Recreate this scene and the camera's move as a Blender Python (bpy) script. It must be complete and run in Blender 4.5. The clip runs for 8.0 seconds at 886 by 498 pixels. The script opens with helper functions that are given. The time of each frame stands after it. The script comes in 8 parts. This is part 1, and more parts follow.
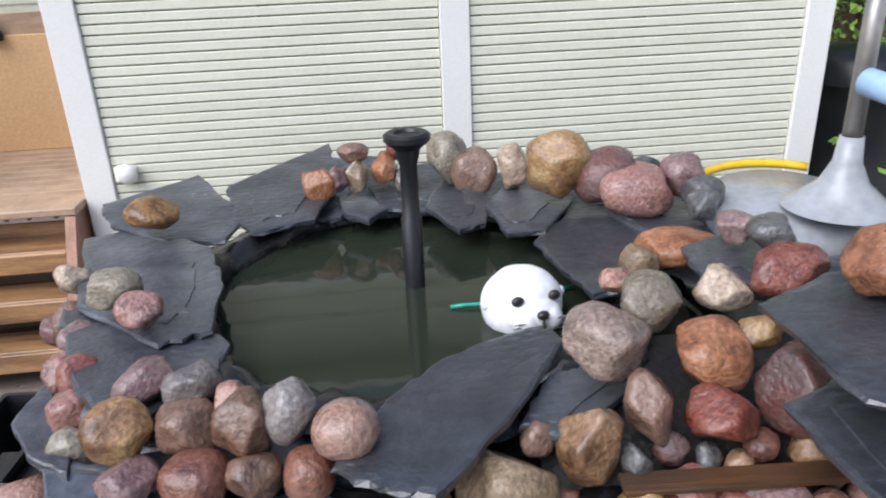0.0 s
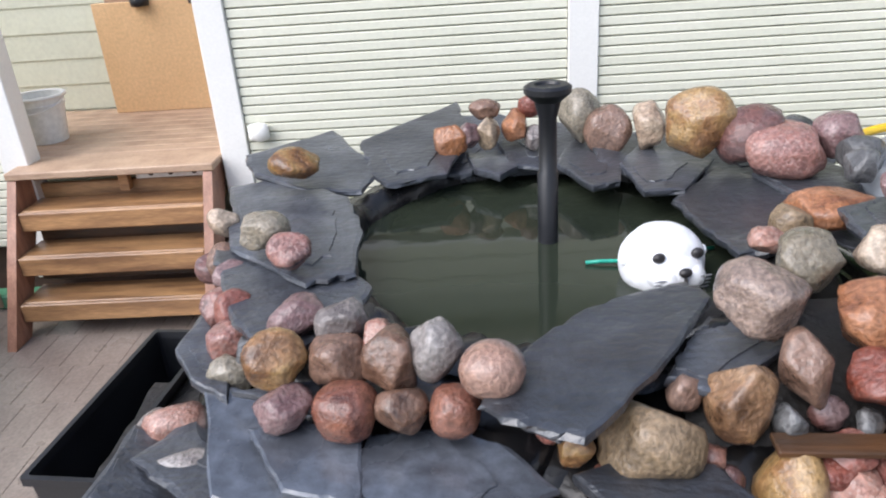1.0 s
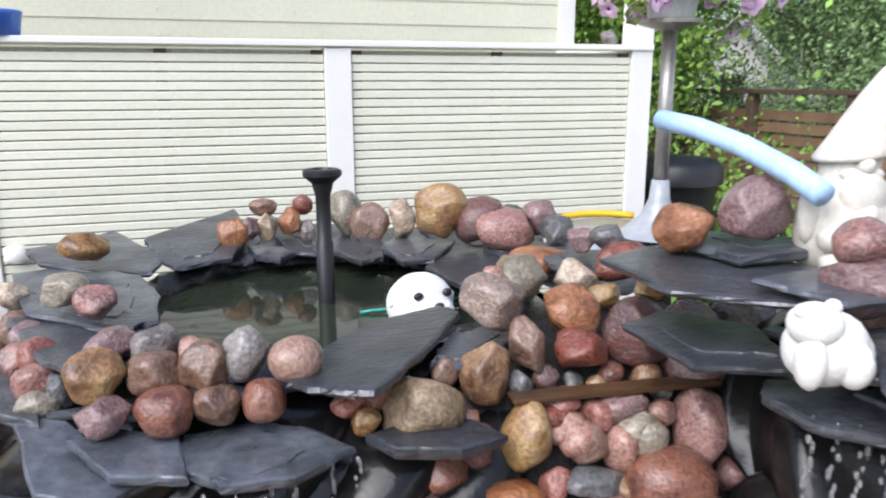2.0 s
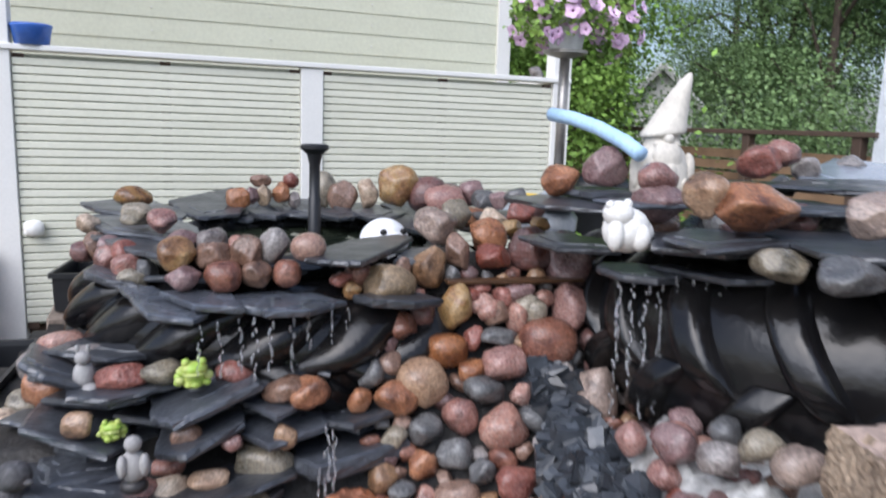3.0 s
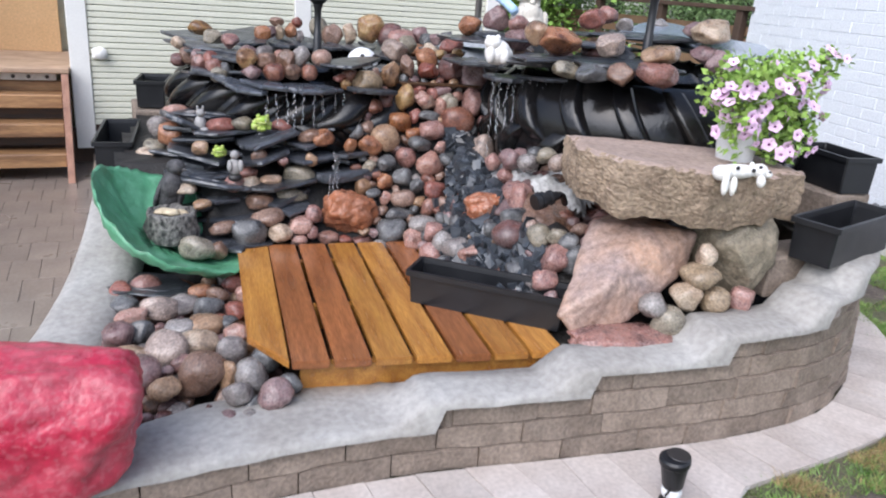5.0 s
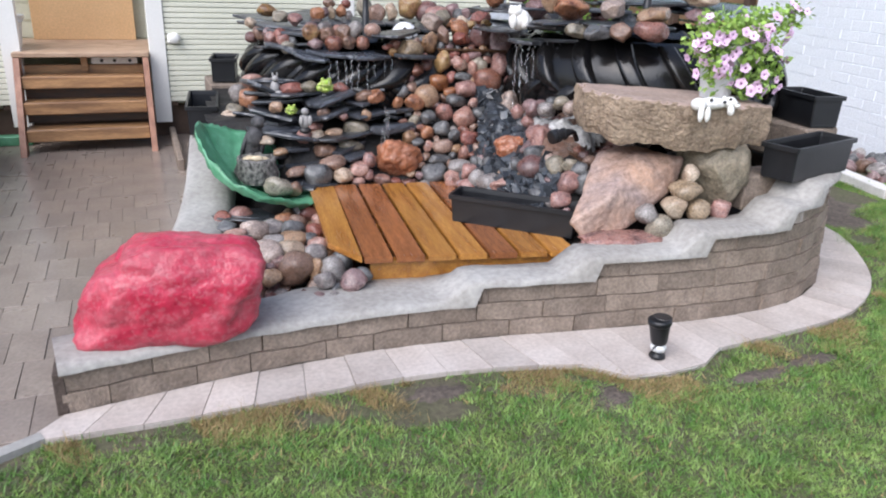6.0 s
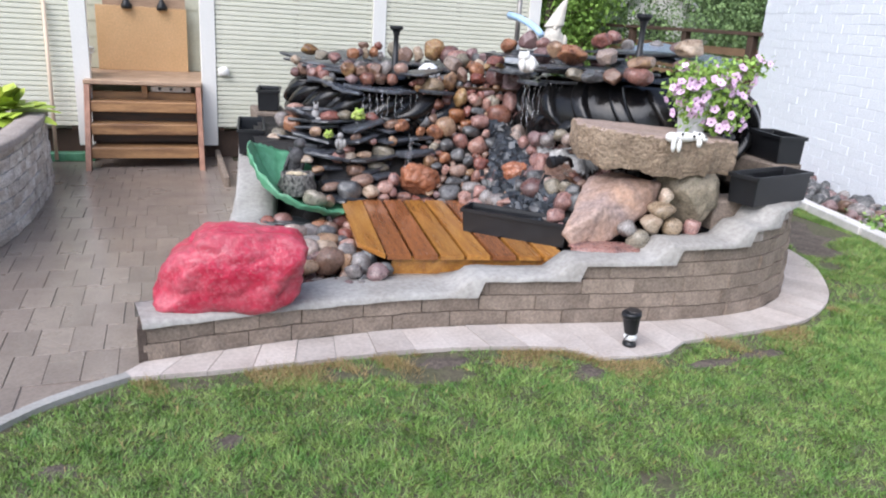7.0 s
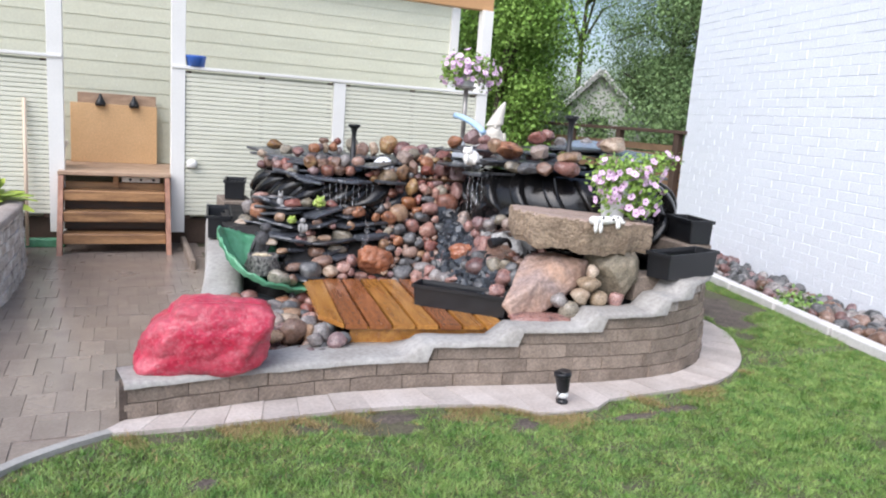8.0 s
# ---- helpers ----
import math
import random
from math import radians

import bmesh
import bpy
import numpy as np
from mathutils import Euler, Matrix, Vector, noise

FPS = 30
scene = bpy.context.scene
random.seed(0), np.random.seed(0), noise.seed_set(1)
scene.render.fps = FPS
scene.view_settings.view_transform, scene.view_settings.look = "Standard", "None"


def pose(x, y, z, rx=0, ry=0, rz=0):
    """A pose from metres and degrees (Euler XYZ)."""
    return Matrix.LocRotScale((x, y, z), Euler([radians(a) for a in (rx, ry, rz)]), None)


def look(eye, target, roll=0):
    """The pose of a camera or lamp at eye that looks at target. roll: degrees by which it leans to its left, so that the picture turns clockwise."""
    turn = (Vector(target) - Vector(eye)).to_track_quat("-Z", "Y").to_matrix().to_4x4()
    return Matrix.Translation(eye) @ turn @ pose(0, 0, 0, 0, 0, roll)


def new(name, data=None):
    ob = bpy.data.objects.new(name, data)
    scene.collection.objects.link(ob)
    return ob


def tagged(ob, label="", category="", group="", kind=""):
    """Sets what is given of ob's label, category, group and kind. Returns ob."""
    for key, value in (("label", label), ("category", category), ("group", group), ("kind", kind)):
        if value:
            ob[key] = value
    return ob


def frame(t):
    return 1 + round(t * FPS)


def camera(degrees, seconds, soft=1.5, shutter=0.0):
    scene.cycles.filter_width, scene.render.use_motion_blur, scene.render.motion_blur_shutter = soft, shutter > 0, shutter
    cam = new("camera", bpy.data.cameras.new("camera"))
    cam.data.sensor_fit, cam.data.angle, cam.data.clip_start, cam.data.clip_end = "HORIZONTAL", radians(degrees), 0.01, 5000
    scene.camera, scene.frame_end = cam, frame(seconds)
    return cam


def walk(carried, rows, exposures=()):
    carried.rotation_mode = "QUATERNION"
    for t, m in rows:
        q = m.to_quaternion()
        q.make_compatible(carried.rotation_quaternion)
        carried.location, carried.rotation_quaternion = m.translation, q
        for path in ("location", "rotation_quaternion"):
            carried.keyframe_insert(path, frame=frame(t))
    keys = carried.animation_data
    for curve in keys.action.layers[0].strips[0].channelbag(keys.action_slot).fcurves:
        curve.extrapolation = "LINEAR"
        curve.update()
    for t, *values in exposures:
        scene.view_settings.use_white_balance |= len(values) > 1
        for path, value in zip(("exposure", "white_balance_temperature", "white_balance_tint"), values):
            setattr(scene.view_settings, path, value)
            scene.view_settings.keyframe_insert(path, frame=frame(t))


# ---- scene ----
cam = camera(62.5, 8.0, soft=1.95, shutter=0.25)
PATH = [
    (0, (0.158, 0.02, 1.802), (0.346, 1.849, 1.016), -2.4),
    (0.5, (0.12, 0.041, 1.784), (0.151, 1.863, 0.959), -2.9),
    (1, (0.082, 0.003, 1.768), (-0.014, 1.815, 0.926), -4.0),
    (1.5, (0.005, -0.174, 1.696), (0.301, 1.73, 1.16), -4.1),
    (1.7, (-0.003, -0.242, 1.677), (0.459, 1.636, 1.168), -3.5),
    (2.8, (-0.226, -0.958, 1.502), (0.489, 0.893, 1.252), 3.8),
    (3, (-0.313, -1.147, 1.493), (0.417, 0.685, 1.161), 2.0),
    (3.5, (-0.476, -1.595, 1.483), (0.323, 0.179, 1.022), 3.0),
    (4, (-0.582, -2.003, 1.527), (0.198, -0.262, 0.926), 4.7),
    (4.5, (-0.758, -2.4, 1.501), (0.043, -0.678, 0.875), 4.0),
    (4.7, (-0.822, -2.555, 1.526), (-0.004, -0.855, 0.863), 4.5),
    (5.8, (-1.17, -3.39, 1.488), (-0.437, -1.664, 0.792), 3.2),
    (6, (-1.245, -3.511, 1.486), (-0.521, -1.787, 0.775), 2.3),
    (6.5, (-1.335, -3.851, 1.463), (-0.657, -2.101, 0.773), 4.1),
    (7, (-1.45, -4.137, 1.51), (-0.764, -2.36, 0.903), 3.9),
    (7.5, (-1.583, -4.375, 1.536), (-0.818, -2.591, 1.054), 3.4),
    (8, (-1.602, -4.61, 1.54), (-0.798, -2.814, 1.181), 4.2),
]
walk(cam, [(t, look(eye, target, roll)) for t, eye, target, roll in PATH],
     exposures=[(0, 0.4, 6030, 12), (1.0, 0.63, 6080, 12), (1.7, 0.7, 6080, 12), (2.8, 0.3, 5880, 12), (3.5, 0.28, 5880, 12), (4.5, 0.42, 5900, 12), (6.0, 0.42, 6020, 12), (7.0, 0.47, 6020, 12), (8.0, 0.48, 6080, 12)])

# ---- light ----
world = bpy.data.worlds.new("overcast_sky")
scene.world = world
world.use_nodes = True
wn = world.node_tree.nodes
sky = wn.new("ShaderNodeTexSky")
sky.sky_type = "NISHITA"
sky.sun_disc = False
sky.sun_elevation, sky.sun_rotation = radians(48), radians(235)
sky.dust_density, sky.ozone_density = 3.0, 1.0
pale = wn.new("ShaderNodeHueSaturation")
pale.inputs["Saturation"].default_value = 0.85
world.node_tree.links.new(sky.outputs[0], pale.inputs["Color"])
world.node_tree.links.new(pale.outputs[0], wn["Background"].inputs[0])
wn["Background"].inputs[1].default_value = 0.15
sun_data = bpy.data.lights.new("sun", "SUN")
sun_data.energy, sun_data.angle, sun_data.color = 2.0, radians(60), (1.0, 0.99, 0.98)
sun = new("sun", sun_data)
sun.matrix_world = look((-7.0, -5.0, 9.0), (0.0, 0.0, 0.0))


# ---- materials ----
def mat(name, colour, rough=0.6, second=None, scale=8.0, fine=60.0, bump=0.2, amount=0.6, vary=0.0, speck=None, coat=0.0,
        metal=0.0, stretch=(1, 1, 1), speck_scale=260.0, island=False, rough_vary=0.12, spec=0.5, grain_by=0.1):
    """A surface: base colour mixed with a second one by a broad noise, fine grain, optional specks, and relief."""
    m = bpy.data.materials.new(name)
    m.use_nodes = True
    n, link = m.node_tree.nodes, m.node_tree.links.new
    p = n["Principled BSDF"]
    p.inputs["Roughness"].default_value, p.inputs["Metallic"].default_value = rough, metal
    p.inputs["Coat Weight"].default_value, p.inputs["Coat Roughness"].default_value = coat, 0.12
    p.inputs["Specular IOR Level"].default_value = spec
    tc, mp = n.new("ShaderNodeTexCoord"), n.new("ShaderNodeMapping")
    mp.inputs["Scale"].default_value = stretch
    link(tc.outputs["Object"], mp.inputs["Vector"])
    broad, grain = n.new("ShaderNodeTexNoise"), n.new("ShaderNodeTexNoise")
    broad.inputs["Scale"].default_value, grain.inputs["Scale"].default_value = scale, fine
    broad.inputs["Detail"].default_value, grain.inputs["Detail"].default_value = 5, 4
    info = n.new("ShaderNodeObjectInfo")
    geo = n.new("ShaderNodeNewGeometry")
    rnd = geo.outputs["Random Per Island"] if island else info.outputs["Random"]
    shift = n.new("ShaderNodeVectorMath")
    shift.operation = "ADD"
    off = n.new("ShaderNodeCombineXYZ")
    tens = n.new("ShaderNodeMath")
    tens.operation = "MULTIPLY"
    tens.inputs[1].default_value = 37.0
    link(rnd, tens.inputs[0])
    link(tens.outputs[0], off.inputs[0])
    link(tens.outputs[0], off.inputs[2])
    link(mp.outputs[0], shift.inputs[0])
    link(off.outputs[0], shift.inputs[1])
    link(mp.outputs[0] if island else shift.outputs[0], broad.inputs["Vector"])
    link(shift.outputs[0], grain.inputs["Vector"])
    ramp = n.new("ShaderNodeValToRGB")
    ramp.color_ramp.elements[0].position, ramp.color_ramp.elements[1].position = 0.36, 0.66
    link(broad.outputs["Fac"], ramp.inputs[0])
    mix = n.new("ShaderNodeMix")
    mix.data_type = "RGBA"
    second = second or tuple(c * 0.6 for c in colour)
    mix.inputs[6].default_value, mix.inputs[7].default_value = (*colour, 1), (*second, 1)
    am = n.new("ShaderNodeMath")
    am.operation = "MULTIPLY"
    am.inputs[1].default_value = amount
    link(ramp.outputs[0], am.inputs[0])
    link(am.outputs[0], mix.inputs[0])
    last = mix.outputs[2]
    g2 = n.new("ShaderNodeMapRange")
    g2.inputs[1].default_value, g2.inputs[2].default_value, g2.inputs[3].default_value, g2.inputs[4].default_value = 0.3, 0.7, 1 - grain_by, 1 + grain_by
    link(grain.outputs["Fac"], g2.inputs[0])
    mul = n.new("ShaderNodeMix")
    mul.data_type, mul.blend_type = "RGBA", "MULTIPLY"
    mul.inputs[0].default_value = 1.0
    link(last, mul.inputs[6])
    link(g2.outputs[0], mul.inputs[7])
    last = mul.outputs[2]
    if speck:
        vo = n.new("ShaderNodeTexVoronoi")
        vo.inputs["Scale"].default_value = speck_scale
        link(shift.outputs[0], vo.inputs["Vector"])
        sep = n.new("ShaderNodeSeparateColor")
        link(vo.outputs["Color"], sep.inputs[0])
        gt = n.new("ShaderNodeMath")
        gt.operation = "GREATER_THAN"
        gt.inputs[1].default_value = 0.7
        link(sep.outputs[0], gt.inputs[0])
        half = n.new("ShaderNodeMath")
        half.operation = "MULTIPLY"
        half.inputs[1].default_value = 0.4
        link(gt.outputs[0], half.inputs[0])
        sp = n.new("ShaderNodeMix")
        sp.data_type = "RGBA"
        sp.inputs[7].default_value = (*speck, 1)
        link(half.outputs[0], sp.inputs[0])
        link(last, sp.inputs[6])
        last = sp.outputs[2]
    if vary:
        hs = n.new("ShaderNodeHueSaturation")
        rv = n.new("ShaderNodeMapRange")
        rv.inputs[3].default_value, rv.inputs[4].default_value = 1 - vary, 1 + vary
        link(rnd, rv.inputs[0])
        link(rv.outputs[0], hs.inputs["Value"])
        link(last, hs.inputs["Color"])
        last = hs.outputs[0]
    link(last, p.inputs["Base Color"])
    if rough_vary:
        rr = n.new("ShaderNodeMapRange")
        rr.inputs[3].default_value, rr.inputs[4].default_value = max(0.02, rough - rough_vary), min(1, rough + rough_vary)
        link(broad.outputs["Fac"], rr.inputs[0])
        link(rr.outputs[0], p.inputs["Roughness"])
    if bump:
        bp = n.new("ShaderNodeBump")
        bp.inputs["Strength"].default_value, bp.inputs["Distance"].default_value = bump, 0.006
        add = n.new("ShaderNodeMath")
        add.operation = "ADD"
        link(grain.outputs["Fac"], add.inputs[0])
        link(broad.outputs["Fac"], add.inputs[1])
        link(add.outputs[0], bp.inputs["Height"])
        link(bp.outputs[0], p.inputs["Normal"])
    return m


def stone_mat(name, a, b, speck=None, scale=16, rough=0.3):
    """Wet field stone: four mineral tones in warped patches, dark veins, crystals, a patchy wet film."""
    m = bpy.data.materials.new(name)
    m.use_nodes = True
    n, link = m.node_tree.nodes, m.node_tree.links.new
    p = n["Principled BSDF"]
    tc, info = n.new("ShaderNodeTexCoord"), n.new("ShaderNodeObjectInfo")
    geo = n.new("ShaderNodeNewGeometry")
    both = n.new("ShaderNodeMath")
    both.operation = "ADD"
    link(info.outputs["Random"], both.inputs[0])
    link(geo.outputs["Random Per Island"], both.inputs[1])
    tens = n.new("ShaderNodeMath")
    tens.operation = "MULTIPLY"
    tens.inputs[1].default_value = 41.0
    link(both.outputs[0], tens.inputs[0])
    off, at = n.new("ShaderNodeCombineXYZ"), n.new("ShaderNodeVectorMath")
    link(tens.outputs[0], off.inputs[0])
    link(tens.outputs[0], off.inputs[2])
    at.operation = "ADD"
    link(tc.outputs["Object"], at.inputs[0])
    link(off.outputs[0], at.inputs[1])

    def noise_at(size, detail, warp=0.0):
        t = n.new("ShaderNodeTexNoise")
        t.inputs["Scale"].default_value, t.inputs["Detail"].default_value, t.inputs["Distortion"].default_value = size, detail, warp
        link(at.outputs[0], t.inputs["Vector"])
        return t

    patches, grain, film = noise_at(scale * 0.75, 5, 0.5), noise_at(110, 5), noise_at(22, 3)
    grey = sum(a) / 3
    tones = [tuple(c * 0.5 for c in b), tuple(0.35 * c + 0.65 * d for c, d in zip(a, b)), a, tuple(min(0.8, c * 0.92 + grey * 0.3) for c in a)]
    ramp = n.new("ShaderNodeValToRGB")
    ramp.color_ramp.elements[0].position, ramp.color_ramp.elements[1].position = 0.3, 0.74
    for pos in (0.43, 0.55):
        ramp.color_ramp.elements.new(pos)
    for e, c in zip(ramp.color_ramp.elements, tones):
        e.color = (*c, 1)
    link(patches.outputs["Fac"], ramp.inputs[0])
    g2 = n.new("ShaderNodeMapRange")
    g2.inputs[1].default_value, g2.inputs[2].default_value, g2.inputs[3].default_value, g2.inputs[4].default_value = 0.3, 0.7, 0.6, 1.34
    link(grain.outputs["Fac"], g2.inputs[0])
    mul = n.new("ShaderNodeMix")
    mul.data_type, mul.blend_type = "RGBA", "MULTIPLY"
    mul.inputs[0].default_value = 1.0
    link(ramp.outputs[0], mul.inputs[6])
    link(g2.outputs[0], mul.inputs[7])
    last = mul.outputs[2]
    if speck:
        vo, sep, gt = n.new("ShaderNodeTexVoronoi"), n.new("ShaderNodeSeparateColor"), n.new("ShaderNodeMapRange")
        vo.inputs["Scale"].default_value = 190
        link(at.outputs[0], vo.inputs["Vector"])
        link(vo.outputs["Color"], sep.inputs[0])
        gt.inputs[1].default_value, gt.inputs[2].default_value, gt.inputs[4].default_value = 0.62, 0.9, 0.55
        link(sep.outputs[0], gt.inputs[0])
        sp = n.new("ShaderNodeMix")
        sp.data_type = "RGBA"
        sp.inputs[7].default_value = (*speck, 1)
        link(gt.outputs[0], sp.inputs[0])
        link(last, sp.inputs[6])
        last = sp.outputs[2]
    hs, rv, rs = n.new("ShaderNodeHueSaturation"), n.new("ShaderNodeMapRange"), n.new("ShaderNodeMapRange")
    rv.inputs[2].default_value, rv.inputs[3].default_value, rv.inputs[4].default_value = 2.0, 0.6, 1.16
    rs.inputs[2].default_value, rs.inputs[3].default_value, rs.inputs[4].default_value = 2.0, 1.24, 0.9
    link(both.outputs[0], rv.inputs[0])
    link(both.outputs[0], rs.inputs[0])
    link(rv.outputs[0], hs.inputs["Value"])
    link(rs.outputs[0], hs.inputs["Saturation"])
    link(last, hs.inputs["Color"])
    link(hs.outputs[0], p.inputs["Base Color"])
    rr = n.new("ShaderNodeMapRange")
    rr.inputs[1].default_value, rr.inputs[2].default_value = 0.38, 0.62
    rr.inputs[3].default_value, rr.inputs[4].default_value = rough - 0.1, rough + 0.2
    link(film.outputs["Fac"], rr.inputs[0])
    link(rr.outputs[0], p.inputs["Roughness"])
    p.inputs["Coat Weight"].default_value, p.inputs["Coat Roughness"].default_value = 0.35, 0.12
    bp, add = n.new("ShaderNodeBump"), n.new("ShaderNodeMath")
    bp.inputs["Strength"].default_value, bp.inputs["Distance"].default_value = 0.6, 0.008
    add.operation = "ADD"
    link(patches.outputs["Fac"], add.inputs[0])
    link(grain.outputs["Fac"], add.inputs[1])
    link(add.outputs[0], bp.inputs["Height"])
    link(bp.outputs[0], p.inputs["Normal"])
    return m


STONE = {
    "orange": stone_mat("stone_orange", (0.36, 0.17, 0.09), (0.22, 0.09, 0.05)),
    "red": stone_mat("stone_red", (0.28, 0.11, 0.085), (0.17, 0.065, 0.055), (0.36, 0.2, 0.17)),
    "redball": stone_mat("stone_red_smooth", (0.24, 0.11, 0.075), (0.15, 0.06, 0.045)),
    "rose": stone_mat("stone_rose", (0.33, 0.17, 0.14), (0.22, 0.12, 0.11), (0.44, 0.3, 0.27)),
    "pink": stone_mat("stone_pink", (0.42, 0.24, 0.19), (0.31, 0.16, 0.13), (0.5, 0.38, 0.33)),
    "mauve": stone_mat("stone_mauve", (0.25, 0.165, 0.16), (0.18, 0.1, 0.1), (0.32, 0.24, 0.23)),
    "plum": stone_mat("stone_plum", (0.17, 0.11, 0.105), (0.2, 0.09, 0.075)),
    "brown": stone_mat("stone_brown", (0.25, 0.16, 0.12), (0.17, 0.1, 0.07)),
    "tan": stone_mat("stone_tan", (0.37, 0.28, 0.19), (0.25, 0.19, 0.13)),
    "sand": stone_mat("stone_sand", (0.39, 0.26, 0.17), (0.28, 0.17, 0.11)),
    "ochre": stone_mat("stone_ochre", (0.38, 0.25, 0.12), (0.26, 0.13, 0.07)),
    "cream": stone_mat("stone_cream", (0.52, 0.42, 0.32), (0.4, 0.29, 0.21)),
    "olive": stone_mat("stone_olive", (0.29, 0.25, 0.19), (0.19, 0.17, 0.13), (0.36, 0.33, 0.27)),
    "grey": stone_mat("stone_grey", (0.29, 0.265, 0.25), (0.2, 0.17, 0.16)),
    "granite": stone_mat("stone_granite", (0.4, 0.31, 0.26), (0.28, 0.22, 0.19), (0.18, 0.14, 0.13)),
    "slate": stone_mat("stone_dark", (0.135, 0.135, 0.135), (0.085, 0.085, 0.088)),
    "pebble": stone_mat("stone_two_tone", (0.33, 0.2, 0.15), (0.22, 0.22, 0.23), scale=7),
}
WORDS = {"orange": "orange-brown", "red": "dark red", "redball": "smooth round red-brown", "rose": "rose-brown speckled", "pink": "pale pink", "mauve": "mauve-grey",
         "plum": "dark plum-brown", "brown": "brown", "tan": "tan", "sand": "sandy brown", "ochre": "ochre-yellow", "cream": "cream-white", "olive": "olive-grey",
         "grey": "grey", "granite": "speckled grey-pink granite", "slate": "dark slate-grey", "pebble": "grey and rust two-tone"}
M_SLATE = mat("wet_slate", (0.066, 0.072, 0.084), 0.36, (0.028, 0.031, 0.038), 8, 46, 0.8, 0.9, 0.35, coat=0.25, rough_vary=0.2, grain_by=0.25, stretch=(1, 1.5, 1), spec=0.85)
# wet slate whose bright reflection is put into a pale blue-grey base colour
M_SLATEPALE = mat("slab_painted_reflection", (0.27, 0.31, 0.37), 0.2, (0.2, 0.23, 0.28), 5, 40, 0.2, 0.8, coat=0.6, rough_vary=0.12)
M_SLATEWET = mat("flooded_slate", (0.088, 0.098, 0.118), 0.22, (0.038, 0.042, 0.05), 9, 40, 0.5, 0.9, 0.35, coat=0.25, rough_vary=0.22, grain_by=0.25, spec=0.8)
M_TYRE = mat("wet_black_rubber", (0.006, 0.006, 0.007), 0.2, (0.013, 0.012, 0.011), 6, 50, 0.2, 0.8, rough_vary=0.1, spec=0.42)
M_LINER = mat("black_liner", (0.012, 0.012, 0.013), 0.28, (0.02, 0.02, 0.02), 12, 60, 0.4)
# near-black so that gaps over the rubble look shaded
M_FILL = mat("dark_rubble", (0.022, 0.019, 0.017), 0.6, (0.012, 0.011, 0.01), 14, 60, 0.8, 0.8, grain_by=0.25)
M_PLASTIC = mat("black_plastic", (0.009, 0.0095, 0.0115), 0.4, (0.02, 0.021, 0.024), 9, 120, 0.06, 0.5)
M_WHITE = mat("white_paint", (0.82, 0.81, 0.77), 0.5, (0.76, 0.75, 0.71), 3, 80, 0.03, 0.6, grain_by=0.03)
M_SLAT = mat("pale_slat_paint", (0.74, 0.735, 0.61), 0.55, (0.66, 0.66, 0.53), 2.5, 60, 0.05, 0.6, 0.03, grain_by=0.04)
M_SIDING = mat("sage_siding", (0.68, 0.69, 0.55), 0.6, (0.62, 0.63, 0.5), 2.0, 40, 0.06, 0.6, 0.03, grain_by=0.05)
M_WOODOLD = mat("wet_brown_wood", (0.42, 0.235, 0.105), 0.4, (0.17, 0.085, 0.04), 4, 36, 0.3, 0.9, 0.2, stretch=(0.6, 5, 5), coat=0.2, grain_by=0.2)
M_STRINGER = mat("reddish_stair_wood", (0.4, 0.2, 0.125), 0.45, (0.24, 0.11, 0.065), 4, 36, 0.3, 0.9, 0.1, stretch=(5, 5, 0.6), coat=0.15, grain_by=0.2)
M_DECK = mat("wet_pine_deck", (0.49, 0.23, 0.05), 0.24, (0.27, 0.1, 0.022), 4, 34, 0.35, 0.75, 0.14, grain_by=0.22, stretch=(6, 0.5, 6), coat=0.35, rough_vary=0.14)
M_DECKRED = mat("wet_red_deck", (0.31, 0.115, 0.04), 0.24, (0.16, 0.055, 0.02), 4, 34, 0.35, 0.75, 0.1, grain_by=0.22, stretch=(6, 0.5, 6), coat=0.35, rough_vary=0.14)
# duller than the slats: the shade in their gaps is put into the colour
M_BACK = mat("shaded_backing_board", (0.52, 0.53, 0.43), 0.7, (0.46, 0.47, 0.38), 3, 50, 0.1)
M_PLY = mat("plywood", (0.74, 0.48, 0.25), 0.55, (0.66, 0.41, 0.2), 3, 60, 0.08, 0.6)
M_PLYOLD = mat("weathered_board", (0.5, 0.35, 0.24), 0.5, (0.3, 0.19, 0.125), 6, 60, 0.2, 0.7, stretch=(1, 1, 4))
M_PINE = mat("pine_beam", (0.58, 0.33, 0.15), 0.55, (0.48, 0.26, 0.11), 3, 60, 0.1, 0.6, stretch=(0.5, 4, 4))
M_PALEWOOD = mat("pale_bare_wood", (0.7, 0.56, 0.42), 0.6, (0.6, 0.46, 0.33), 3, 60, 0.1, 0.6, stretch=(4, 4, 0.5))
M_BLOCK = mat("split_concrete_block", (0.27, 0.215, 0.172), 0.8, (0.18, 0.14, 0.11), 9, 70, 0.9, 0.7, 0.16, grain_by=0.25)
# darker block colour with the shade of the wall's end painted in
M_BLOCKDARK = mat("shaded_wet_block", (0.085, 0.062, 0.05), 0.7, (0.05, 0.037, 0.03), 9, 70, 0.9, 0.7, grain_by=0.25)
M_BLOCKLIGHT = mat("limey_block", (0.46, 0.405, 0.37), 0.8, (0.29, 0.24, 0.205), 7, 60, 0.7, 0.8, 0.14, grain_by=0.3)
M_BLOCKLIME = mat("limewashed_block", (0.44, 0.375, 0.325), 0.8, (0.8, 0.775, 0.75), 5, 40, 0.7, 0.85, 0.16, grain_by=0.25, stretch=(1, 1, 2.2))
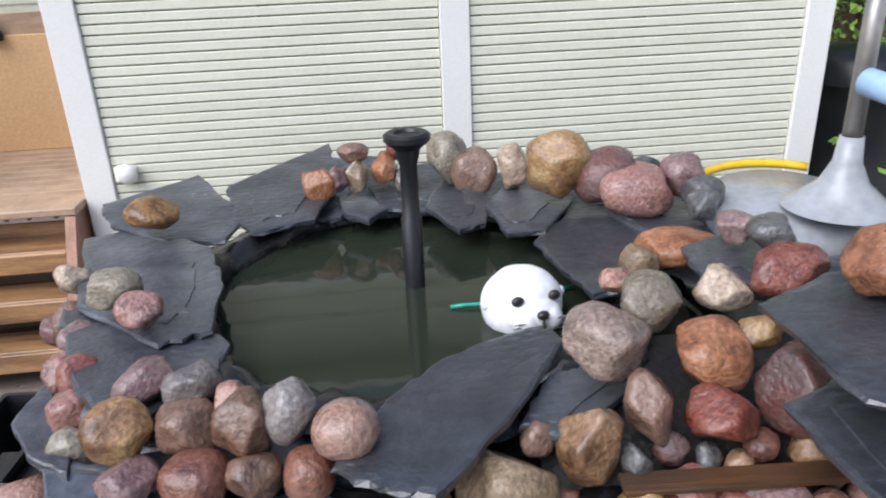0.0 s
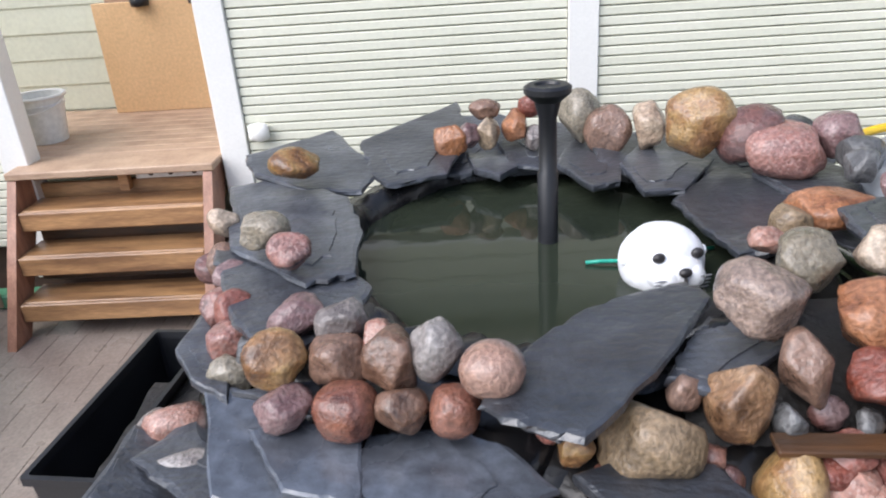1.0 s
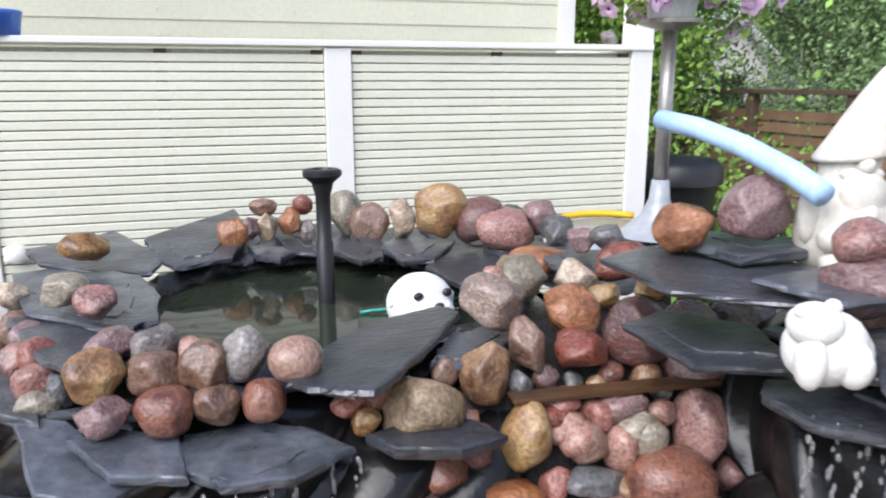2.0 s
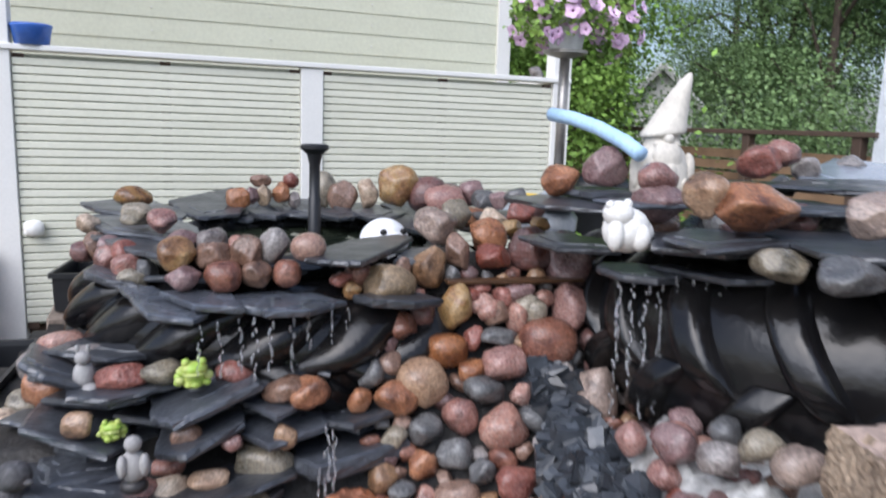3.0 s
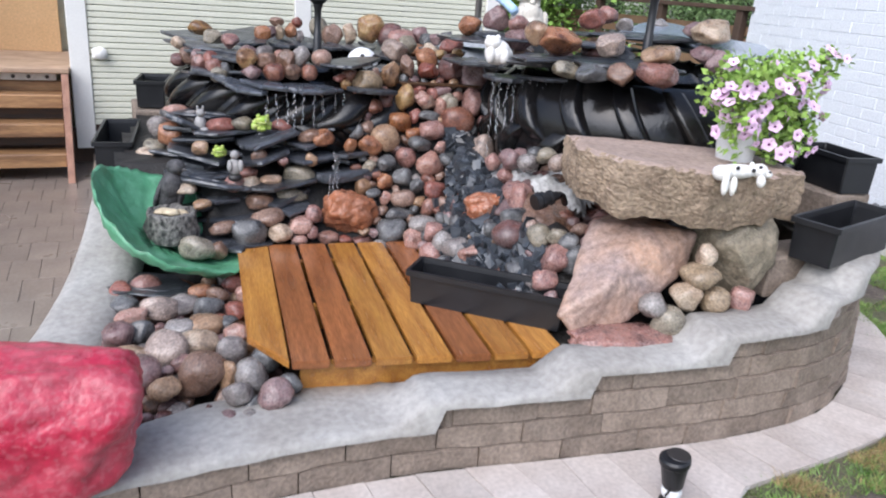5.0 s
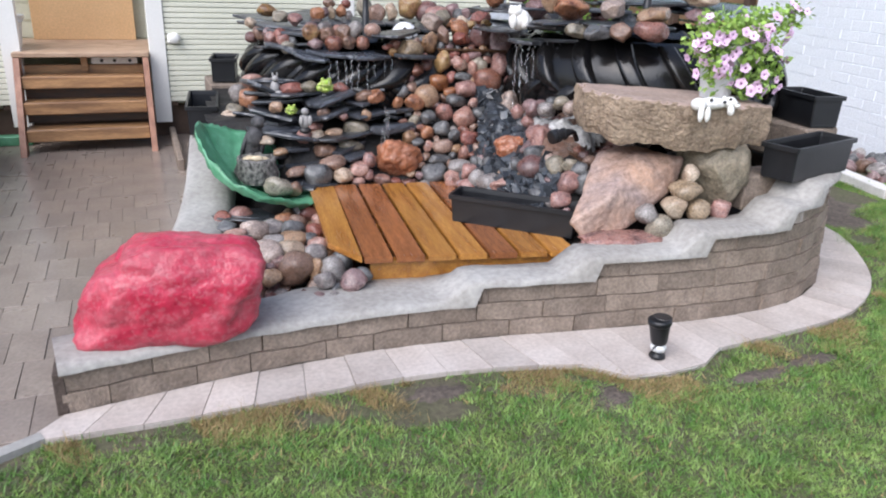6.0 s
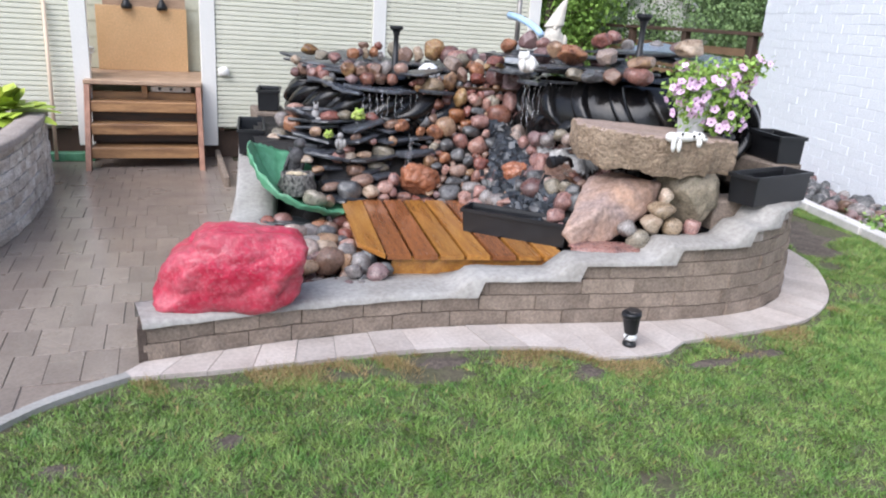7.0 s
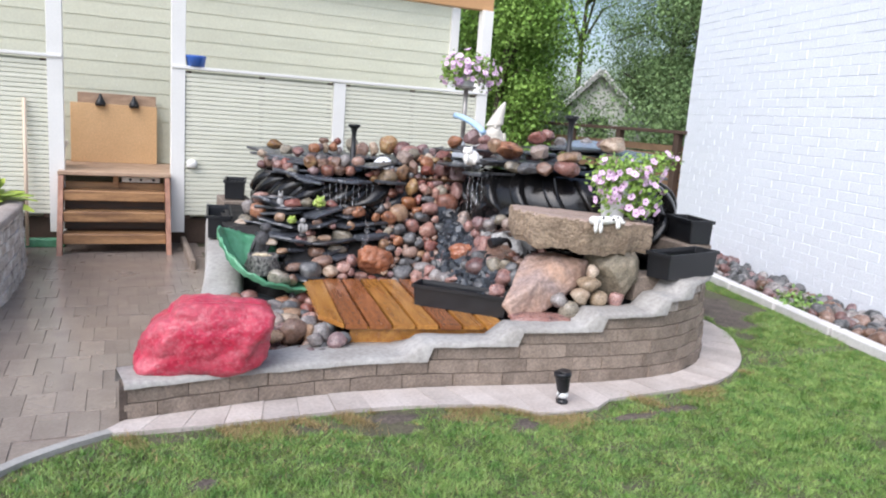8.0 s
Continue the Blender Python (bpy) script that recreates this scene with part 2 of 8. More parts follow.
M_CAPSTONE = mat("brown_cap_stone", (0.4, 0.345, 0.31), 0.8, (0.3, 0.25, 0.22), 5, 60, 0.4, 0.7, grain_by=0.2)
M_MORTAR = mat("pale_mortar", (0.4, 0.385, 0.362), 0.75, (0.3, 0.28, 0.255), 4, 40, 0.6, 0.8, grain_by=0.16)
M_PAVER = mat("patio_paver", (0.265, 0.217, 0.183), 0.32, (0.19, 0.152, 0.13), 4, 70, 0.3, 0.7, 0.09, coat=0.35, rough_vary=0.16, grain_by=0.16)
M_EDGE = mat("pale_edging_slab", (0.52, 0.465, 0.43), 0.7, (0.42, 0.36, 0.325), 5, 60, 0.35, 0.8, 0.1, grain_by=0.12)
M_KERBPALE = mat("pale_kerbstone", (0.68, 0.66, 0.64), 0.75, (0.56, 0.54, 0.52), 5, 60, 0.3, 0.7, 0.06)
M_KERB = mat("grey_kerb", (0.38, 0.37, 0.35), 0.8, (0.28, 0.27, 0.25), 6, 60, 0.5, 0.7)
M_BRICKW = mat("white_painted_brick", (0.82, 0.845, 0.89), 0.6, (0.77, 0.795, 0.845), 3, 60, 0.15, 0.5, 0.012)
M_EARTH = mat("bare_earth", (0.12, 0.095, 0.078), 0.9, (0.07, 0.056, 0.045), 9, 60, 1.0, 0.8, grain_by=0.4)
M_SOIL = mat("lawn_soil", (0.085, 0.09, 0.042), 0.9, (0.105, 0.085, 0.062), 6, 50, 0.8, 0.75, grain_by=0.3)
M_GRASS = mat("grass_blade", (0.105, 0.225, 0.04), 0.5, (0.27, 0.38, 0.1), 10.0, 30, 0.0, 0.95, 0.42, island=True)
M_STRAW = mat("dry_grass", (0.36, 0.27, 0.12), 0.7, (0.24, 0.16, 0.07), 3, 40, 0.0, 0.6, 0.25, island=True)
M_REDPAINT = mat("red_painted_rock", (0.44, 0.025, 0.06), 0.36, (0.46, 0.1, 0.13), 8, 34, 1.0, 0.7, speck=(0.48, 0.13, 0.16), speck_scale=90, grain_by=0.2, rough_vary=0.22)
M_BOULDER = mat("pink_granite_boulder", (0.44, 0.28, 0.2), 0.5, (0.31, 0.235, 0.215), 5.0, 42, 1.0, 0.95, speck=(0.5, 0.37, 0.3), grain_by=0.3, speck_scale=140)
M_GREYBOULDER = mat("mossy_grey_boulder", (0.26, 0.215, 0.155), 0.6, (0.15, 0.13, 0.092), 12, 60, 0.9, 0.9, speck=(0.34, 0.3, 0.22), grain_by=0.3)
M_SLAB = mat("rough_concrete_slab", (0.43, 0.325, 0.27), 0.62, (0.3, 0.22, 0.17), 4, 45, 0.9, 0.75, grain_by=0.25)
M_SLABSIDE = mat("broken_concrete_side", (0.31, 0.235, 0.165), 0.85, (0.18, 0.13, 0.09), 11, 55, 1.0, 0.9, grain_by=0.35, speck=(0.36, 0.28, 0.2), speck_scale=90)
M_RUST = mat("rusty_red_rock", (0.34, 0.12, 0.05), 0.5, (0.24, 0.1, 0.06), 12, 55, 1.0, 0.8, speck=(0.4, 0.22, 0.14), coat=0.2, grain_by=0.25)
M_RUSTPALE = mat("rust_rock_pale_crystals", (0.36, 0.13, 0.06), 0.4, (0.24, 0.085, 0.045), 14, 60, 1.0, 0.8, speck=(0.62, 0.42, 0.33), speck_scale=85, coat=0.3, grain_by=0.25)
M_GREEN = mat("green_glazed_basin", (0.08, 0.27, 0.14), 0.4, (0.16, 0.41, 0.25), 12, 26, 1.0, 0.8, coat=0.2)
M_STATUE = mat("cream_cast_stone", (0.66, 0.62, 0.54), 0.7, (0.5, 0.46, 0.4), 10, 60, 0.3, 0.6)
M_CHALK = mat("white_plaster", (0.82, 0.81, 0.77), 0.6, (0.72, 0.7, 0.66), 10, 60, 0.25, 0.5)
M_SEAL = mat("white_plastic_seal", (0.85, 0.86, 0.87), 0.45, (0.8, 0.81, 0.82), 6, 40, 0.1, 0.5)
M_DARKSPOT = mat("dark_spot", (0.03, 0.027, 0.027), 0.4, None, 20, 60, 0.0)
M_GREYFIG = mat("grey_cast_stone", (0.36, 0.35, 0.34), 0.7, (0.24, 0.23, 0.23), 20, 80, 0.3, 0.6)
M_LIME = mat("lime_glaze", (0.33, 0.5, 0.07), 0.4, (0.5, 0.52, 0.16), 24, 60, 0.3, 0.7)
M_LIMEPALE = mat("pale_lime_glaze", (0.5, 0.55, 0.2), 0.4, (0.4, 0.5, 0.12), 24, 60, 0.3, 0.7)
M_TUBE = mat("pale_blue_foam", (0.42, 0.62, 0.86), 0.6, (0.48, 0.68, 0.88), 10, 60, 0.1, 0.5)
M_STUMP = mat("grey_cast_stump", (0.03, 0.028, 0.028), 0.6, (0.3, 0.285, 0.26), 55, 60, 1.0, 0.9, grain_by=0.3, stretch=(1, 1, 0.7))
M_BIRD = mat("dark_cast_plumage", (0.09, 0.087, 0.09), 0.6, (0.035, 0.034, 0.037), 40, 90, 0.8, 0.9, grain_by=0.3)
M_SHELL = mat("cream_shell", (0.7, 0.6, 0.42), 0.5, (0.5, 0.38, 0.24), 24, 60, 0.4, 0.7)
M_CHIP = mat("dark_slate_chips", (0.045, 0.052, 0.062), 0.34, (0.022, 0.025, 0.03), 12, 60, 0.5, 0.7, 0.55, coat=0.12, island=True)
M_CEMENT = mat("wet_cement", (0.44, 0.44, 0.43), 0.5, (0.24, 0.23, 0.22), 14, 50, 1.0, 0.9, grain_by=0.3)
M_METAL = mat("galvanised_pole", (0.42, 0.4, 0.37), 0.4, (0.34, 0.31, 0.28), 6, 60, 0.05, 0.6, metal=0.75)
M_TEAL = mat("teal_plastic", (0.03, 0.35, 0.25), 0.3, None, 8, 40, 0.0, 0.3)
M_YELLOW = mat("yellow_plastic", (0.8, 0.52, 0.02), 0.4, None, 6, 40, 0.0, 0.15)
M_BLUE = mat("blue_tub", (0.05, 0.14, 0.5), 0.35, (0.1, 0.22, 0.58), 9, 40, 0.0, 0.5)
M_BROWNFENCE = mat("brown_fence_wood", (0.24, 0.15, 0.085), 0.7, (0.15, 0.09, 0.05), 4, 40, 0.3, 0.7, 0.15)
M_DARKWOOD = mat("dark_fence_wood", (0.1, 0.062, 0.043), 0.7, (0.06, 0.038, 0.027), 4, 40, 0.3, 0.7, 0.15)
M_PLANK = mat("dark_brown_board", (0.05, 0.03, 0.018), 0.35, (0.11, 0.05, 0.02), 8, 40, 0.4, 0.8, stretch=(0.6, 5, 5))
M_BARK = mat("bark", (0.1, 0.075, 0.055), 0.9, (0.05, 0.038, 0.03), 9, 40, 0.9, 0.8, stretch=(3, 3, 0.6))
M_LEAF = mat("tree_leaf", (0.21, 0.31, 0.125), 0.5, (0.12, 0.2, 0.075), 1.3, 20, 0.0, 0.7, 0.45, spec=0.2, island=True)
M_LEAFLIGHT = mat("light_tree_leaf", (0.24, 0.38, 0.08), 0.5, (0.15, 0.28, 0.05), 1.3, 20, 0.0, 0.7, 0.4, spec=0.2, island=True)
M_POTLEAF = mat("petunia_leaf", (0.32, 0.47, 0.1), 0.5, (0.17, 0.32, 0.05), 8, 40, 0.0, 0.7, 0.35, island=True)
M_YLEAF = mat("yellow_green_leaf", (0.42, 0.5, 0.06), 0.5, (0.22, 0.36, 0.04), 6, 40, 0.0, 0.7, 0.3, island=True)
M_PETAL = mat("lilac_petal", (0.84, 0.64, 0.81), 0.55, (0.7, 0.37, 0.64), 26, 60, 0.0, 0.8, 0.2)
M_THROAT = mat("purple_throat", (0.25, 0.05, 0.22), 0.6, None, 30, 60, 0.0)
M_POTWHITE = mat("white_pot", (0.72, 0.73, 0.73), 0.4, (0.66, 0.67, 0.67), 5, 40, 0.0, 0.5)
M_MILK = mat("milky_white_plastic", (0.78, 0.78, 0.75), 0.35, (0.72, 0.72, 0.69), 6, 40, 0.0, 0.5)
M_ROOF = mat("far_roof", (0.3, 0.27, 0.25), 0.8, (0.12, 0.1, 0.09), 2, 20, 0.3)
M_SEALLINE = mat("pencil_grey", (0.16, 0.16, 0.17), 0.6, None, 30, 60, 0.0)


def clear_mat(name, colour, rough, ior=1.33, alpha=None):
    m = bpy.data.materials.new(name)
    m.use_nodes = True
    p = m.node_tree.nodes["Principled BSDF"]
    p.inputs["Base Color"].default_value = (*colour, 1)
    p.inputs["Roughness"].default_value, p.inputs["IOR"].default_value = rough, ior
    p.inputs["Transmission Weight"].default_value = 0.9
    return m


M_DROP = clear_mat("water_drop", (0.95, 0.97, 1.0), 0.08)
M_FROST = mat("milky_plastic", (0.36, 0.38, 0.4), 0.2, (0.26, 0.28, 0.3), 6, 40, 0.05, 0.7)


def water_mat():
    m = bpy.data.materials.new("pond_water")
    m.use_nodes = True
    n, link = m.node_tree.nodes, m.node_tree.links.new
    p = n["Principled BSDF"]
    p.inputs["Base Color"].default_value = (0.024, 0.03, 0.02, 1)
    p.inputs["Roughness"].default_value, p.inputs["IOR"].default_value = 0.04, 1.33
    tc, no, bp = n.new("ShaderNodeTexCoord"), n.new("ShaderNodeTexNoise"), n.new("ShaderNodeBump")
    no.inputs["Scale"].default_value = 9
    bp.inputs["Strength"].default_value, bp.inputs["Distance"].default_value = 0.05, 0.01
    link(tc.outputs["Object"], no.inputs["Vector"])
    link(no.outputs["Fac"], bp.inputs["Height"])
    link(bp.outputs[0], p.inputs["Normal"])
    return m


M_WATER = water_mat()


# ---- mesh helpers ----
def thing(name, at, label, category, group="", kind=""):
    ob = new(name)
    ob.empty_display_size = 0.05
    ob.location = at
    return tagged(ob, label, category, group, kind)


def mesh_ob(name, bm, material, smooth=True):
    me = bpy.data.meshes.new(name)
    bm.normal_update()
    bm.to_mesh(me)
    bm.free()
    for m in material if isinstance(material, (list, tuple)) else [material]:
        me.materials.append(m)
    if smooth:
        me.polygons.foreach_set("use_smooth", [True] * len(me.polygons))
    return new(name, me)


def part(name, bm, material, parent, label="", smooth=False, at=None):
    ob = mesh_ob(name, bm, material, smooth)
    ob.parent = parent
    if at:
        ob.location = at
    return tagged(ob, label)


def box(bm, x0, x1, y0, y1, z0, z1, bevel=0.0):
    m = Matrix.LocRotScale(((x0 + x1) / 2, (y0 + y1) / 2, (z0 + z1) / 2), None, (x1 - x0, y1 - y0, z1 - z0))
    out = bmesh.ops.create_cube(bm, size=1, matrix=m)
    if bevel:
        edges = list({e for v in out["verts"] for e in v.link_edges})
        bmesh.ops.bevel(bm, geom=edges, offset=bevel, segments=1, affect="EDGES")
    return bm


def boxed(*args, bevel=0.0):
    return box(bmesh.new(), *args, bevel=bevel)


def rod(bm, a, b, r0, r1=None, seg=12):
    a, b = Vector(a), Vector(b)
    m = Matrix.Translation((a + b) / 2) @ (b - a).to_track_quat("Z", "Y").to_matrix().to_4x4()
    bmesh.ops.create_cone(bm, cap_ends=True, segments=seg, radius1=r0, radius2=r0 if r1 is None else r1, depth=(b - a).length, matrix=m)
    return bm


def lathe(bm, profile, seg=32, centre=(0, 0)):
    rings = []
    for r, z in profile:
        rings.append([bm.verts.new((centre[0] + r * math.cos(2 * math.pi * i / seg), centre[1] + r * math.sin(2 * math.pi * i / seg), z)) for i in range(seg)])
    for a, b in zip(rings, rings[1:]):
        for i in range(seg):
            bm.faces.new((a[i], a[(i + 1) % seg], b[(i + 1) % seg], b[i]))
    return bm


def blob(bm, at, size, rng, sub=3, rough=0.12, facets=0, freq=1.6, turn=None, cut=(0.72, 0.92)):
    """A lump: a ball with planes cut off it and noise, of that full size."""
    out = bmesh.ops.create_icosphere(bm, subdivisions=sub, radius=1.0)
    cuts = []
    for _ in range(facets):
        d = Vector((rng.gauss(0, 1), rng.gauss(0, 1), rng.gauss(0, 1))).normalized()
        cuts.append((d, rng.uniform(*cut)))
    seed = Vector((rng.uniform(-50, 50), rng.uniform(-50, 50), rng.uniform(-50, 50)))
    spin = turn if turn is not None else Matrix.Identity(3)
    half = Vector(size) / 2
    power = rng.uniform(2.1, 2.6) if facets else 2.0
    shaped = []
    for v in out["verts"]:
        p = v.co.copy()
        p *= (abs(p.x) ** power + abs(p.y) ** power + abs(p.z) ** power) ** (-1 / power)
        if cuts:
            p *= (0.6 + sum((max(0.0, p.dot(d)) / k) ** 60 for d, k in cuts)) ** (-1 / 60)
        p *= 1 + rough * noise.noise(p * freq + seed) + rough * 0.4 * noise.noise(p * freq * 2.9 + seed) + rough * 0.28 * noise.noise(p * freq * 6.5 + seed) + rough * 0.09 * noise.noise(p * freq * 15 + seed)
        shaped.append(p)
    low = [min(p[k] for p in shaped) for k in range(3)]
    span = [max(p[k] for p in shaped) - low[k] for k in range(3)]
    for v, p in zip(out["verts"], shaped):
        if facets:
            p = Vector([2 * (p[k] - low[k]) / span[k] - 1 for k in range(3)])
        v.co = spin @ Vector((p.x * half.x, p.y * half.y, p.z * half.z)) + Vector(at)
    return bm


def plate(bm, outline, thick, rng=None, chip=0.0, top=0.0):
    """A flat piece from an outline, its rim broken back by chips, centred on z = top - thick / 2."""
    up, low = [], []
    for x, y in outline:
        k = 1 - (rng.uniform(0, chip) if rng else 0)
        up.append(bm.verts.new((x * k, y * k, top)))
        k2 = 1 - (rng.uniform(0, chip) if rng else 0)
        low.append(bm.verts.new((x * k2, y * k2, top - thick)))
    bm.faces.new(up)
    bm.faces.new(low[::-1])
    n = len(up)
    for i in range(n):
        bm.faces.new((low[i], low[(i + 1) % n], up[(i + 1) % n], up[i]))
    return bm


def tube(bm, points, radius, seg=10):
    points = [Vector(p) for p in points]
    rings = []
    for i, p in enumerate(points):
        d = (points[min(i + 1, len(points) - 1)] - points[max(i - 1, 0)]).normalized()
        u = d.cross(Vector((0.3, 0.2, 1))).normalized()
        w = d.cross(u)
        r = radius[i] if isinstance(radius, (list, tuple)) else radius
        rings.append([bm.verts.new(p + (u * math.cos(2 * math.pi * k / seg) + w * math.sin(2 * math.pi * k / seg)) * r) for k in range(seg)])
    for a, b in zip(rings, rings[1:]):
        for k in range(seg):
            bm.faces.new((a[k], a[(k + 1) % seg], b[(k + 1) % seg], b[k]))
    bm.faces.new(rings[0][::-1])
    bm.faces.new(rings[-1])
    return bm


def spline(points, steps=8):
    """Smooth line through points in the plan."""
    pts = [Vector((*p, 0)) if len(p) == 2 else Vector(p) for p in points]
    pts = [2 * pts[0] - pts[1]] + pts + [2 * pts[-1] - pts[-2]]
    out = []
    for i in range(1, len(pts) - 2):
        a, b, c, d = pts[i - 1:i + 3]
        for k in range(steps):
            t = k / steps
            out.append(0.5 * (2 * b + (c - a) * t + (2 * a - 5 * b + 4 * c - d) * t * t + (3 * b - a - 3 * c + d) * t ** 3))
    return out + [pts[-2]]


def resample(line, step):
    """Points every step metres along a line."""
    out, rest = [line[0].copy()], step
    for a, b in zip(line, line[1:]):
        left = (b - a).length
        while left >= rest:
            a = a + (b - a).normalized() * rest
            out.append(a.copy())
            left, rest = left - rest, step
        rest -= left
    return out


def ramp_at(table, v):
    return float(np.interp(v, [a for a, _ in table], [b for _, b in table]))


# ---- ground ----
bm = bmesh.new()
bmesh.ops.create_grid(bm, x_segments=2, y_segments=2, size=300)
ground = mesh_ob("ground", bm, M_SOIL)
ground.location = (0, 0, -0.014)
tagged(ground, "lawn soil with patchy grass and bare earth", "ground", kind="structure")

# line of the retaining wall's outer foot, from the stair side round to the back
LEFT_LINE = resample(spline([(-0.88, 2.45), (-0.97, 1.5), (-1.04, 0.88), (-1.12, 0.4), (-1.22, 0.0), (-1.38, -0.5), (-1.6, -1.03)]), 0.01)
FRONT_LINE = resample(spline([(-1.6, -1.05), (-1.25, -1.0), (-0.83, -0.955), (-0.19, -0.953), (0.48, -1.05), (1.23, -1.135), (1.72, -1.08), (2.15, -0.82), (2.42, -0.35), (2.52, 0.3), (2.5, 1.4)]), 0.01)
COURSE = 0.083
PROFILE_A = [(-0.95, 0.2), (0.40, 0.24), (0.52, 0.32), (0.62, 0.48), (0.74, 0.68), (0.86, 0.95), (0.96, 1.10), (1.1, 1.12)]
PROFILE_B = [(-0.95, 0.26), (-0.5, 0.33), (-0.15, 0.42), (0.0, 0.53), (0.3, 0.62), (0.62, 0.68), (0.76, 0.84), (0.88, 1.02), (0.98, 1.12), (1.1, 1.13)]
PROFILE_L = [(-0.95, 0.12), (0.35, 0.14), (0.5, 0.18), (0.65, 0.36), (0.8, 0.56), (0.95, 0.6)]


def heap(x, y):
    """Top of the stone heap between the two tyres."""
    u = min(1, max(0, (x - 0.37) / 0.35))
    return ramp_at(PROFILE_A, y) * (1 - u) + ramp_at(PROFILE_B, y) * u + 0.3 * math.exp(-((x - 0.8) / 0.2) ** 2 - ((y + 0.3) / 0.3) ** 2)


def fill(x, y):
    low = ramp_at(PROFILE_L, y)
    if x < -0.5:
        low = min(low, 0.13 + max(0, x + 0.7) * 1.2) if y < 0.95 else low
    if x < 0.15:
        return low
    top = heap(x, y) - 0.075
    if x > 1.12 or y > 1.25 or x < 0.4:
        top = min(top, 0.6)
    u = min(1, (x - 0.15) / 0.2)
    return low * (1 - u) + top * u


def inside(x, y):
    lx = np.interp(y, [p.y for p in LEFT_LINE][::-1], [p.x for p in LEFT_LINE][::-1]) + 0.1
    fy = np.interp(x, [p.x for p in FRONT_LINE if p.y < -0.3], [p.y for p in FRONT_LINE if p.y < -0.3]) + 0.1
    return lx < x < 2.42 and y > fy


# rubble under the stones, the shade of the gaps put into its colour
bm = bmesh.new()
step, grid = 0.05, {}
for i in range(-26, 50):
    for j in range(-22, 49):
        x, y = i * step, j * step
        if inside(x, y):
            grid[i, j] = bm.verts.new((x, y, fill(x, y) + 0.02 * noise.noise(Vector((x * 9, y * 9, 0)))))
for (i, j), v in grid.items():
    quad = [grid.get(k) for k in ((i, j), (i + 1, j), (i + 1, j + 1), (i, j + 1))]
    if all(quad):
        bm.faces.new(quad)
tagged(mesh_ob("rubble_fill", bm, M_FILL), "wet rubble and earth under the stones, darkened for shaded gaps", "rubble", kind="structure")

# ---- retaining wall ----
rng = random.Random(3)


def split_block(length, thick, height):
    """A concrete block with a rough split face on its -y side."""
    b = bmesh.new()
    box(b, -length / 2, length / 2, 0, thick, 0, height)
    bmesh.ops.subdivide_edges(b, edges=[e for e in b.edges if abs((e.verts[0].co - e.verts[1].co).x) > 0.01], cuts=3, use_grid_fill=True)
    for v in b.verts:
        edge = abs(v.co.z) < 1e-4 or abs(v.co.z - height) < 1e-4
        if v.co.y < 0.01:
            v.co.y += rng.uniform(-0.006, 0.008)
        if edge and v.co.y < 0.02:
            v.co.y += 0.002
            v.co.z += 0.002 if v.co.z < 0.01 else -0.002
    me = bpy.data.meshes.new("block")
    b.to_mesh(me)
    b.free()
    me.materials.append(M_BLOCK)
    return me


BLOCKS = [split_block(0.298, 0.13, COURSE - 0.0015) for _ in range(4)] + [split_block(0.198, 0.13, COURSE - 0.0015) for _ in range(2)]
LIGHT_BLOCK = BLOCKS[0].copy()
LIGHT_BLOCK.materials.clear()
LIGHT_BLOCK.materials.append(M_BLOCKLIGHT)


COATED = {}


def lay_wall(line, count, owner, batter=0.006, coat=None):
    """Courses of split blocks along a line, as many as count(point) says."""
    for k in range(8):
        s = 0.0 if k % 2 else -0.15
        total = len(line) * 0.01
        while s < total - 0.05:
            short = rng.random() < 0.16
            size = 0.2 if short else 0.3
            lo = next((u for u in np.arange(max(s, 0.0), min(s + size, total - 0.01), 0.01) if count(line[min(len(line) - 1, int(u * 100))]) > k), None)
            hi = min(s + size, total)
            if lo is not None and hi - lo > 0.012:
                mid = (lo + hi) / 2
                a, b = line[max(0, int((mid - 0.1) * 100))], line[min(len(line) - 1, int((mid + 0.1) * 100))]
                i = min(len(line) - 2, int(mid * 100))
                p, d = line[i].lerp(line[i + 1], min(1.0, mid * 100 - i)), (b - a).normalized()
                me = BLOCKS[4 + rng.randrange(2)] if short else (LIGHT_BLOCK if count(p) == k + 1 and p.x > 1.6 else BLOCKS[rng.randrange(4)])
                if coat and p.y > -0.5:
                    key = (me.name, coat.name)
                    if key not in COATED:
                        COATED[key] = me.copy()
                        COATED[key].materials.clear()
                        COATED[key].materials.append(coat)
                    me = COATED[key]
                ob = new("block", me)
                ob.parent = owner
                inward = Vector((-d.y, d.x, 0))
                ob.matrix_basis = Matrix.Translation(p + inward * (batter * k + rng.uniform(0, 0.004)) + Vector((0, 0, COURSE * k))) @ Matrix.Rotation(math.atan2(d.y, d.x), 4, "Z") @ Matrix.Diagonal(((hi - lo) / size * 0.994, 1, 1, 1))
            s += size


def core(line, top, name, owner, inset=0.045, thick=0.11):
    b = bmesh.new()
    pts = line[::6]
    last = None
    for i, p in enumerate(pts):
        a, c = pts[max(0, i - 1)], pts[min(len(pts) - 1, i + 1)]
        d = (c - a).normalized()
        n = Vector((-d.y, d.x, 0))
        h = top(p) - 0.06
        quad = [b.verts.new(p + n * inset + Vector((0, 0, z))) for z in (0, h)] + [b.verts.new(p + n * thick + Vector((0, 0, z))) for z in (h, 0)]
        if last:
            for k in range(4):
                b.faces.new((last[k], quad[k], quad[(k + 1) % 4], last[(k + 1) % 4]))
        last = quad
    return part(name, b, M_BLOCK, owner)


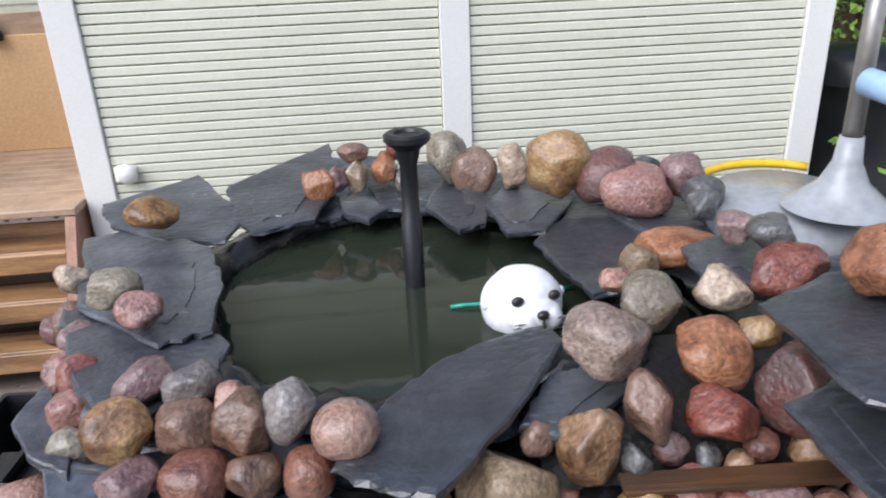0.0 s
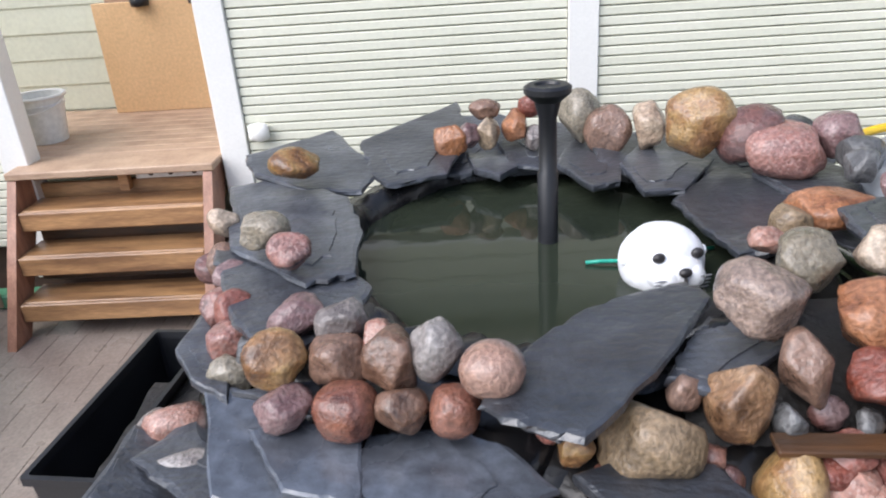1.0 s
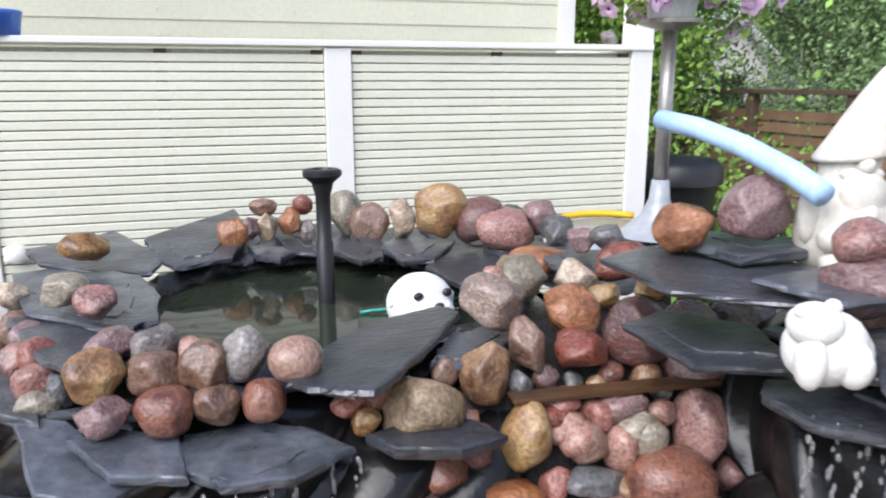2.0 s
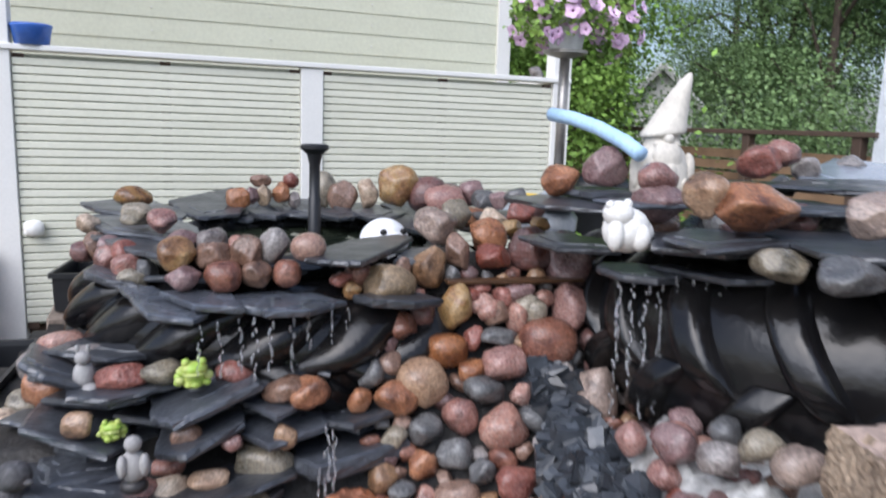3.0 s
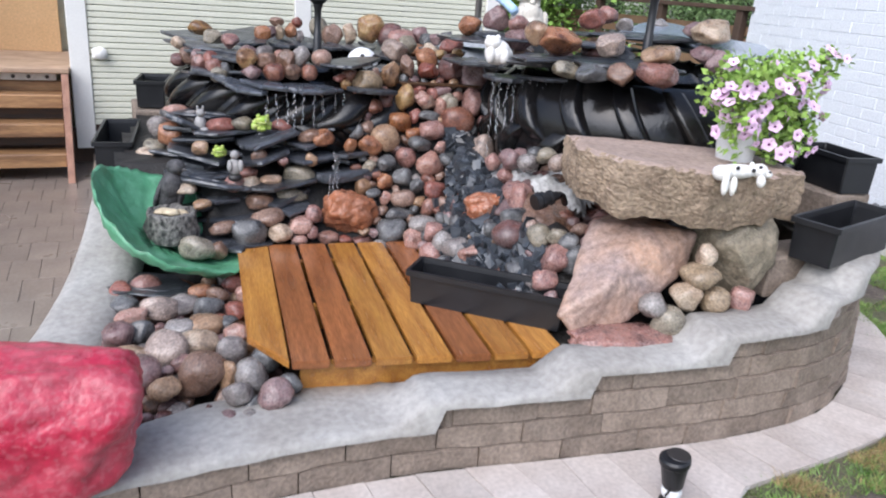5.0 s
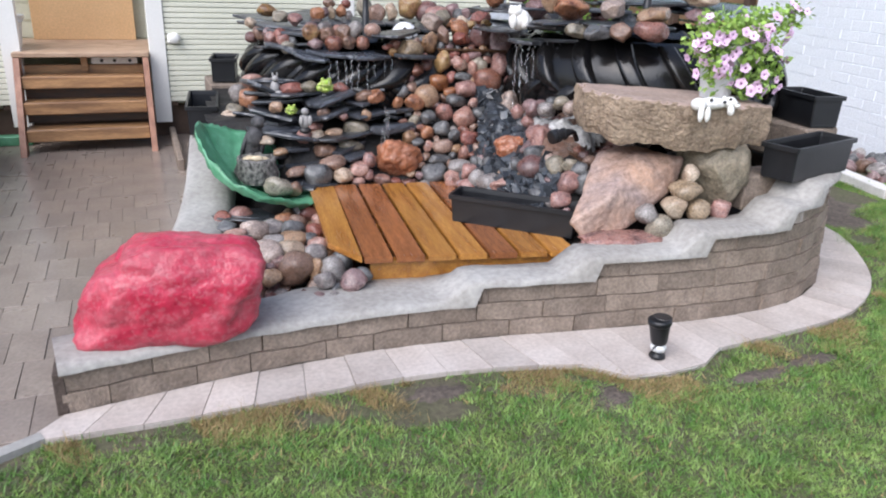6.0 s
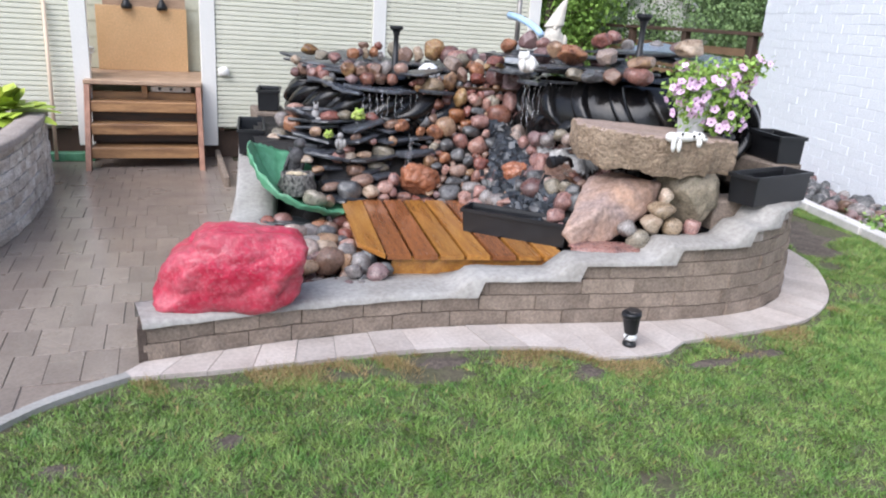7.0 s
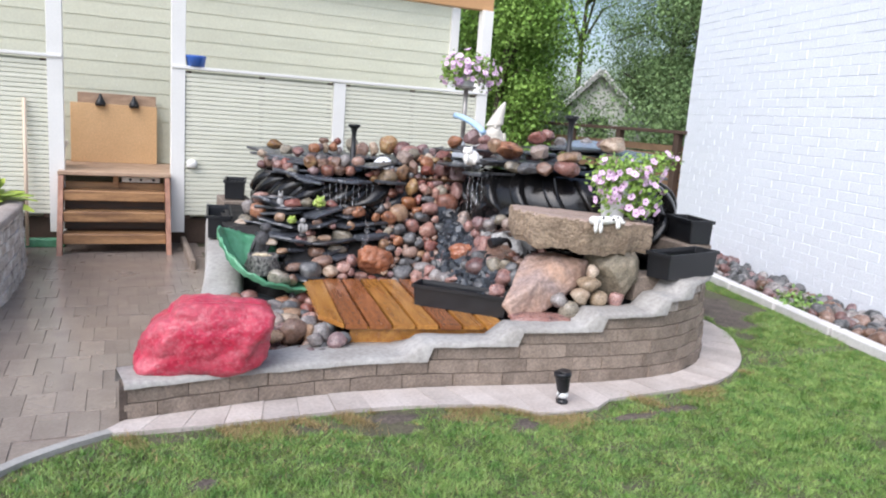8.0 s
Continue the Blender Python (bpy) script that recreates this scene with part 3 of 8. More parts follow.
def cap(line, top, wide, name, owner, seat, coat=None, skirt=False):
    """Mortar spread along the top of a wall, down to the blocks' tops that seat(point) gives."""
    b = bmesh.new()
    pts, last = line[::3], None
    for i, p in enumerate(pts):
        a, c = pts[max(0, i - 1)], pts[min(len(pts) - 1, i + 1)]
        d = (c - a).normalized()
        n = Vector((-d.y, d.x, 0))
        z = top(p) + 0.012
        row = []
        width = wide(p) if callable(wide) else wide
        for off, dz in (((-0.012, 0.01 - z),) if skirt else ()) + ((-0.008 if skirt else -0.003, seat(p) - 0.008 - z), (0.0, -0.004), (0.012, 0.006), (0.05, 0.011), (width * 0.6, 0.013), (width, 0.004), (width + 0.03, -0.08)):
            q = p + n * off
            row.append(b.verts.new((q.x, q.y, z + dz + 0.006 * noise.noise(Vector((q.x * 9, q.y * 9, off * 9))))))
        if last:
            for k in range(len(row) - 1):
                b.faces.new((last[k], row[k], row[k + 1], last[k + 1]))
        last = row
    return part(name, b, coat or M_MORTAR, owner, "trowelled mortar", smooth=True)


STEPS = [(0.0, 2), (0.52, 3), (1.06, 4), (1.56, 5), (1.8, 6), (9, 7)]


def front_count(p):
    if p.y > -0.75 and p.x > 1.8:
        return 7
    return next(n for x, n in STEPS if p.x < x)


def front_top(p):
    xs, zs = [], []
    for x, n in STEPS[:-1]:
        xs += [x - 0.15, x - 0.04]
        zs += [COURSE * n, COURSE * (n + 1)]
    return float(np.interp(p.x, xs, zs)) if not (p.x > 1.8 and p.y > -0.75) else 7 * COURSE


def left_top(p):
    return float(np.interp(p.y, [-0.6, 0.0, 0.4, 0.75, 1.1, 1.4], [2 * COURSE, 0.19, 0.24, 0.31, 0.4, 0.43]))


retaining = thing("retaining_wall", (0, 0, 0), "curved low wall of brown split concrete blocks rising in steps", "wall", kind="structure")
lay_wall(FRONT_LINE, front_count, retaining)
core(FRONT_LINE, front_top, "wall_core", retaining)
core(LEFT_LINE[:-15], left_top, "wall_core", retaining)
cap(FRONT_LINE, front_top, lambda p: float(np.interp(p.x, [-0.9, -0.7, -0.16, -0.08, 0.6, 0.9], [0.26, 0.33, 0.33, 0.2, 0.19, 0.22])), "mortar_cap", retaining, lambda p: COURSE * front_count(p))
cap(LEFT_LINE[:-16], left_top, 0.24, "mortar_cap", retaining, lambda p: left_top(p) - 0.04, skirt=True)
end = boxed(-1.622, -1.585, -1.042, -0.9, 0, 2 * COURSE - 0.004, bevel=0.003)
part("end_block", end, M_BLOCKDARK, retaining, "dark wet end face, shade in its colour")

# pale edging slabs along the wall's foot
edging = thing("edging_path", (0, 0, 0), "strip of pale pinkish paving slabs along the wall foot", "paving", kind="structure")
OUTER = resample(spline([(-1.72, -1.18), (-1.19, -1.2), (-0.69, -1.18), (-0.24, -1.195), (0.07, -1.25), (0.335, -1.33), (0.467, -1.465), (0.8, -1.475), (0.96, -1.38), (1.33, -1.36), (1.86, -1.29), (2.3, -1.05), (2.64, -0.68), (2.85, -0.3), (2.92, 0.3), (2.92, 0.7), (2.9, 1.3)]), 0.01)
pieces = 36
for i in range(pieces):
    quad = []
    for line, k in ((OUTER, i), (OUTER, i + 1), (FRONT_LINE, i + 1), (FRONT_LINE, i)):
        quad.append(line[min(len(line) - 1, int(k / pieces * (len(line) - 1)))].copy())
    c = sum(quad, Vector()) / 4
    b = bmesh.new()
    outline = []
    for a, d in zip(quad, quad[1:] + quad[:1]):
        outline.append(((a - c) * 0.982).to_2d())
    plate(b, outline, 0.04)
    part("paving_slab", b, M_EDGE, edging, at=(c.x, c.y, 0.008 + rng.uniform(-0.003, 0.003)))

bed = bmesh.new()
last = None
for k in range(0, 101, 2):
    row = [bed.verts.new(line[min(len(line) - 1, int(k / 100 * (len(line) - 1)))] + Vector((0, 0, 0.001))) for line in (OUTER, FRONT_LINE)]
    if last:
        bed.faces.new((last[0], row[0], row[1], last[1]))
    last = row
part("joint_mortar", bed, M_MORTAR, edging, "pale mortar between the slabs")

# patio of brown pavers, bounded by a kerb towards the lawn
patio = thing("patio", (0, 0, 0), "patio of brown-grey concrete pavers, damp", "patio", kind="structure")
PATIO_EDGE = resample(spline([(-1.66, -1.16), (-1.87, -1.27), (-2.06, -1.42), (-2.4, -1.8), (-2.9, -2.3), (-3.6, -2.8), (-5.0, -3.2)]), 0.02)
b = boxed(-0.068, 0.068, -0.1387, 0.1387, -0.05, 0, bevel=0.001)
paver = bpy.data.meshes.new("paver")
b.to_mesh(paver)
b.free()
paver.materials.append(M_PAVER)
laid = 0
edge_x, edge_y = [p.x for p in PATIO_EDGE][::-1], [p.y for p in PATIO_EDGE][::-1]
far_paver = bmesh.new()
for i in range(-26, 0):
    for j in range(-12, 14):
        x, y = -0.9 + 0.139 * (i + 0.5 * (j % 2)) + 0.1, 0.278 * j + 0.1
        lim = np.interp(y, [p.y for p in LEFT_LINE][::-1], [p.x for p in LEFT_LINE][::-1])
        if x > lim + 0.05 or y > 3.5 or y < np.interp(x, edge_x, edge_y) + 0.06 or (x + 3.3) ** 2 + (y - 1.9) ** 2 < 0.7:
            continue
        if x > -2.9 and y < 1.6 and laid < 290:
            ob = new("paver", paver)
            ob.parent = patio
            ob.location = (x, y, rng.uniform(-0.002, 0.002))
            ob.rotation_euler = (0, 0, rng.uniform(-0.006, 0.006))
            laid += 1
        else:
            box(far_paver, x - 0.068, x + 0.068, y - 0.1384, y + 0.1384, -0.05, 0)
bed = bmesh.new()
rim = [p + Vector((0, 0, -0.006)) for p in PATIO_EDGE] + [Vector((-5.0, 3.6, -0.006))] + [p + Vector((0.06, 0, -0.006)) for p in LEFT_LINE[::10]]
bed.faces.new([bed.verts.new(p) for p in rim])
bmesh.ops.recalc_face_normals(bed, faces=bed.faces[:])
part("sand_bed", bed, M_PAVER, patio)
tagged(part("far_pavers", far_paver, M_PAVER, patio), kind="stuff")
kerb = bmesh.new()
last = None
for i, p in enumerate(PATIO_EDGE[::3]):
    q = PATIO_EDGE[min(len(PATIO_EDGE) - 1, i * 3 + 1)] - PATIO_EDGE[max(0, i * 3 - 1)]
    n = Vector((-q.y, q.x, 0)).normalized()
    row = [kerb.verts.new((p + n * o) + Vector((0, 0, z))) for o, z in ((-0.024, -0.06), (-0.024, 0.012), (0.024, 0.012), (0.024, -0.06))]
    if last:
        for k in range(3):
            kerb.faces.new((last[k], row[k], row[k + 1], last[k + 1]))
    last = row
part("kerb_edging", kerb, M_KERB, patio, "grey concrete edging")
b = boxed(-0.92, -0.87, 2.2, 3.45, -0.05, 0.09, bevel=0.01)
part("kerb_edging", b, M_BLOCK, patio, "dark grey kerbstone beside the stair", at=(-0.12, 0, 0))

# ---- lawn ----
def tufted(x, y, size, seed):
    """Smooth random heights between 0 and 1 over the plan, size metres from crest to crest."""
    u, v = x / size + 500, y / size + 500
    i, j = np.floor(u), np.floor(v)
    f, g = u - i, v - j
    f, g = f * f * (3 - 2 * f), g * g * (3 - 2 * g)

    def at(a, b):
        h = np.sin(a * 127.1 + b * 311.7 + seed * 74.7) * 43758.5453
        return h - np.floor(h)
    return (at(i, j) * (1 - f) + at(i + 1, j) * f) * (1 - g) + (at(i, j + 1) * (1 - f) + at(i + 1, j + 1) * f) * g


def blades(name, count, spots, material, length, width, seed, label):
    r = np.random.RandomState(seed)
    xy = spots(r, count)
    n = len(xy)
    ang, lean = r.rand(n) * 2 * np.pi, r.normal(0, 0.75, (n, 2))
    x, y = xy[:, 0], xy[:, 1]
    tuft = 0.6 * tufted(x, y, 0.085, 1) + 0.4 * tufted(x, y, 0.27, 2)
    ln = length * (0.5 + r.rand(n)) * (0.45 + 1.1 * tuft)
    lean += (np.stack([tufted(x, y, 0.12, 5), tufted(x, y, 0.12, 6)], 1) - 0.5) * 1.0
    w = width * (0.6 + 0.8 * r.rand(n))
    co = np.zeros((n, 3, 3))
    co[:, :, :2] = xy[:, None, :]
    dx, dy = np.cos(ang) * w / 2, np.sin(ang) * w / 2
    co[:, 0, 0] += dx
    co[:, 0, 1] += dy
    co[:, 1, 0] -= dx
    co[:, 1, 1] -= dy
    co[:, 2, :2] += lean * ln[:, None]
    co[:, :2, 2] = -0.014
    co[:, 2, 2] = -0.014 + ln
    me = bpy.data.meshes.new(name)
    me.vertices.add(3 * n)
    me.vertices.foreach_set("co", co.ravel())
    me.loops.add(3 * n)
    me.loops.foreach_set("vertex_index", np.arange(3 * n, dtype=np.int32))
    me.polygons.add(n)
    me.polygons.foreach_set("loop_start", np.arange(0, 3 * n, 3, dtype=np.int32))
    me.update(calc_edges=True)
    me.materials.append(material)
    return tagged(new(name, me), label, "grass", kind="stuff")


# worn places in the lawn: middle, half-widths, how bare
BARE = ((-1.3, -1.74, 0.09, 0.07, 1.1), (-1.85, -1.77, 0.09, 0.06, 1.1), (0.32, -1.53, 0.1, 0.11, 1.5), (-0.35, -1.44, 0.2, 0.05, 0.8), (-0.32, -1.3, 0.12, 0.05, 1.4), (0.98, -1.6, 0.16, 0.04, 1.4), (1.3, -1.57, 0.16, 0.05, 1.4),
        (-0.98, -1.58, 0.26, 0.07, 0.6), (3.3, 0.3, 0.36, 0.6, 1.6), (3.4, 1.3, 0.4, 0.7, 1.6), (-1.35, -1.36, 0.2, 0.06, 0.6), (-0.75, -1.34, 0.3, 0.06, 0.6), (0.02, -1.86, 0.2, 0.06, 0.4), (-0.62, -2.02, 0.2, 0.07, 0.4), (0.9, -2.1, 0.24, 0.06, 0.3), (-2.1, -2.2, 0.2, 0.09, 0.5))


def lawn_spots(r, count):
    u = r.rand(count)
    x = -4.2 + 10.4 * r.rand(count)
    y = 1.6 - 6.6 * u
    ox, oy = [p.x for p in OUTER if p.y < -0.9], [p.y for p in OUTER if p.y < -0.9]
    lim = np.interp(x, ox, oy)
    lim = np.where(x < -1.66, np.interp(x, edge_x, edge_y) - 0.06, lim)
    right = (x > 2.34) & (x - 2.0 > np.interp(y, [-0.97, -0.1, 0.6], [0.36, 0.95, 0.98]))
    ok = ((y < lim - 0.03 + 0.06 * tufted(x, y, 0.11, 8)) & (x < 2.34)) | right
    ok &= x < 3.86 + 0.26 * y
    ok &= ~((np.abs(x - 3.35) < 0.5) & (y > 0.1))
    patch = np.sin(x * 3.1 + 1.3 * np.sin(y * 2.3)) * np.sin(y * 3.7 + 1.1 * np.sin(x * 2.9 + 1)) + 0.5 * np.sin(x * 9 + y * 5) * np.sin(y * 11 - x * 4)
    edge_gap = (x > -1.6) & (np.abs(y - lim) < 0.06 + 0.2 * np.maximum(0, np.sin(x * 2.9 + 0.6) * np.sin(x * 7.1 + 2)) + 0.05 * ((x < 0.6) & (x > -1.5)))
    bare = sum(k * np.exp(-((x - bx) / sx) ** 2 - ((y - by) / sy) ** 2) for bx, by, sx, sy, k in BARE)
    ok &= 0.6 * tufted(x, y, 0.07, 1) + 0.4 * tufted(x, y, 0.26, 3) > 0.06 + 0.24 * r.rand(count)
    ok &= (patch > -1.5 + 0.5 * r.rand(count) + 2.1 * bare) & ~(edge_gap & (r.rand(count) < 0.72))
    return np.stack([x, y], 1)[ok]


def straw_spots(r, count):
    x = -1.75 + 4.3 * r.rand(count)
    lim = np.interp(x, [p.x for p in OUTER if p.y < -0.9], [p.y for p in OUTER if p.y < -0.9])
    y = lim - 0.015 - np.abs(r.normal(0, 0.09, count))
    ok = np.sin(x * 5.3) + np.sin(x * 11.7 + 1) + 0.6 * np.sin(x * 31 + y * 20) > 0.1 + 0.5 * (x > 1)
    return np.stack([x, y], 1)[ok]



blades("lawn_grass", 1750000, lawn_spots, M_GRASS, 0.0185, 0.0042, 5, "short green lawn grass with bare patches")


def litter_spots(r, count):
    xy = lawn_spots(r, count * 3)
    x, y = xy[:, 0], xy[:, 1]
    near = sum(k * np.exp(-((x - bx) / (2.2 * sx)) ** 2 - ((y - by) / (2.5 * sy)) ** 2) for bx, by, sx, sy, k in BARE)
    return xy[r.rand(len(xy)) < 0.2 + 0.6 * near]


earth = bmesh.new()
for bx, by, sx, sy, k in BARE:
    if k < 1:
        continue
    ring = []
    for i in range(40):
        a = 2 * math.pi * i / 40
        w = 1.1 + 0.7 * noise.noise(Vector((math.cos(a) * 2.2 + bx * 5, math.sin(a) * 2.2, by))) + 0.3 * noise.noise(Vector((math.cos(a) * 7, math.sin(a) * 7, bx)))
        ring.append((bx + sx * w * math.cos(a), by + sy * w * math.sin(a)))
    mid = earth.verts.new((bx, by, -0.006))
    inner = [earth.verts.new((bx + (px - bx) * 0.55, by + (py - by) * 0.55, -0.008 + 0.006 * noise.noise(Vector((px * 20, py * 20, 0))))) for px, py in ring]
    outer = [earth.verts.new((px, py, -0.016)) for px, py in ring]
    for i in range(40):
        j = (i + 1) % 40
        earth.faces.new((mid, inner[i], inner[j]))
        earth.faces.new((inner[i], outer[i], outer[j], inner[j]))
tagged(mesh_ob("bare_earth", earth, M_EARTH), "patches of bare brown earth in the lawn", "soil", kind="stuff")
blades("grass_litter", 34000, litter_spots, M_STRAW, 0.018, 0.0055, 9, "dead straw-coloured grass lying in the lawn")
blades("dry_grass", 24000, straw_spots, M_STRAW, 0.026, 0.003, 6, "dry brown grass along the paving edge")

# ---- terrace fence of the house ----
POSTS = (-3.9, -2.18, -1.075, 0.6, 2.345)
RAIL_Z = 1.845
fence_y = 3.42
wall_y = 4.57
terrace = thing("terrace_fence", (0, 0, 0), "white-posted terrace fence with pale horizontal slats", "fence", kind="structure")
for px in POSTS:
    half = 0.068
    top = RAIL_Z if px == 0.6 else 2.78
    part("post", boxed(px - half, px + half, fence_y - 0.03, fence_y + 0.09, 0.14, top - (0.035 if px == 0.6 else 0), bevel=0.004), M_WHITE, terrace, "white painted post")
SLAT_PITCH = 0.0443
for x0, x1 in ((-3.83, -2.25), (-1.005, 0.53), (0.67, 2.275)):
    for k in range(33):
        z = 0.32 + SLAT_PITCH * k
        part("slat", boxed(x0, x1, fence_y - 0.012, fence_y + 0.008, z, z + 0.0388, bevel=0.004), M_SLAT, terrace)
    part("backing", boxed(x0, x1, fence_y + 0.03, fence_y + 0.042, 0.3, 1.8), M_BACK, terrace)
    mid = (x0 + x1) / 2
    for bx in (x0 + 0.03, mid, x1 - 0.03):
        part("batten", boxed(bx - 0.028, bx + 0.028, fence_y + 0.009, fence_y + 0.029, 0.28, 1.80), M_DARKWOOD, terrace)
for x0, x1 in ((-4.2, -2.12), (-1.14, 2.41)):
    part("rail", boxed(x0, x1, fence_y - 0.045, fence_y + 0.1, RAIL_Z - 0.03, RAIL_Z, bevel=0.004), M_WHITE, terrace, "white top rail")
part("rail", boxed(2.3, 2.4, fence_y + 0.1, wall_y - 0.04, RAIL_Z - 0.03, RAIL_Z, bevel=0.004), M_WHITE, terrace, "white top rail")
for k in range(33):
    z = 0.32 + SLAT_PITCH * k
    part("slat", boxed(2.34, 2.36, fence_y + 0.1, wall_y - 0.04, z, z + 0.0388, bevel=0.004), M_SLAT, terrace)
part("beam", boxed(0.75, 2.42, fence_y + 0.0, fence_y + 0.12, 2.785, 2.95, bevel=0.005), M_PINE, terrace, "bare pine roof beam")
part("beam", boxed(-4.2, 0.745, fence_y + 0.0, fence_y + 0.12, 2.83, 2.99, bevel=0.005), M_PINE, terrace, "bare pine roof beam")
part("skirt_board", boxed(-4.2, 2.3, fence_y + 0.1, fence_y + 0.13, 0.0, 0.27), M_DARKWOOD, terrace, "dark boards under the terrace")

terrace_floor = thing("terrace_floor", (0, 0, 0), "weathered grey-brown plank floor of the terrace", "floor", kind="structure")
for k in range(11):
    y0 = 3.46 + 0.1 * k
    part("plank", boxed(-4.2, 2.4, y0, y0 + 0.094, 0.715, 0.75, bevel=0.003), M_PLYOLD, terrace_floor)

house = thing("house_wall", (0, 0, 0), "house wall of sage-green horizontal boards", "wall", kind="structure")
for k in range(15):
    z = 0.6 + 0.158 * k
    b = bmesh.new()
    vs = [b.verts.new((x, wall_y + dy, z + dz)) for x, dy, dz in ((-4.4, -0.003, 0), (2.38, -0.003, 0), (2.38, 0.004, 0.158), (-4.4, 0.004, 0.158), (-4.4, 0.03, 0), (2.38, 0.03, 0), (2.38, 0.03, 0.158), (-4.4, 0.03, 0.158))]
    for q in ((0, 1, 2, 3), (4, 7, 6, 5), (0, 4, 5, 1), (3, 2, 6, 7), (0, 3, 7, 4), (1, 5, 6, 2)):
        b.faces.new([vs[i] for i in q])
    part("siding_board", b, M_SIDING, house)
for nx in (-2.85, -1.65, -0.3, 0.52, 1.3):
    for k in range(14):
        part("nail", rod(bmesh.new(), (nx, wall_y - 0.012, 0.665 + 0.158 * k), (nx, wall_y + 0.0, 0.665 + 0.158 * k), 0.006, seg=8), M_WHITE, house)
part("corner_board", boxed(2.38, 2.5, wall_y - 0.03, wall_y + 0.09, 0.6, 3.0, bevel=0.004), M_WHITE, house, "white corner board")
part("house_core", boxed(-4.4, 2.48, wall_y + 0.035, wall_y + 3.0, 0.0, 3.05), M_SIDING, house)
b = boxed(-4.6, 2.6, 4.35, 8.0, 3.06, 3.12, bevel=0.005)
tagged(mesh_ob("terrace_roof", b, M_WHITE, False), "white boarded underside of the terrace roof", "roof", kind="structure")

# ---- white brick building ----
wall_dir = Vector((0.25, 1, 0)).normalized()
corner = Vector((5.63, 3.55, 0))
turn = Matrix.Translation(corner) @ Matrix.Rotation(math.atan2(wall_dir.y, wall_dir.x), 4, "Z")
building = thing("brick_building", (0, 0, 0), "white painted brick house wall", "building", kind="structure")
building.matrix_basis = turn
part("wall_core", boxed(-10.0, 0.0, -4.0, -0.0045, -0.05, 4.2), M_BRICKW, building)
BL, BH = 0.27, 0.1
b = boxed(-BL / 2 + 0.004, BL / 2 - 0.004, -0.02, 0.0, 0.003, BH - 0.005, bevel=0.002)
brick = bpy.data.meshes.new("brick")
b.to_mesh(brick)
b.free()
brick.materials.append(M_BRICKW)
far_brick = bmesh.new()
for k in range(40):
    for i in range(34):
        x = -BL * (i + 0.5 + 0.5 * (k % 2))
        proud = rng.uniform(-0.002, 0.002)
        if 6 <= i < 20 and 4 <= k < 25 and (i + k) % 1 == 0:
            ob = new("brick", brick)
            ob.parent = building
            ob.location = (x, proud, k * BH)
        else:
            box(far_brick, x - BL / 2 + 0.004, x + BL / 2 - 0.004, -0.02, proud, k * BH + 0.004, (k + 1) * BH - 0.006)
tagged(part("far_bricks", far_brick, M_BRICKW, building), kind="stuff")

# kerb and pebble strip along the building
strip = thing("kerb_strip", (0, 0, 0), "white-grey kerb along a pebble strip", "kerb", kind="structure")
for k in range(9):
    y0 = -3.6 + 0.75 * k
    b = boxed(-0.06, 0.06, 0, 0.74, -0.04, 0.06, bevel=0.008)
    ob = part("kerbstone", b, M_KERBPALE, strip, at=(3.94 + 0.26 * y0, y0, 0))
    ob.rotation_euler = (0, 0, -math.atan(0.26))

# ---- tyres ----
def tyre(cx, cy, z0, z1, radius, spin, label, slant, wide, flat):
    """A tractor tyre lying flat: a barrel-shaped carcass with slanted bar lugs, wide half across, flat on top by that power."""
    t = thing("tractor_tyre", (cx, cy, z0), label, "tyre", "tyres holding the ponds")
    h = z1 - z0

    def barrel(z):
        return radius - 0.03 - 0.15 * abs(2 * z / h - 1) ** 2.6

    prof = [(radius * 0.6, 0.05), (radius * 0.7, 0.0)] + [(barrel(h * k / 14), h * k / 14) for k in range(15)]
    prof += [(radius * 0.7, h), (radius * 0.62, h - 0.02), (radius * 0.6, h - 0.06), (radius * 0.6, 0.05)]
    part("carcass", lathe(bmesh.new(), prof, 96), M_TYRE, t, "black wet rubber", smooth=True)
    lugs = 19
    for half in (0, 1):
        for k in range(lugs):
            a0 = 2 * math.pi * (k + 0.5 * half) / lugs + spin
            b = bmesh.new()
            rows = []
            for s in range(10):
                u = s / 9
                z = h * 0.5 + (1 if half else -1) * (u * h * 0.52 - h * 0.04)
                a = a0 + slant * u ** 0.85
                ends = 1 - max(0, 0.2 - u) / 0.2
                rise = 0.05 * (0.25 + 0.75 * ends ** 0.6) * (1 - max(0, u - 0.8) / 0.2 * 0.5)
                row = []
                for q in range(11):
                    w = -1 + q / 5
                    r = barrel(z) - 0.012 + (rise + 0.012) * (1 - abs(w) ** flat)
                    row.append(b.verts.new((r * math.cos(a + w * wide / radius), r * math.sin(a + w * wide / radius), z)))
                rows.append(row)
            for p, q in zip(rows, rows[1:]):
                for i in range(10):
                    b.faces.new((p[i], p[i + 1], q[i + 1], q[i]))
            part("lug", b, M_TYRE, t, smooth=True)
    return t


tyre(0.22, 1.6, 0.58, 1.02, 0.82, 0.1, "black tractor tyre lying flat, holding the pond with the seal", 0.32, 0.13, 2.0)
tyre(1.75, 0.465, 0.62, 1.16, 0.86, 0.0, "large black tractor tyre lying flat under slate slabs", -0.22, 0.066, 6.0)

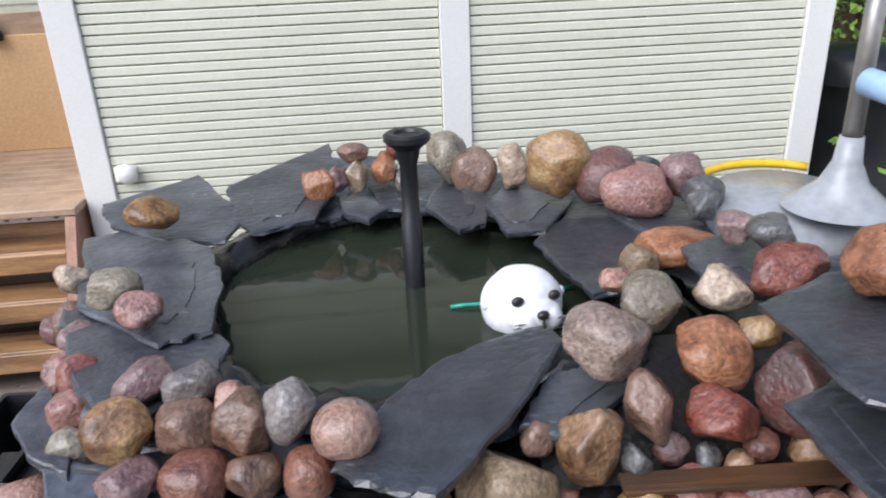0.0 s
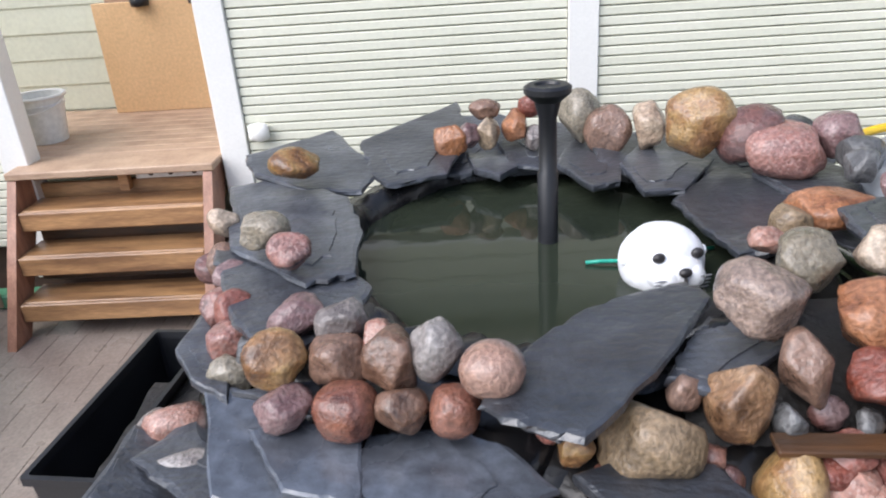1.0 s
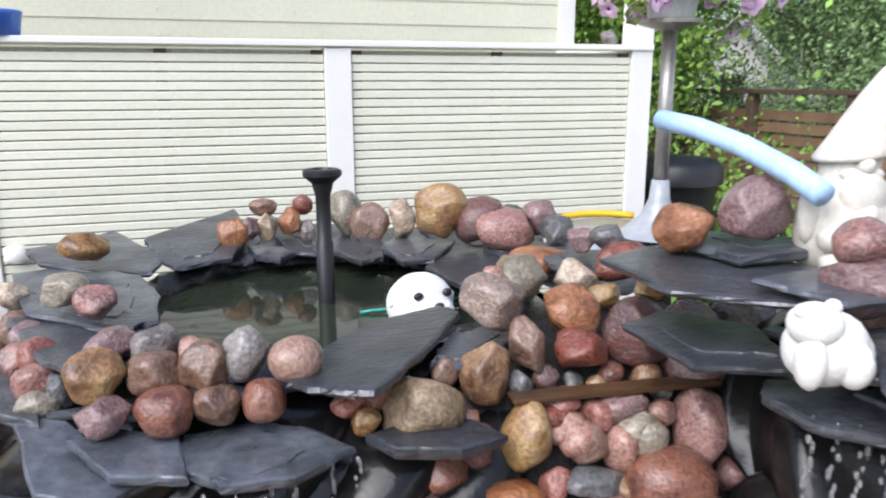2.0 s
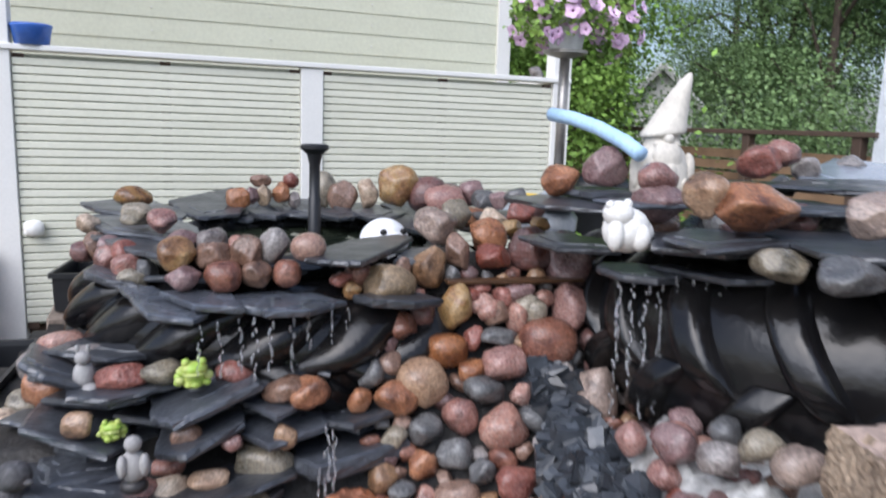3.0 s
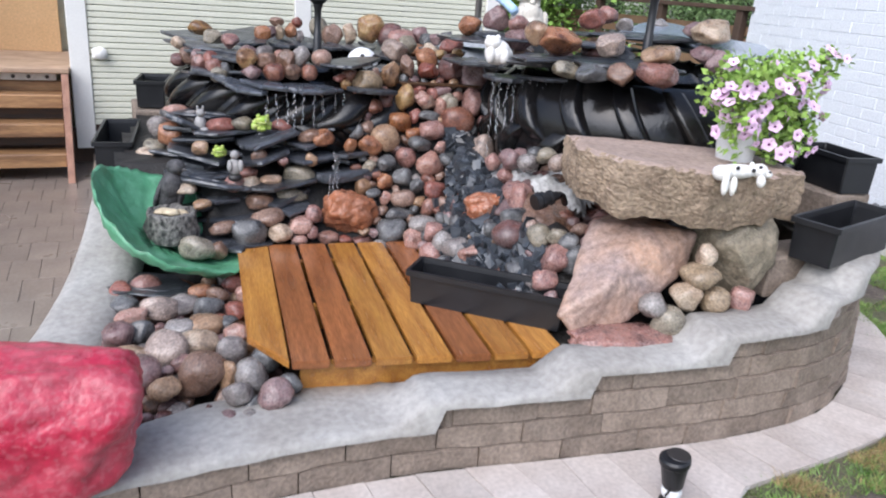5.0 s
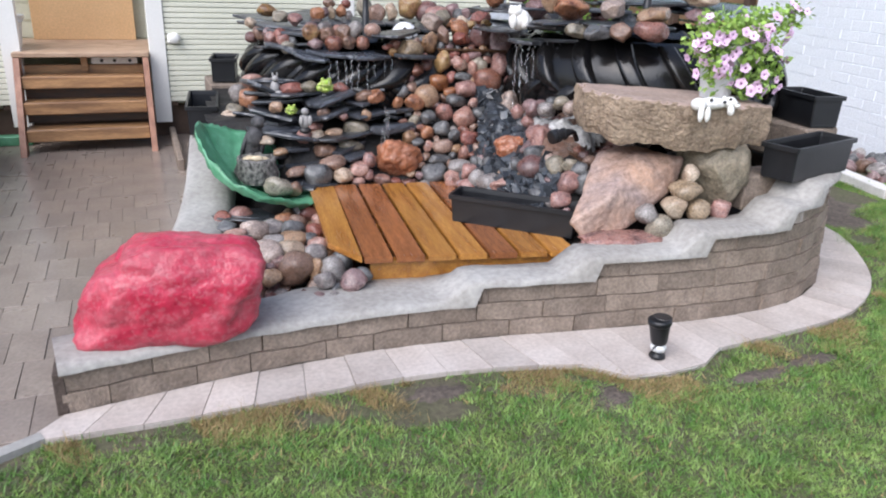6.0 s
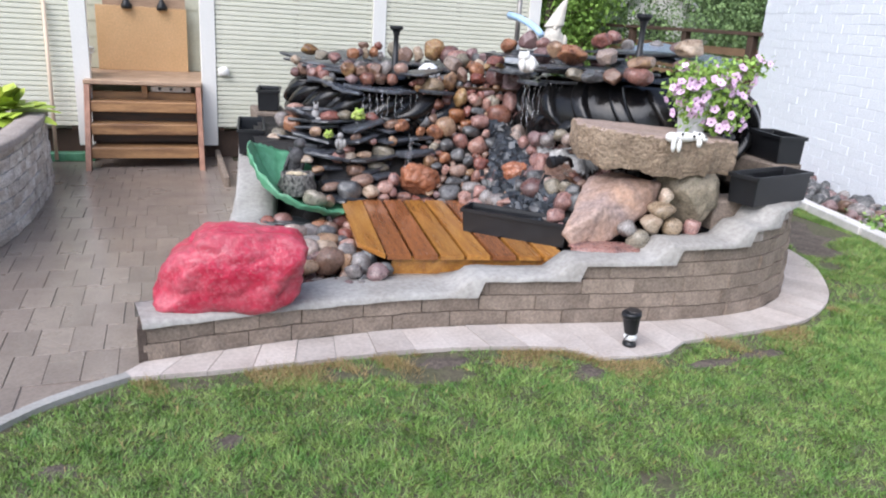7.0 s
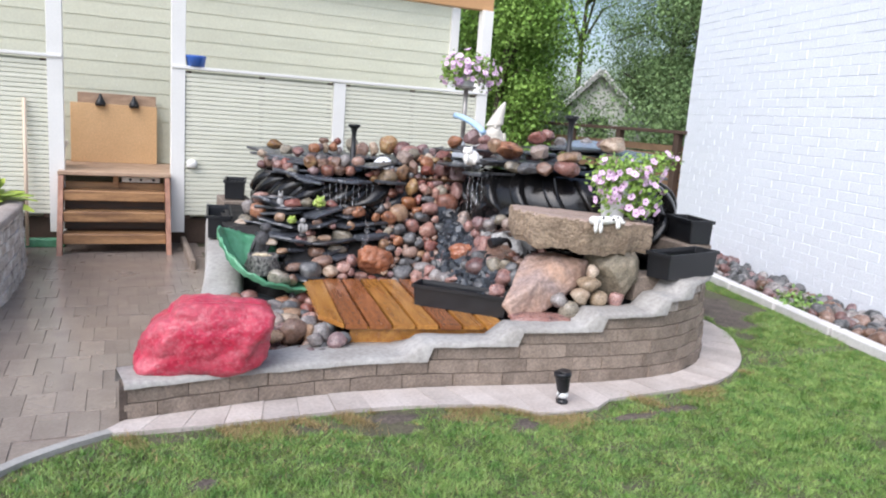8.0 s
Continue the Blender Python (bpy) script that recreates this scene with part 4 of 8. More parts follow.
# ponds: liner basins with water
def pond(cx, cy, rx, ry, z_rim, z_water, label, wob=0.05):
    p = thing("pond_basin", (cx, cy, z_water), label, "pond")
    liner, water = bmesh.new(), bmesh.new()
    seg, rings = 144, []
    for k, (s, dz) in enumerate(((1.22, -0.02), (1.1, 0.012), (1.03, 0.004), (0.99, -0.03), (0.97, -0.12), (0.9, -0.3))):
        ring = []
        for i in range(seg):
            a = 2 * math.pi * i / seg
            crease = 0.012 * noise.noise(Vector((math.cos(a) * 26, math.sin(a) * 26, k * 0.4)))
            w = 1 + crease + wob * noise.noise(Vector((math.cos(a) * 3, math.sin(a) * 3, k * 0.2))) + 0.02 * noise.noise(Vector((math.cos(a) * 14, math.sin(a) * 14, k)))
            ring.append(liner.verts.new((rx * s * w * math.cos(a), ry * s * w * math.sin(a), z_rim - z_water + dz + crease + 0.026 * noise.noise(Vector((math.cos(a) * 9, math.sin(a) * 9, k * 1.0))))))
        rings.append(ring)
    for a, b in zip(rings, rings[1:]):
        for i in range(seg):
            liner.faces.new((a[i], a[(i + 1) % seg], b[(i + 1) % seg], b[i]))
    liner.faces.new(rings[-1])
    part("liner", liner, M_LINER, p, "black crinkled pond foil", smooth=True)
    water.faces.new([water.verts.new((rx * 1.0 * math.cos(2 * math.pi * i / 48), ry * 1.0 * math.sin(2 * math.pi * i / 48), 0)) for i in range(48)])
    part("water", water, M_WATER, p, "still dark green water")
    return p


pond(0.24, 1.58, 0.46, 0.5, 1.075, 1.035, "black lined pond with dark green water in a tyre")
pond(1.69, 0.42, 0.5, 0.45, 1.2, 1.16, "second black lined pond in a tyre")

# ---- slate ----
slate_rng = random.Random(11)


def ragged(corners, jag):
    """A broken rim: each side of the corners cut into five uneven bits."""
    r = slate_rng
    reach = max(math.hypot(*c) for c in corners)
    out = []
    for (ax, ay), (bx, by) in zip(corners, corners[1:] + corners[:1]):
        for k in range(5):
            u = k / 5 + (r.uniform(-0.06, 0.06) if k else 0)
            j = reach * jag
            out.append((ax + (bx - ax) * u + (r.uniform(-j, j) if k else 0), ay + (by - ay) * u + (r.uniform(-j, j) if k else 0)))
    return out


def slab_of(outline, thick):
    """A slab with that rim, its sides split in layers, flakes lifted on top."""
    r = slate_rng
    b = bmesh.new()
    n = len(outline)
    lx, ly = max(abs(p[0]) for p in outline), max(abs(p[1]) for p in outline)
    layers = []
    for s, dz in ((0.93, 0), (0.99, -thick * 0.12), (1.0, -thick * 0.5), (0.985, -thick * 0.75), (0.95, -thick)):
        layers.append([b.verts.new((px * s * (1 + r.uniform(-0.02, 0.02)), py * s * (1 + r.uniform(-0.02, 0.02)), thick / 2 + dz)) for px, py in outline])
    b.faces.new(layers[0])
    b.faces.new(layers[-1][::-1])
    for a, c in zip(layers, layers[1:]):
        for i in range(n):
            b.faces.new((c[i], c[(i + 1) % n], a[(i + 1) % n], a[i]))
    ox, oy = r.uniform(-0.2, 0.2) * lx, r.uniform(-0.2, 0.2) * ly
    for grow, high in ((r.uniform(0.5, 0.8), 0.003),) * (r.random() < 0.55):
        rim = [(px * grow * r.uniform(0.88, 1.04) + ox, py * grow * r.uniform(0.88, 1.04) + oy) for px, py in outline]
        foot = [b.verts.new((px, py, thick / 2 - 0.002)) for px, py in rim]
        lip = [b.verts.new((px * 0.98, py * 0.98, thick / 2 + high)) for px, py in rim]
        b.faces.new(lip)
        for i in range(n):
            b.faces.new((foot[i], foot[(i + 1) % n], lip[(i + 1) % n], lip[i]))
    return b


SLATE_WORDS = "broken dark grey slate slab, wet, stacked with others"


def slate(x, y, z, lx, ly, rot=0, tilt_x=0, tilt_y=0, thick=None, surface=None):
    """A broken slab of slate, its middle at that place."""
    r = slate_rng
    thick = thick or r.uniform(0.012, 0.024)
    corners = r.randrange(5, 8)
    base = [(0.56 * lx * math.cos(2 * math.pi * (i + r.uniform(-0.28, 0.28)) / corners), 0.56 * ly * math.sin(2 * math.pi * (i + r.uniform(-0.28, 0.28)) / corners)) for i in range(corners)]
    ob = mesh_ob("slate_slab", slab_of(ragged(base, 0.02), thick), surface or M_SLATE, False)
    ob.matrix_basis = pose(x, y, z - 0.008, tilt_x, tilt_y, rot)
    return tagged(ob, SLATE_WORDS, "slate slab", "slate slabs of the water garden")


def flag(z, corners, tilt_x=0, tilt_y=0, thick=0.02, surface=None):
    """A large slab of slate laid flat, with those corners in the plan."""
    cx, cy = sum(c[0] for c in corners) / len(corners), sum(c[1] for c in corners) / len(corners)
    base = [(px - cx, py - cy) for px, py in corners]
    area = sum(a[0] * b[1] - b[0] * a[1] for a, b in zip(base, base[1:] + base[:1]))
    ob = mesh_ob("slate_slab", slab_of(ragged(base if area > 0 else base[::-1], 0.022), thick), surface or M_SLATE, False)
    ob.matrix_basis = pose(cx, cy, z - thick / 2, tilt_x, tilt_y, 0)
    return tagged(ob, SLATE_WORDS, "slate slab", "slate slabs of the water garden")


def shelf(x0, z0, x1, z1, y, deep, thick=0.022, surface=None):
    """A slab stuck out of the slope, its front edge from (x0, z0) to (x1, z1)."""
    r = slate_rng
    w = math.hypot(x1 - x0, z1 - z0) / 2
    tip = r.choice((-1, 1))
    base = [(-w, 0.09 * r.random()), (w * tip * r.uniform(0.3, 0.75), -r.uniform(0.03, 0.08)), (w, 0.08 * r.random()), (w * r.uniform(0.8, 1.1), deep), (-w * r.uniform(0.8, 1.1), deep * 0.95)]
    base = [(px, py - deep / 2) for px, py in base]
    ob = mesh_ob("slate_slab", slab_of(ragged(base, 0.016), thick), surface or M_SLATE, False)
    ob.matrix_basis = pose((x0 + x1) / 2, y + deep / 2, (z0 + z1) / 2, r.uniform(-9, 6), -math.degrees(math.atan2(z1 - z0, x1 - x0)), r.uniform(-5, 5))
    return tagged(ob, SLATE_WORDS, "slate slab", "slate slabs of the water garden")


# pond top
flag(1.13, [(-0.593, 2.062), (-0.372, 2.3), (-0.187, 1.968), (-0.215, 1.808), (-0.358, 1.808), (-0.53, 1.916)], 3, 4)
flag(1.135, [(-0.261, 2.172), (0.034, 2.48), (0.071, 2.232), (0.006, 1.9), (-0.157, 1.85), (-0.22, 1.973)], 6, 0)
flag(1.118, [(-0.59, 1.88), (-0.507, 1.92), (-0.351, 1.87), (-0.236, 1.731), (-0.177, 1.517), (-0.169, 1.316), (-0.262, 1.276), (-0.474, 1.474)])
flag(1.101, [(-0.521, 1.503), (-0.322, 1.45), (-0.137, 1.299), (-0.136, 1.196), (-0.209, 1.092), (-0.283, 1.027), (-0.408, 1.219)])
slate(0.15, 2.08, 1.1, 0.22, 0.33, 0, 0, 0)
slate(-0.42, 1.58, 1.09, 0.17, 0.33, 0, 0, 0)
flag(1.108, [(0.55, 1.643), (0.719, 1.868), (0.874, 1.692), (0.73, 1.353), (0.604, 1.333), (0.572, 1.471)])
flag(1.113, [(0.31, 1.945), (0.351, 2.085), (0.518, 2.054), (0.453, 1.775), (0.379, 1.744)])
flag(1.118, [(0.473, 1.902), (0.562, 2.069), (0.73, 1.907), (0.589, 1.68), (0.492, 1.682)])
slate(0.90, 1.69, 1.12, 0.23, 0.37, 0, 0, 0)
flag(1.12, [(0.073, 0.873), (0.156, 1.019), (0.264, 1.124), (0.348, 1.165), (0.46, 1.2), (0.49, 1.14), (0.364, 0.958), (0.212, 0.784), (0.136, 0.819)], 1, -1)
flag(1.09, [(0.362, 0.959), (0.435, 0.915), (0.608, 1.052), (0.55, 1.112), (0.46, 1.1)], 2, -2)
slate(-0.12, 1.01, 1.05, 0.41, 0.10, 0, 0, 0)
flag(1.0, [(-0.128, 0.848), (-0.112, 0.948), (0.072, 0.962), (0.183, 0.82), (0.068, 0.75), (-0.053, 0.757)], 3, 0, surface=M_SLATEWET)
flag(1.012, [(-0.309, 0.956), (-0.22, 0.98), (-0.119, 0.932), (-0.101, 0.79), (-0.224, 0.82)], 4, 2, surface=M_SLATEWET)
flag(0.995, [(-0.43, 1.093), (-0.331, 1.071), (-0.188, 0.84), (-0.229, 0.79), (-0.34, 0.833)], 6, 4, surface=M_SLATEWET)
flag(1.03, [(-0.45, 1.089), (-0.366, 1.033), (-0.4, 1.16), (-0.5, 1.316), (-0.51, 1.18)], 0, 6)
slate(0.33, 0.81, 1.0, 0.24, 0.12, -8, 0, 3)
slate(-0.45, 1.6, 1.03, 0.2, 0.30, 40, -4, 0)
slate(-0.42, 1.3, 1.0, 0.2, 0.34, 20, -4, 6)
slate(0.03, 2.2, 1.11, 0.42, 0.4, 5, 10, -6)
slate(0.33, 2.12, 1.11, 0.36, 0.36, 30, 9, 0)
slate(0.62, 2.0, 1.105, 0.4, 0.34, 50, 8, 0)
slate(0.86, 1.96, 1.115, 0.4, 0.36, 15, 8, 0)
# second tyre top
slate(0.90, 0.78, 1.28, 0.36, 0.43, 0, 0, 0)
slate(0.84, 0.71, 1.17, 0.23, 0.32, 0, 0, 0)
slate(1.08, 0.43, 1.21, 0.39, 0.37, -6, 0, 0)
slate(1.16, 0.65, 1.14, 0.25, 0.40, -4, -3, 0)
slate(0.93, 0.49, 1.12, 0.19, 0.22, 0, 0, 0)
slate(1.08, 0.34, 1.14, 0.25, 0.35, -8, -4, 0)
slate(1.36, 0.23, 1.25, 0.60, 0.30, 0, 0, 0)
slate(1.04, 0.32, 1.22, 0.42, 0.31, 0, 0, 0)
# these two slabs carry their reflected brightness as colour
PALE_SLAB = "flat wet slab on the second pond, bright reflection painted pale blue-grey"
tagged(slate(2.12, 0.72, 1.36, 0.7, 0.6, 5, 11, -4, surface=M_SLATEPALE), PALE_SLAB, "slate slab", "slate slabs of the water garden")
slate(1.34, 0.36, 1.31, 0.33, 0.31, 0, 0, 0)
slate(1.74, 0.07, 1.18, 0.44, 0.31, 0, 0, 0)
tagged(slate(2.2, 0.34, 1.33, 0.5, 0.5, 8, 8, -4, surface=M_SLATEPALE), PALE_SLAB, "slate slab", "slate slabs of the water garden")
slate(2.25, 0.45, 1.3, 0.5, 0.5, -20, 0, 0)
slate(2.2, 0.15, 1.18, 0.45, 0.4, 15, 0, 0)

# ledges under the stones of the second pond
slate(1.24, -0.06, 1.25, 0.45, 0.28, -30, 0, 0)
slate(1.66, 0.82, 1.335, 0.42, 0.3, 10, 0, 0)
slate(1.88, 0.9, 1.26, 0.3, 0.26, 0, 0, 0)
slate(2.18, 0.9, 1.345, 0.3, 0.26, 20, 0, 0)
slate(0.93, 1.31, 1.17, 0.26, 0.28, 40, 0, 0)
slate(1.0, 0.56, 1.305, 0.28, 0.22, 0, 0, 0)
slate(1.0, 0.27, 1.245, 0.42, 0.26, 12, 0, 0)
slate(1.04, 0.87, 1.305, 0.24, 0.22, 10, 0, 0)
slate(1.0, 1.5, 1.1, 0.42, 0.4, 25, 3, 0)


ob = mesh_ob("wooden_plank", boxed(-0.2, 0.26, -0.022, 0.022, 0, 0.011, bevel=0.002), M_PLANK, False)
ob.matrix_basis = pose(0.7, 0.85, 1.02, 2, 1, -3)
tagged(ob, "thin wet brown board laid across the stones", "board")

# terraces of stacked slate below the first pond: the named shelves first, then packing slabs behind them
shelf(-0.66, 0.822, -0.44, 0.722, 0.93, 0.32, 0.026)
shelf(-0.55, 0.768, -0.25, 0.774, 0.85, 0.34, 0.02)
shelf(-0.25, 0.768, 0.12, 0.792, 0.82, 0.3)
shelf(-0.05, 0.828, 0.17, 0.8, 0.84, 0.2, 0.018)
shelf(-0.342, 0.717, -0.066, 0.793, 0.735, 0.3, 0.03)
shelf(-0.108, 0.734, 0.14, 0.736, 0.755, 0.26, 0.02)
shelf(-0.66, 0.672, -0.39, 0.616, 0.82, 0.34, 0.022)
shelf(-0.327, 0.639, -0.104, 0.694, 0.695, 0.3, 0.026)
shelf(-0.12, 0.652, 0.11, 0.676, 0.695, 0.28)
shelf(0.09, 0.66, 0.34, 0.677, 0.7, 0.24, 0.024)
shelf(0.02, 0.559, 0.345, 0.586, 0.655, 0.26, 0.05)
shelf(-0.68, 0.572, -0.285, 0.5, 0.665, 0.4, 0.026)
shelf(-0.35, 0.522, 0.01, 0.561, 0.655, 0.3, 0.024)
shelf(-0.253, 0.454, -0.01, 0.502, 0.635, 0.3, 0.028)
shelf(-0.55, 0.47, -0.36, 0.462, 0.65, 0.26)
shelf(-0.62, 0.311, -0.32, 0.299, 0.5, 0.3, 0.026)
shelf(-0.21, 0.44, -0.02, 0.444, 0.6, 0.25, 0.02)
shelf(-0.5, 0.39, -0.22, 0.4, 0.6, 0.3, 0.024)
shelf(-0.2, 0.36, 0.08, 0.35, 0.62, 0.3, 0.022)
terrace_rng = random.Random(23)
for level in range(6):
    z = 0.8 - 0.085 * level
    x = -0.56 - 0.01 * level
    while x < 0.3:
        lx = terrace_rng.uniform(0.26, 0.44)
        slate(x + lx * 0.4, 1.1 - 0.055 * level + terrace_rng.uniform(-0.05, 0.05), z + terrace_rng.uniform(-0.03, 0.03), lx, terrace_rng.uniform(0.28, 0.42),
              terrace_rng.uniform(-40, 40), terrace_rng.uniform(-7, 4), terrace_rng.uniform(-8, 8), terrace_rng.uniform(0.016, 0.036))
        x += lx * 0.7
slate(-0.54, 1.02, 0.5, 0.34, 0.36, 25, -12, 8)
slate(-0.56, 1.18, 0.6, 0.3, 0.32, -15, -10, 6)
slate(-0.54, 1.22, 0.72, 0.3, 0.32, 30, -6, 12)
slate(-0.54, 0.82, 0.42, 0.34, 0.3, 40, -10, 6)
slate(1.82, 0.58, 1.352, 0.75, 0.46, 25, 0, 0)
slate(-0.4, 0.62, 0.31, 0.42, 0.3, 10, -3, 3)
slate(-0.82, 0.32, 0.24, 0.4, 0.3, -20, -6, 3)

# ---- stones ----
stone_rng = random.Random(8)
PLACED = []


def rock(x, y, z, w, h, colour, name="boulder", deep=None):
    """A rounded field stone with its middle at that place, w wide and h high."""
    r = stone_rng
    b = bmesh.new()
    d = deep or (w + h) / 2 * r.uniform(0.85, 1.05)
    snug = 0.93 if z > 1.0 else 0.99
    round_one = colour in ("redball", "pebble")
    lean = Euler((r.uniform(-0.15, 0.15), r.uniform(-0.2, 0.2), r.uniform(-0.3, 0.3))).to_matrix()
    blob(b, (0, 0, 0), (w * snug, d, h * snug), r, 4 if z > 0.98 else 3, 0.05 if round_one else 0.075, 2 if round_one else r.choice((9, 11, 13)), 1.3, lean, (0.85, 1.0) if round_one else (0.7, 0.93))
    ob = mesh_ob(name, b, STONE[colour])
    ob.location = (x, y, z)
    PLACED.append((x, y, z, (w + h) / 2))
    size = "small" if w < 0.09 else "large" if w > 0.17 else "fist-sized"
    return tagged(ob, f"{size} {WORDS[colour]} wet field stone in the heap", "stone", "field stones of the water garden")


# stones: back rim
rock(0.016, 2.066, 1.155, 0.103, 0.117, 'orange')
rock(0.071, 2.062, 1.170, 0.070, 0.083, 'mauve')
rock(0.129, 2.080, 1.170, 0.075, 0.104, 'tan')
rock(0.208, 2.107, 1.180, 0.088, 0.102, 'orange')
rock(0.120, 2.123, 1.230, 0.102, 0.061, 'brown')
rock(0.253, 2.133, 1.230, 0.077, 0.077, 'red')
rock(0.261, 2.083, 1.150, 0.057, 0.076, 'grey')
rock(0.401, 2.137, 1.190, 0.135, 0.183, 'olive')
rock(0.466, 2.043, 1.170, 0.137, 0.150, 'brown')
rock(0.582, 2.030, 1.180, 0.104, 0.151, 'cream')
rock(0.667, 1.868, 1.230, 0.196, 0.196, 'ochre')
rock(0.781, 1.821, 1.200, 0.185, 0.165, 'plum')
rock(0.844, 1.754, 1.180, 0.213, 0.142, 'rose')
rock(0.894, 1.805, 1.220, 0.098, 0.064, 'slate')
rock(0.971, 1.759, 1.210, 0.135, 0.124, 'mauve')
rock(0.990, 1.665, 1.190, 0.115, 0.092, 'slate')
# stones: right rim
rock(0.835, 1.445, 1.150, 0.209, 0.089, 'orange')
rock(0.634, 1.282, 1.160, 0.082, 0.059, 'pink')
rock(0.633, 1.111, 1.200, 0.115, 0.112, 'olive')
rock(0.715, 1.383, 1.140, 0.086, 0.101, 'tan')
rock(0.809, 1.202, 1.170, 0.123, 0.089, 'cream')
rock(0.914, 1.362, 1.220, 0.091, 0.077, 'mauve')
rock(0.937, 1.271, 1.240, 0.102, 0.088, 'slate')
rock(0.952, 1.585, 1.190, 0.082, 0.082, 'slate')
rock(0.803, 1.040, 1.160, 0.082, 0.064, 'ochre')
rock(0.929, 1.198, 1.200, 0.179, 0.099, 'red')
rock(0.914, 0.918, 1.330, 0.132, 0.112, 'orange')
rock(1.042, 0.870, 1.385, 0.159, 0.142, 'mauve')
rock(0.886, 0.996, 1.180, 0.077, 0.050, 'ochre')
rock(0.529, 1.036, 1.179, 0.159, 0.120, 'granite')
rock(0.708, 1.020, 1.141, 0.137, 0.125, 'orange')
rock(0.829, 0.946, 1.103, 0.157, 0.159, 'plum')
rock(0.688, 0.930, 1.084, 0.124, 0.092, 'red')
rock(0.957, 0.916, 1.075, 0.188, 0.188, 'mauve')
rock(0.574, 0.946, 1.103, 0.095, 0.136, 'brown')
rock(0.467, 0.921, 1.065, 0.110, 0.149, 'sand')
rock(0.329, 0.887, 1.016, 0.173, 0.152, 'tan')
rock(0.218, 0.890, 1.010, 0.058, 0.054, 'ochre')
rock(0.189, 0.907, 1.040, 0.078, 0.043, 'red')
rock(0.535, 0.897, 1.038, 0.048, 0.072, 'slate')
rock(0.526, 0.845, 0.955, 0.104, 0.153, 'ochre')
rock(0.916, 0.814, 0.936, 0.129, 0.166, 'rose')
rock(0.613, 0.868, 1.006, 0.106, 0.044, 'red')
rock(0.685, 0.842, 0.973, 0.075, 0.070, 'red')
rock(0.741, 0.846, 0.986, 0.104, 0.060, 'mauve')
rock(0.824, 0.833, 0.965, 0.078, 0.055, 'pink')
rock(0.770, 0.807, 0.926, 0.093, 0.093, 'olive')
rock(0.714, 0.801, 0.917, 0.064, 0.096, 'pink')
rock(0.653, 0.817, 0.931, 0.092, 0.081, 'brown')
rock(0.610, 0.842, 0.962, 0.093, 0.069, 'pink')
rock(1.118, 0.949, 1.108, 0.161, 0.121, 'grey')
# stones: front rim
rock(-0.246, 1.124, 1.130, 0.121, 0.076, 'mauve')
rock(-0.158, 1.089, 1.130, 0.096, 0.092, 'grey')
rock(-0.087, 1.047, 1.120, 0.068, 0.078, 'pink')
rock(-0.069, 0.998, 1.110, 0.101, 0.118, 'brown')
rock(0.007, 0.992, 1.130, 0.092, 0.117, 'grey')
rock(0.095, 0.928, 1.135, 0.112, 0.090, 'pebble')
rock(-0.260, 1.018, 1.110, 0.115, 0.109, 'ochre')
rock(-0.158, 1.022, 1.100, 0.108, 0.093, 'brown')
rock(-0.246, 0.963, 1.050, 0.109, 0.077, 'mauve')
rock(-0.141, 0.944, 1.055, 0.117, 0.096, 'redball')
rock(-0.049, 0.930, 1.060, 0.094, 0.084, 'brown')
rock(0.034, 0.927, 1.060, 0.088, 0.086, 'redball')
# stones: left rim
rock(-0.387, 1.818, 1.190, 0.153, 0.093, 'ochre')
rock(-0.367, 1.419, 1.175, 0.113, 0.085, 'olive')
rock(-0.295, 1.319, 1.165, 0.098, 0.088, 'rose')
rock(-0.530, 1.613, 1.120, 0.087, 0.081, 'cream')
rock(-0.405, 1.250, 1.080, 0.085, 0.085, 'red')
rock(-0.395, 1.185, 1.050, 0.1, 0.085, 'rose')
rock(-0.345, 1.140, 1.040, 0.075, 0.08, 'slate')
rock(-0.385, 1.120, 1.015, 0.095, 0.085, 'olive')
rock(-0.49, 1.5, 1.06, 0.11, 0.1, 'brown')
rock(-0.455, 1.4, 1.075, 0.085, 0.075, 'mauve')
rock(-0.45, 1.31, 1.05, 0.1, 0.095, 'rose')
rock(-0.54, 1.53, 1.035, 0.09, 0.08, 'plum')
# stones: second tyre top
rock(1.005, 0.552, 1.370, 0.128, 0.098, 'rose')
rock(1.027, 0.541, 1.299, 0.175, 0.122, 'mauve')
rock(1.041, 0.229, 1.322, 0.232, 0.132, 'orange')
rock(0.956, 0.288, 1.346, 0.120, 0.127, 'sand')
rock(1.619, 0.809, 1.410, 0.188, 0.129, 'red')
rock(1.716, 0.799, 1.437, 0.122, 0.112, 'rose')
rock(1.873, 0.917, 1.318, 0.147, 0.080, 'slate')
rock(1.861, 0.825, 1.385, 0.117, 0.099, 'grey')
rock(1.165, -0.009, 1.330, 0.150, 0.110, 'granite')
rock(1.309, -0.188, 1.309, 0.203, 0.092, 'sand')
rock(1.265, -0.225, 1.231, 0.216, 0.117, 'rose')
rock(1.142, -0.141, 1.219, 0.132, 0.109, 'brown')
rock(1.043, -0.056, 1.211, 0.165, 0.088, 'slate')
rock(1.018, 0.092, 1.207, 0.144, 0.081, 'olive')
rock(2.044, 0.304, 1.404, 0.232, 0.134, 'cream')
rock(2.055, 0.458, 1.396, 0.151, 0.101, 'mauve')
rock(2.017, 0.279, 1.280, 0.224, 0.102, 'mauve')
rock(2.175, 0.913, 1.400, 0.136, 0.079, 'grey')
rock(1.878, 0.068, 1.270, 0.134, 0.123, 'mauve')
